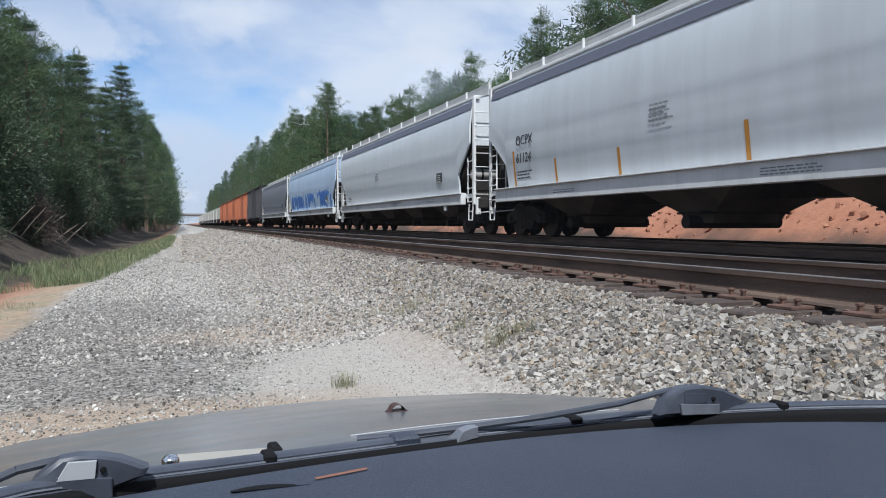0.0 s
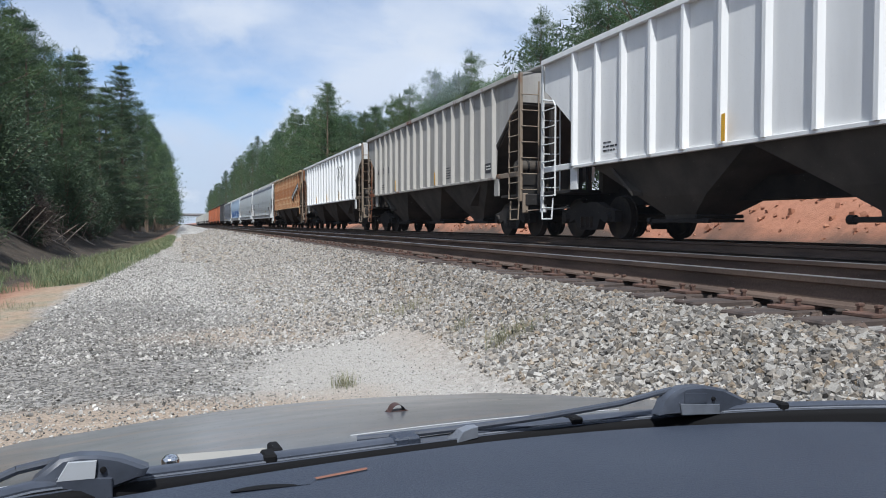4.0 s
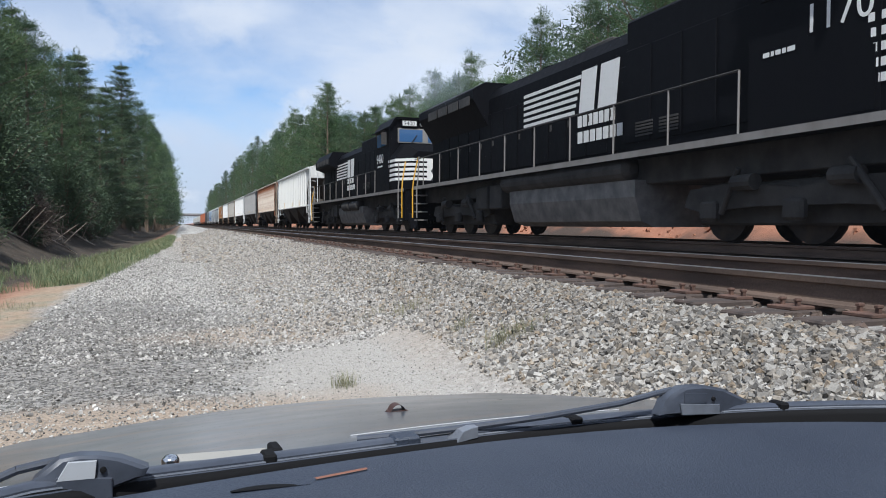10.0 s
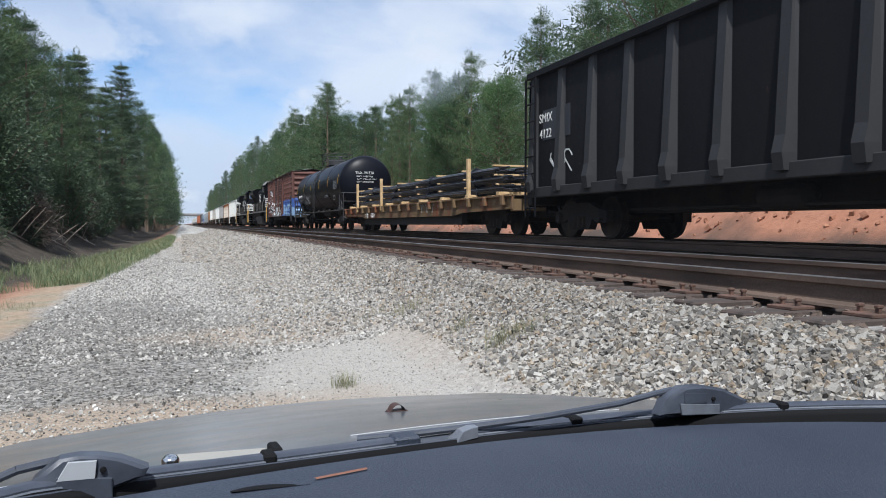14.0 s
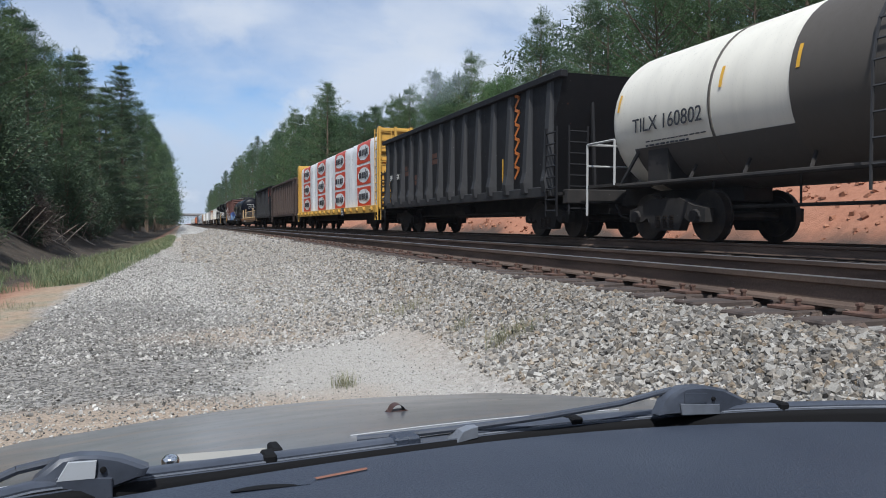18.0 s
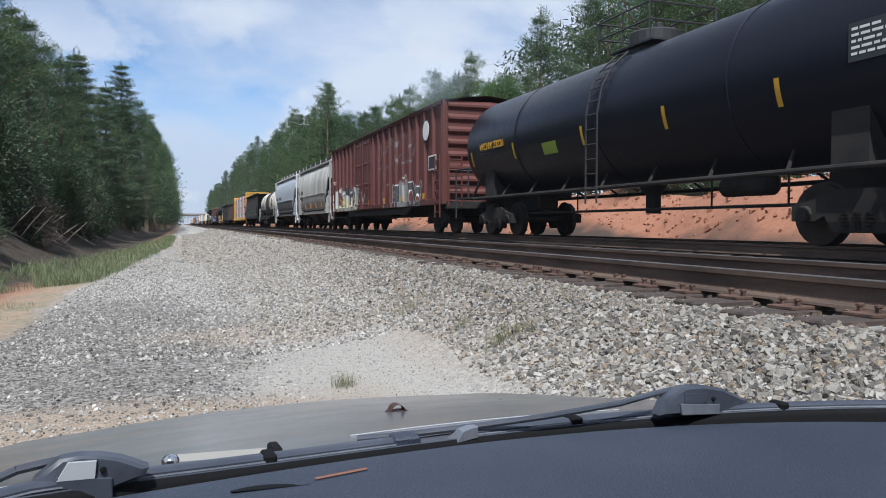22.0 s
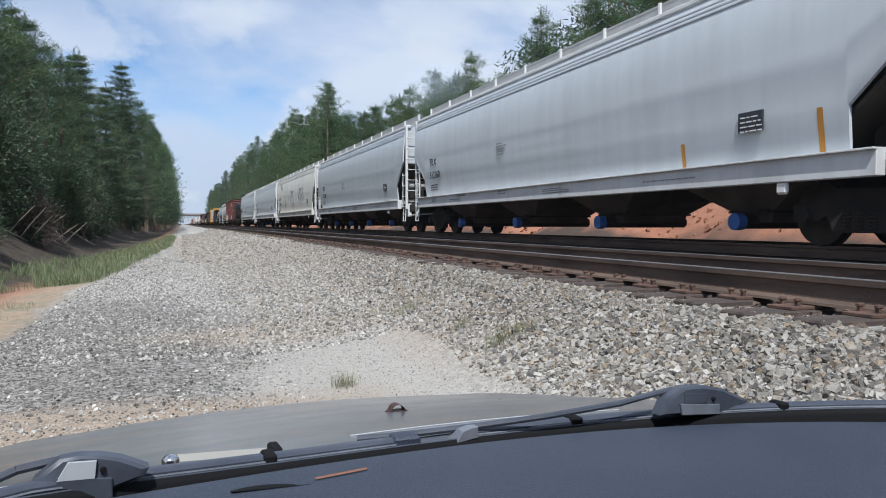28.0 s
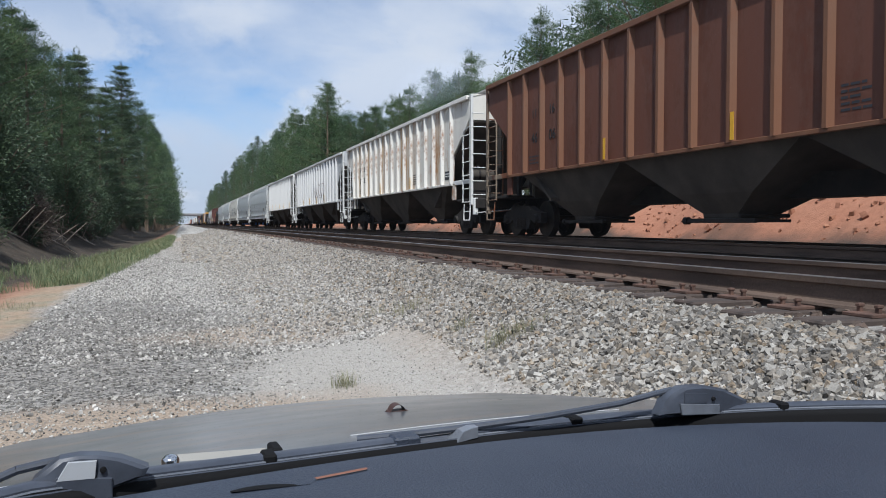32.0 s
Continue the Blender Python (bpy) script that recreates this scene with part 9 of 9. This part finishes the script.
def far_wood(name, x0, x1, y0, y1, count, tall, seed, label):
    """A distant wood as one mass of leaves with an uneven top."""
    g = rng(seed)
    n = count
    x, y = g.uniform(x0, x1, n), g.uniform(y0, y1, n)
    crest = np.array([tall * (0.75 + 0.35 * noise.noise((float(a) * 0.05, float(b) * 0.03, seed * 1.0))) for a, b in zip(x, y)])
    base = np.array([height(float(a), float(b)) for a, b in zip(x, y)])
    z = base + crest * g.random(n) ** 0.6
    v, f = cards(np.stack([x, y, z], -1), g.normal(0, 1, (n, 3)), 0.5, 0.07, seed + 1)
    return tagged(new(name, mesh_from(name, v, f, DEEP)), label, "trees", kind="stuff")


far_wood("far_wood", -32, -9, 45, 330, 110000, 11.0, 5, "dense dark wood on the far bank side")
far_wood("far_wood", 23, 40, 30, 420, 130000, 9.0, 6, "dense green wood behind the train")
far_wood("far_wood", 26, 42, -12, 60, 90000, 17.0, 7, "dark wood that closes the view behind the clay bank")
far_wood("far_wood", -40, 60, 900, 1100, 9000, 16.0, 8, "distant wood that closes the cutting")


def blades(name, x, y, lengths, seed, label, kind="stuff", category="grass", lean=0.35, material=None, thick=1.0):
    g = rng(seed)
    n = len(x)
    z = np.array([height(float(a), float(b)) for a, b in zip(x, y)])
    p = np.stack([x, y, z - 0.01], -1)
    th = g.uniform(0, 6.283, n)
    d = np.stack([np.cos(th), np.sin(th), np.zeros(n)], -1) * g.uniform(0.1, lean, n)[:, None]
    s = np.stack([-np.sin(th), np.cos(th), np.zeros(n)], -1) * (thick * (0.0018 + 0.005 * lengths / 0.3))[:, None]
    L = lengths[:, None]
    up = np.array([[0, 0, 1.0]])
    v = np.stack([p - s, p + s, p + (d * 0.5 + up * 0.6) * L + s * 0.8, p + (d * 0.5 + up * 0.6) * L - s * 0.8, p + (d * 1.3 + up) * L], 1).reshape(-1, 3)
    f = []
    for i in range(n):
        f += [(5 * i, 5 * i + 1, 5 * i + 2, 5 * i + 3), (5 * i + 3, 5 * i + 2, 5 * i + 4)]
    me = bpy.data.meshes.new(name)
    me.from_pydata(v.tolist(), [], f)
    me.materials.append(material or GRASS)
    return tagged(new(name, me), label, category, kind=kind)


g = rng(21)
n = 60000
yy = 13.5 + 62 * g.random(n) ** 1.7
yy = yy + g.normal(0, 0.9, n)
edge = -1.75 + 0.043 * np.clip(yy - 15.0, 0.0, 27.0)
wide = np.clip(2.5 - 0.035 * (yy - 15.0), 0.7, 2.5)
xx = edge + 0.08 * g.normal(0, 1, n) - np.where(yy < 17.0, 0.65 * (17.0 - yy), 0.0) - wide * g.random(n) ** 1.1
thin = np.array([noise.noise((float(a) * 1.1, float(b) * 0.35, 4.0)) for a, b in zip(xx, yy)]) + g.normal(0, 0.12, n) > -0.16
xx, yy = xx[thin], yy[thin]
n = len(xx)
blades("verge_grass", xx, yy, g.uniform(0.08, 0.22, n) * (0.75 + 0.7 * g.random(n) ** 2), 22, "green grass strip at the foot of the bank", lean=0.9)
for x, y, r, n, tall in ((1.10, 5.28, 0.045, 150, 0.135), (2.33, 5.28, 0.07, 150, 0.17), (2.50, 5.18, 0.06, 110, 0.15), (2.30, 6.05, 0.05, 70, 0.17), (2.22, 7.6, 0.07, 60, 0.20), (2.38, 7.5, 0.09, 60, 0.16), (2.0, 8.1, 0.10, 60, 0.14), (1.75, 10.3, 0.12, 40, 0.11),
                         (-2.35, 10.6, 0.14, 120, 0.14), (-2.15, 11.9, 0.16, 120, 0.13), (-2.6, 12.4, 0.2, 160, 0.16), (-2.45, 9.6, 0.10, 80, 0.12)):
    g = rng(int(abs(x) * 100))
    blades("grass_tuft", x + g.normal(0, r, n), y + g.normal(0, r, n), g.uniform(0.4, 1.0, n) * tall, int(y * 10), "small tuft of grass growing in the gravel", kind="", category="grass", lean=0.85, material=DRYGRASS, thick=0.42)


def fallen_branch(a, b, r, seed):
    """A bare dead branch lying on the bank."""
    g = rng(seed)
    ob = tagged(new("fallen_branch"), "bare pale dead branch lying on the earth bank", "branch", "dead wood on the bank")
    a, b = Vector((*a, height(*a) + 0.10)), Vector((*b, height(*b) + 0.06))
    pts = []
    for k in range(8):
        p = a.lerp(b, k / 7) + Vector((g.uniform(-0.05, 0.05), g.uniform(-0.05, 0.05), 0))
        p.z = max(height(p.x, p.y) + 0.03, p.z)
        pts.append(p)
    s = Shape()
    for k in range(7):
        s.tube(pts[k], pts[k + 1], r * (1 - k / 9), 7, r * (1 - (k + 1) / 9))
    part("stem", s, DEADWOOD, ob)
    for k in range(2, 7):
        d = Vector((g.uniform(-0.5, 0.9), g.uniform(-0.6, 0.6), g.uniform(0.4, 1.0)))
        part("twig", Shape().tube(pts[k], pts[k] + d * 0.5, r * 0.35, 5, r * 0.2).tube(pts[k] + d * 0.5, pts[k] + d * 0.9 + Vector((0.1, 0.2, 0.1)), r * 0.2, 5, 0.006), DEADWOOD, ob)


DEADWOOD = grainy("dead_wood", (0.26, 0.21, 0.17), (0.42, 0.36, 0.30), 5, 0.9, 0, 0.4, (1, 1, 0.3))
for a, b, r, k in (((-6.7, 45.6), (-4.9, 49.6), 0.10, 1), ((-5.3, 29.5), (-3.6, 30.0), 0.07, 2), ((-5.6, 38.1), (-3.9, 38.7), 0.08, 3), ((-6.1, 33.0), (-4.7, 36.5), 0.07, 4), ((-5.6, 24.0), (-4.4, 27.0), 0.06, 5)):
    fallen_branch(a, b, r, k)
motions()
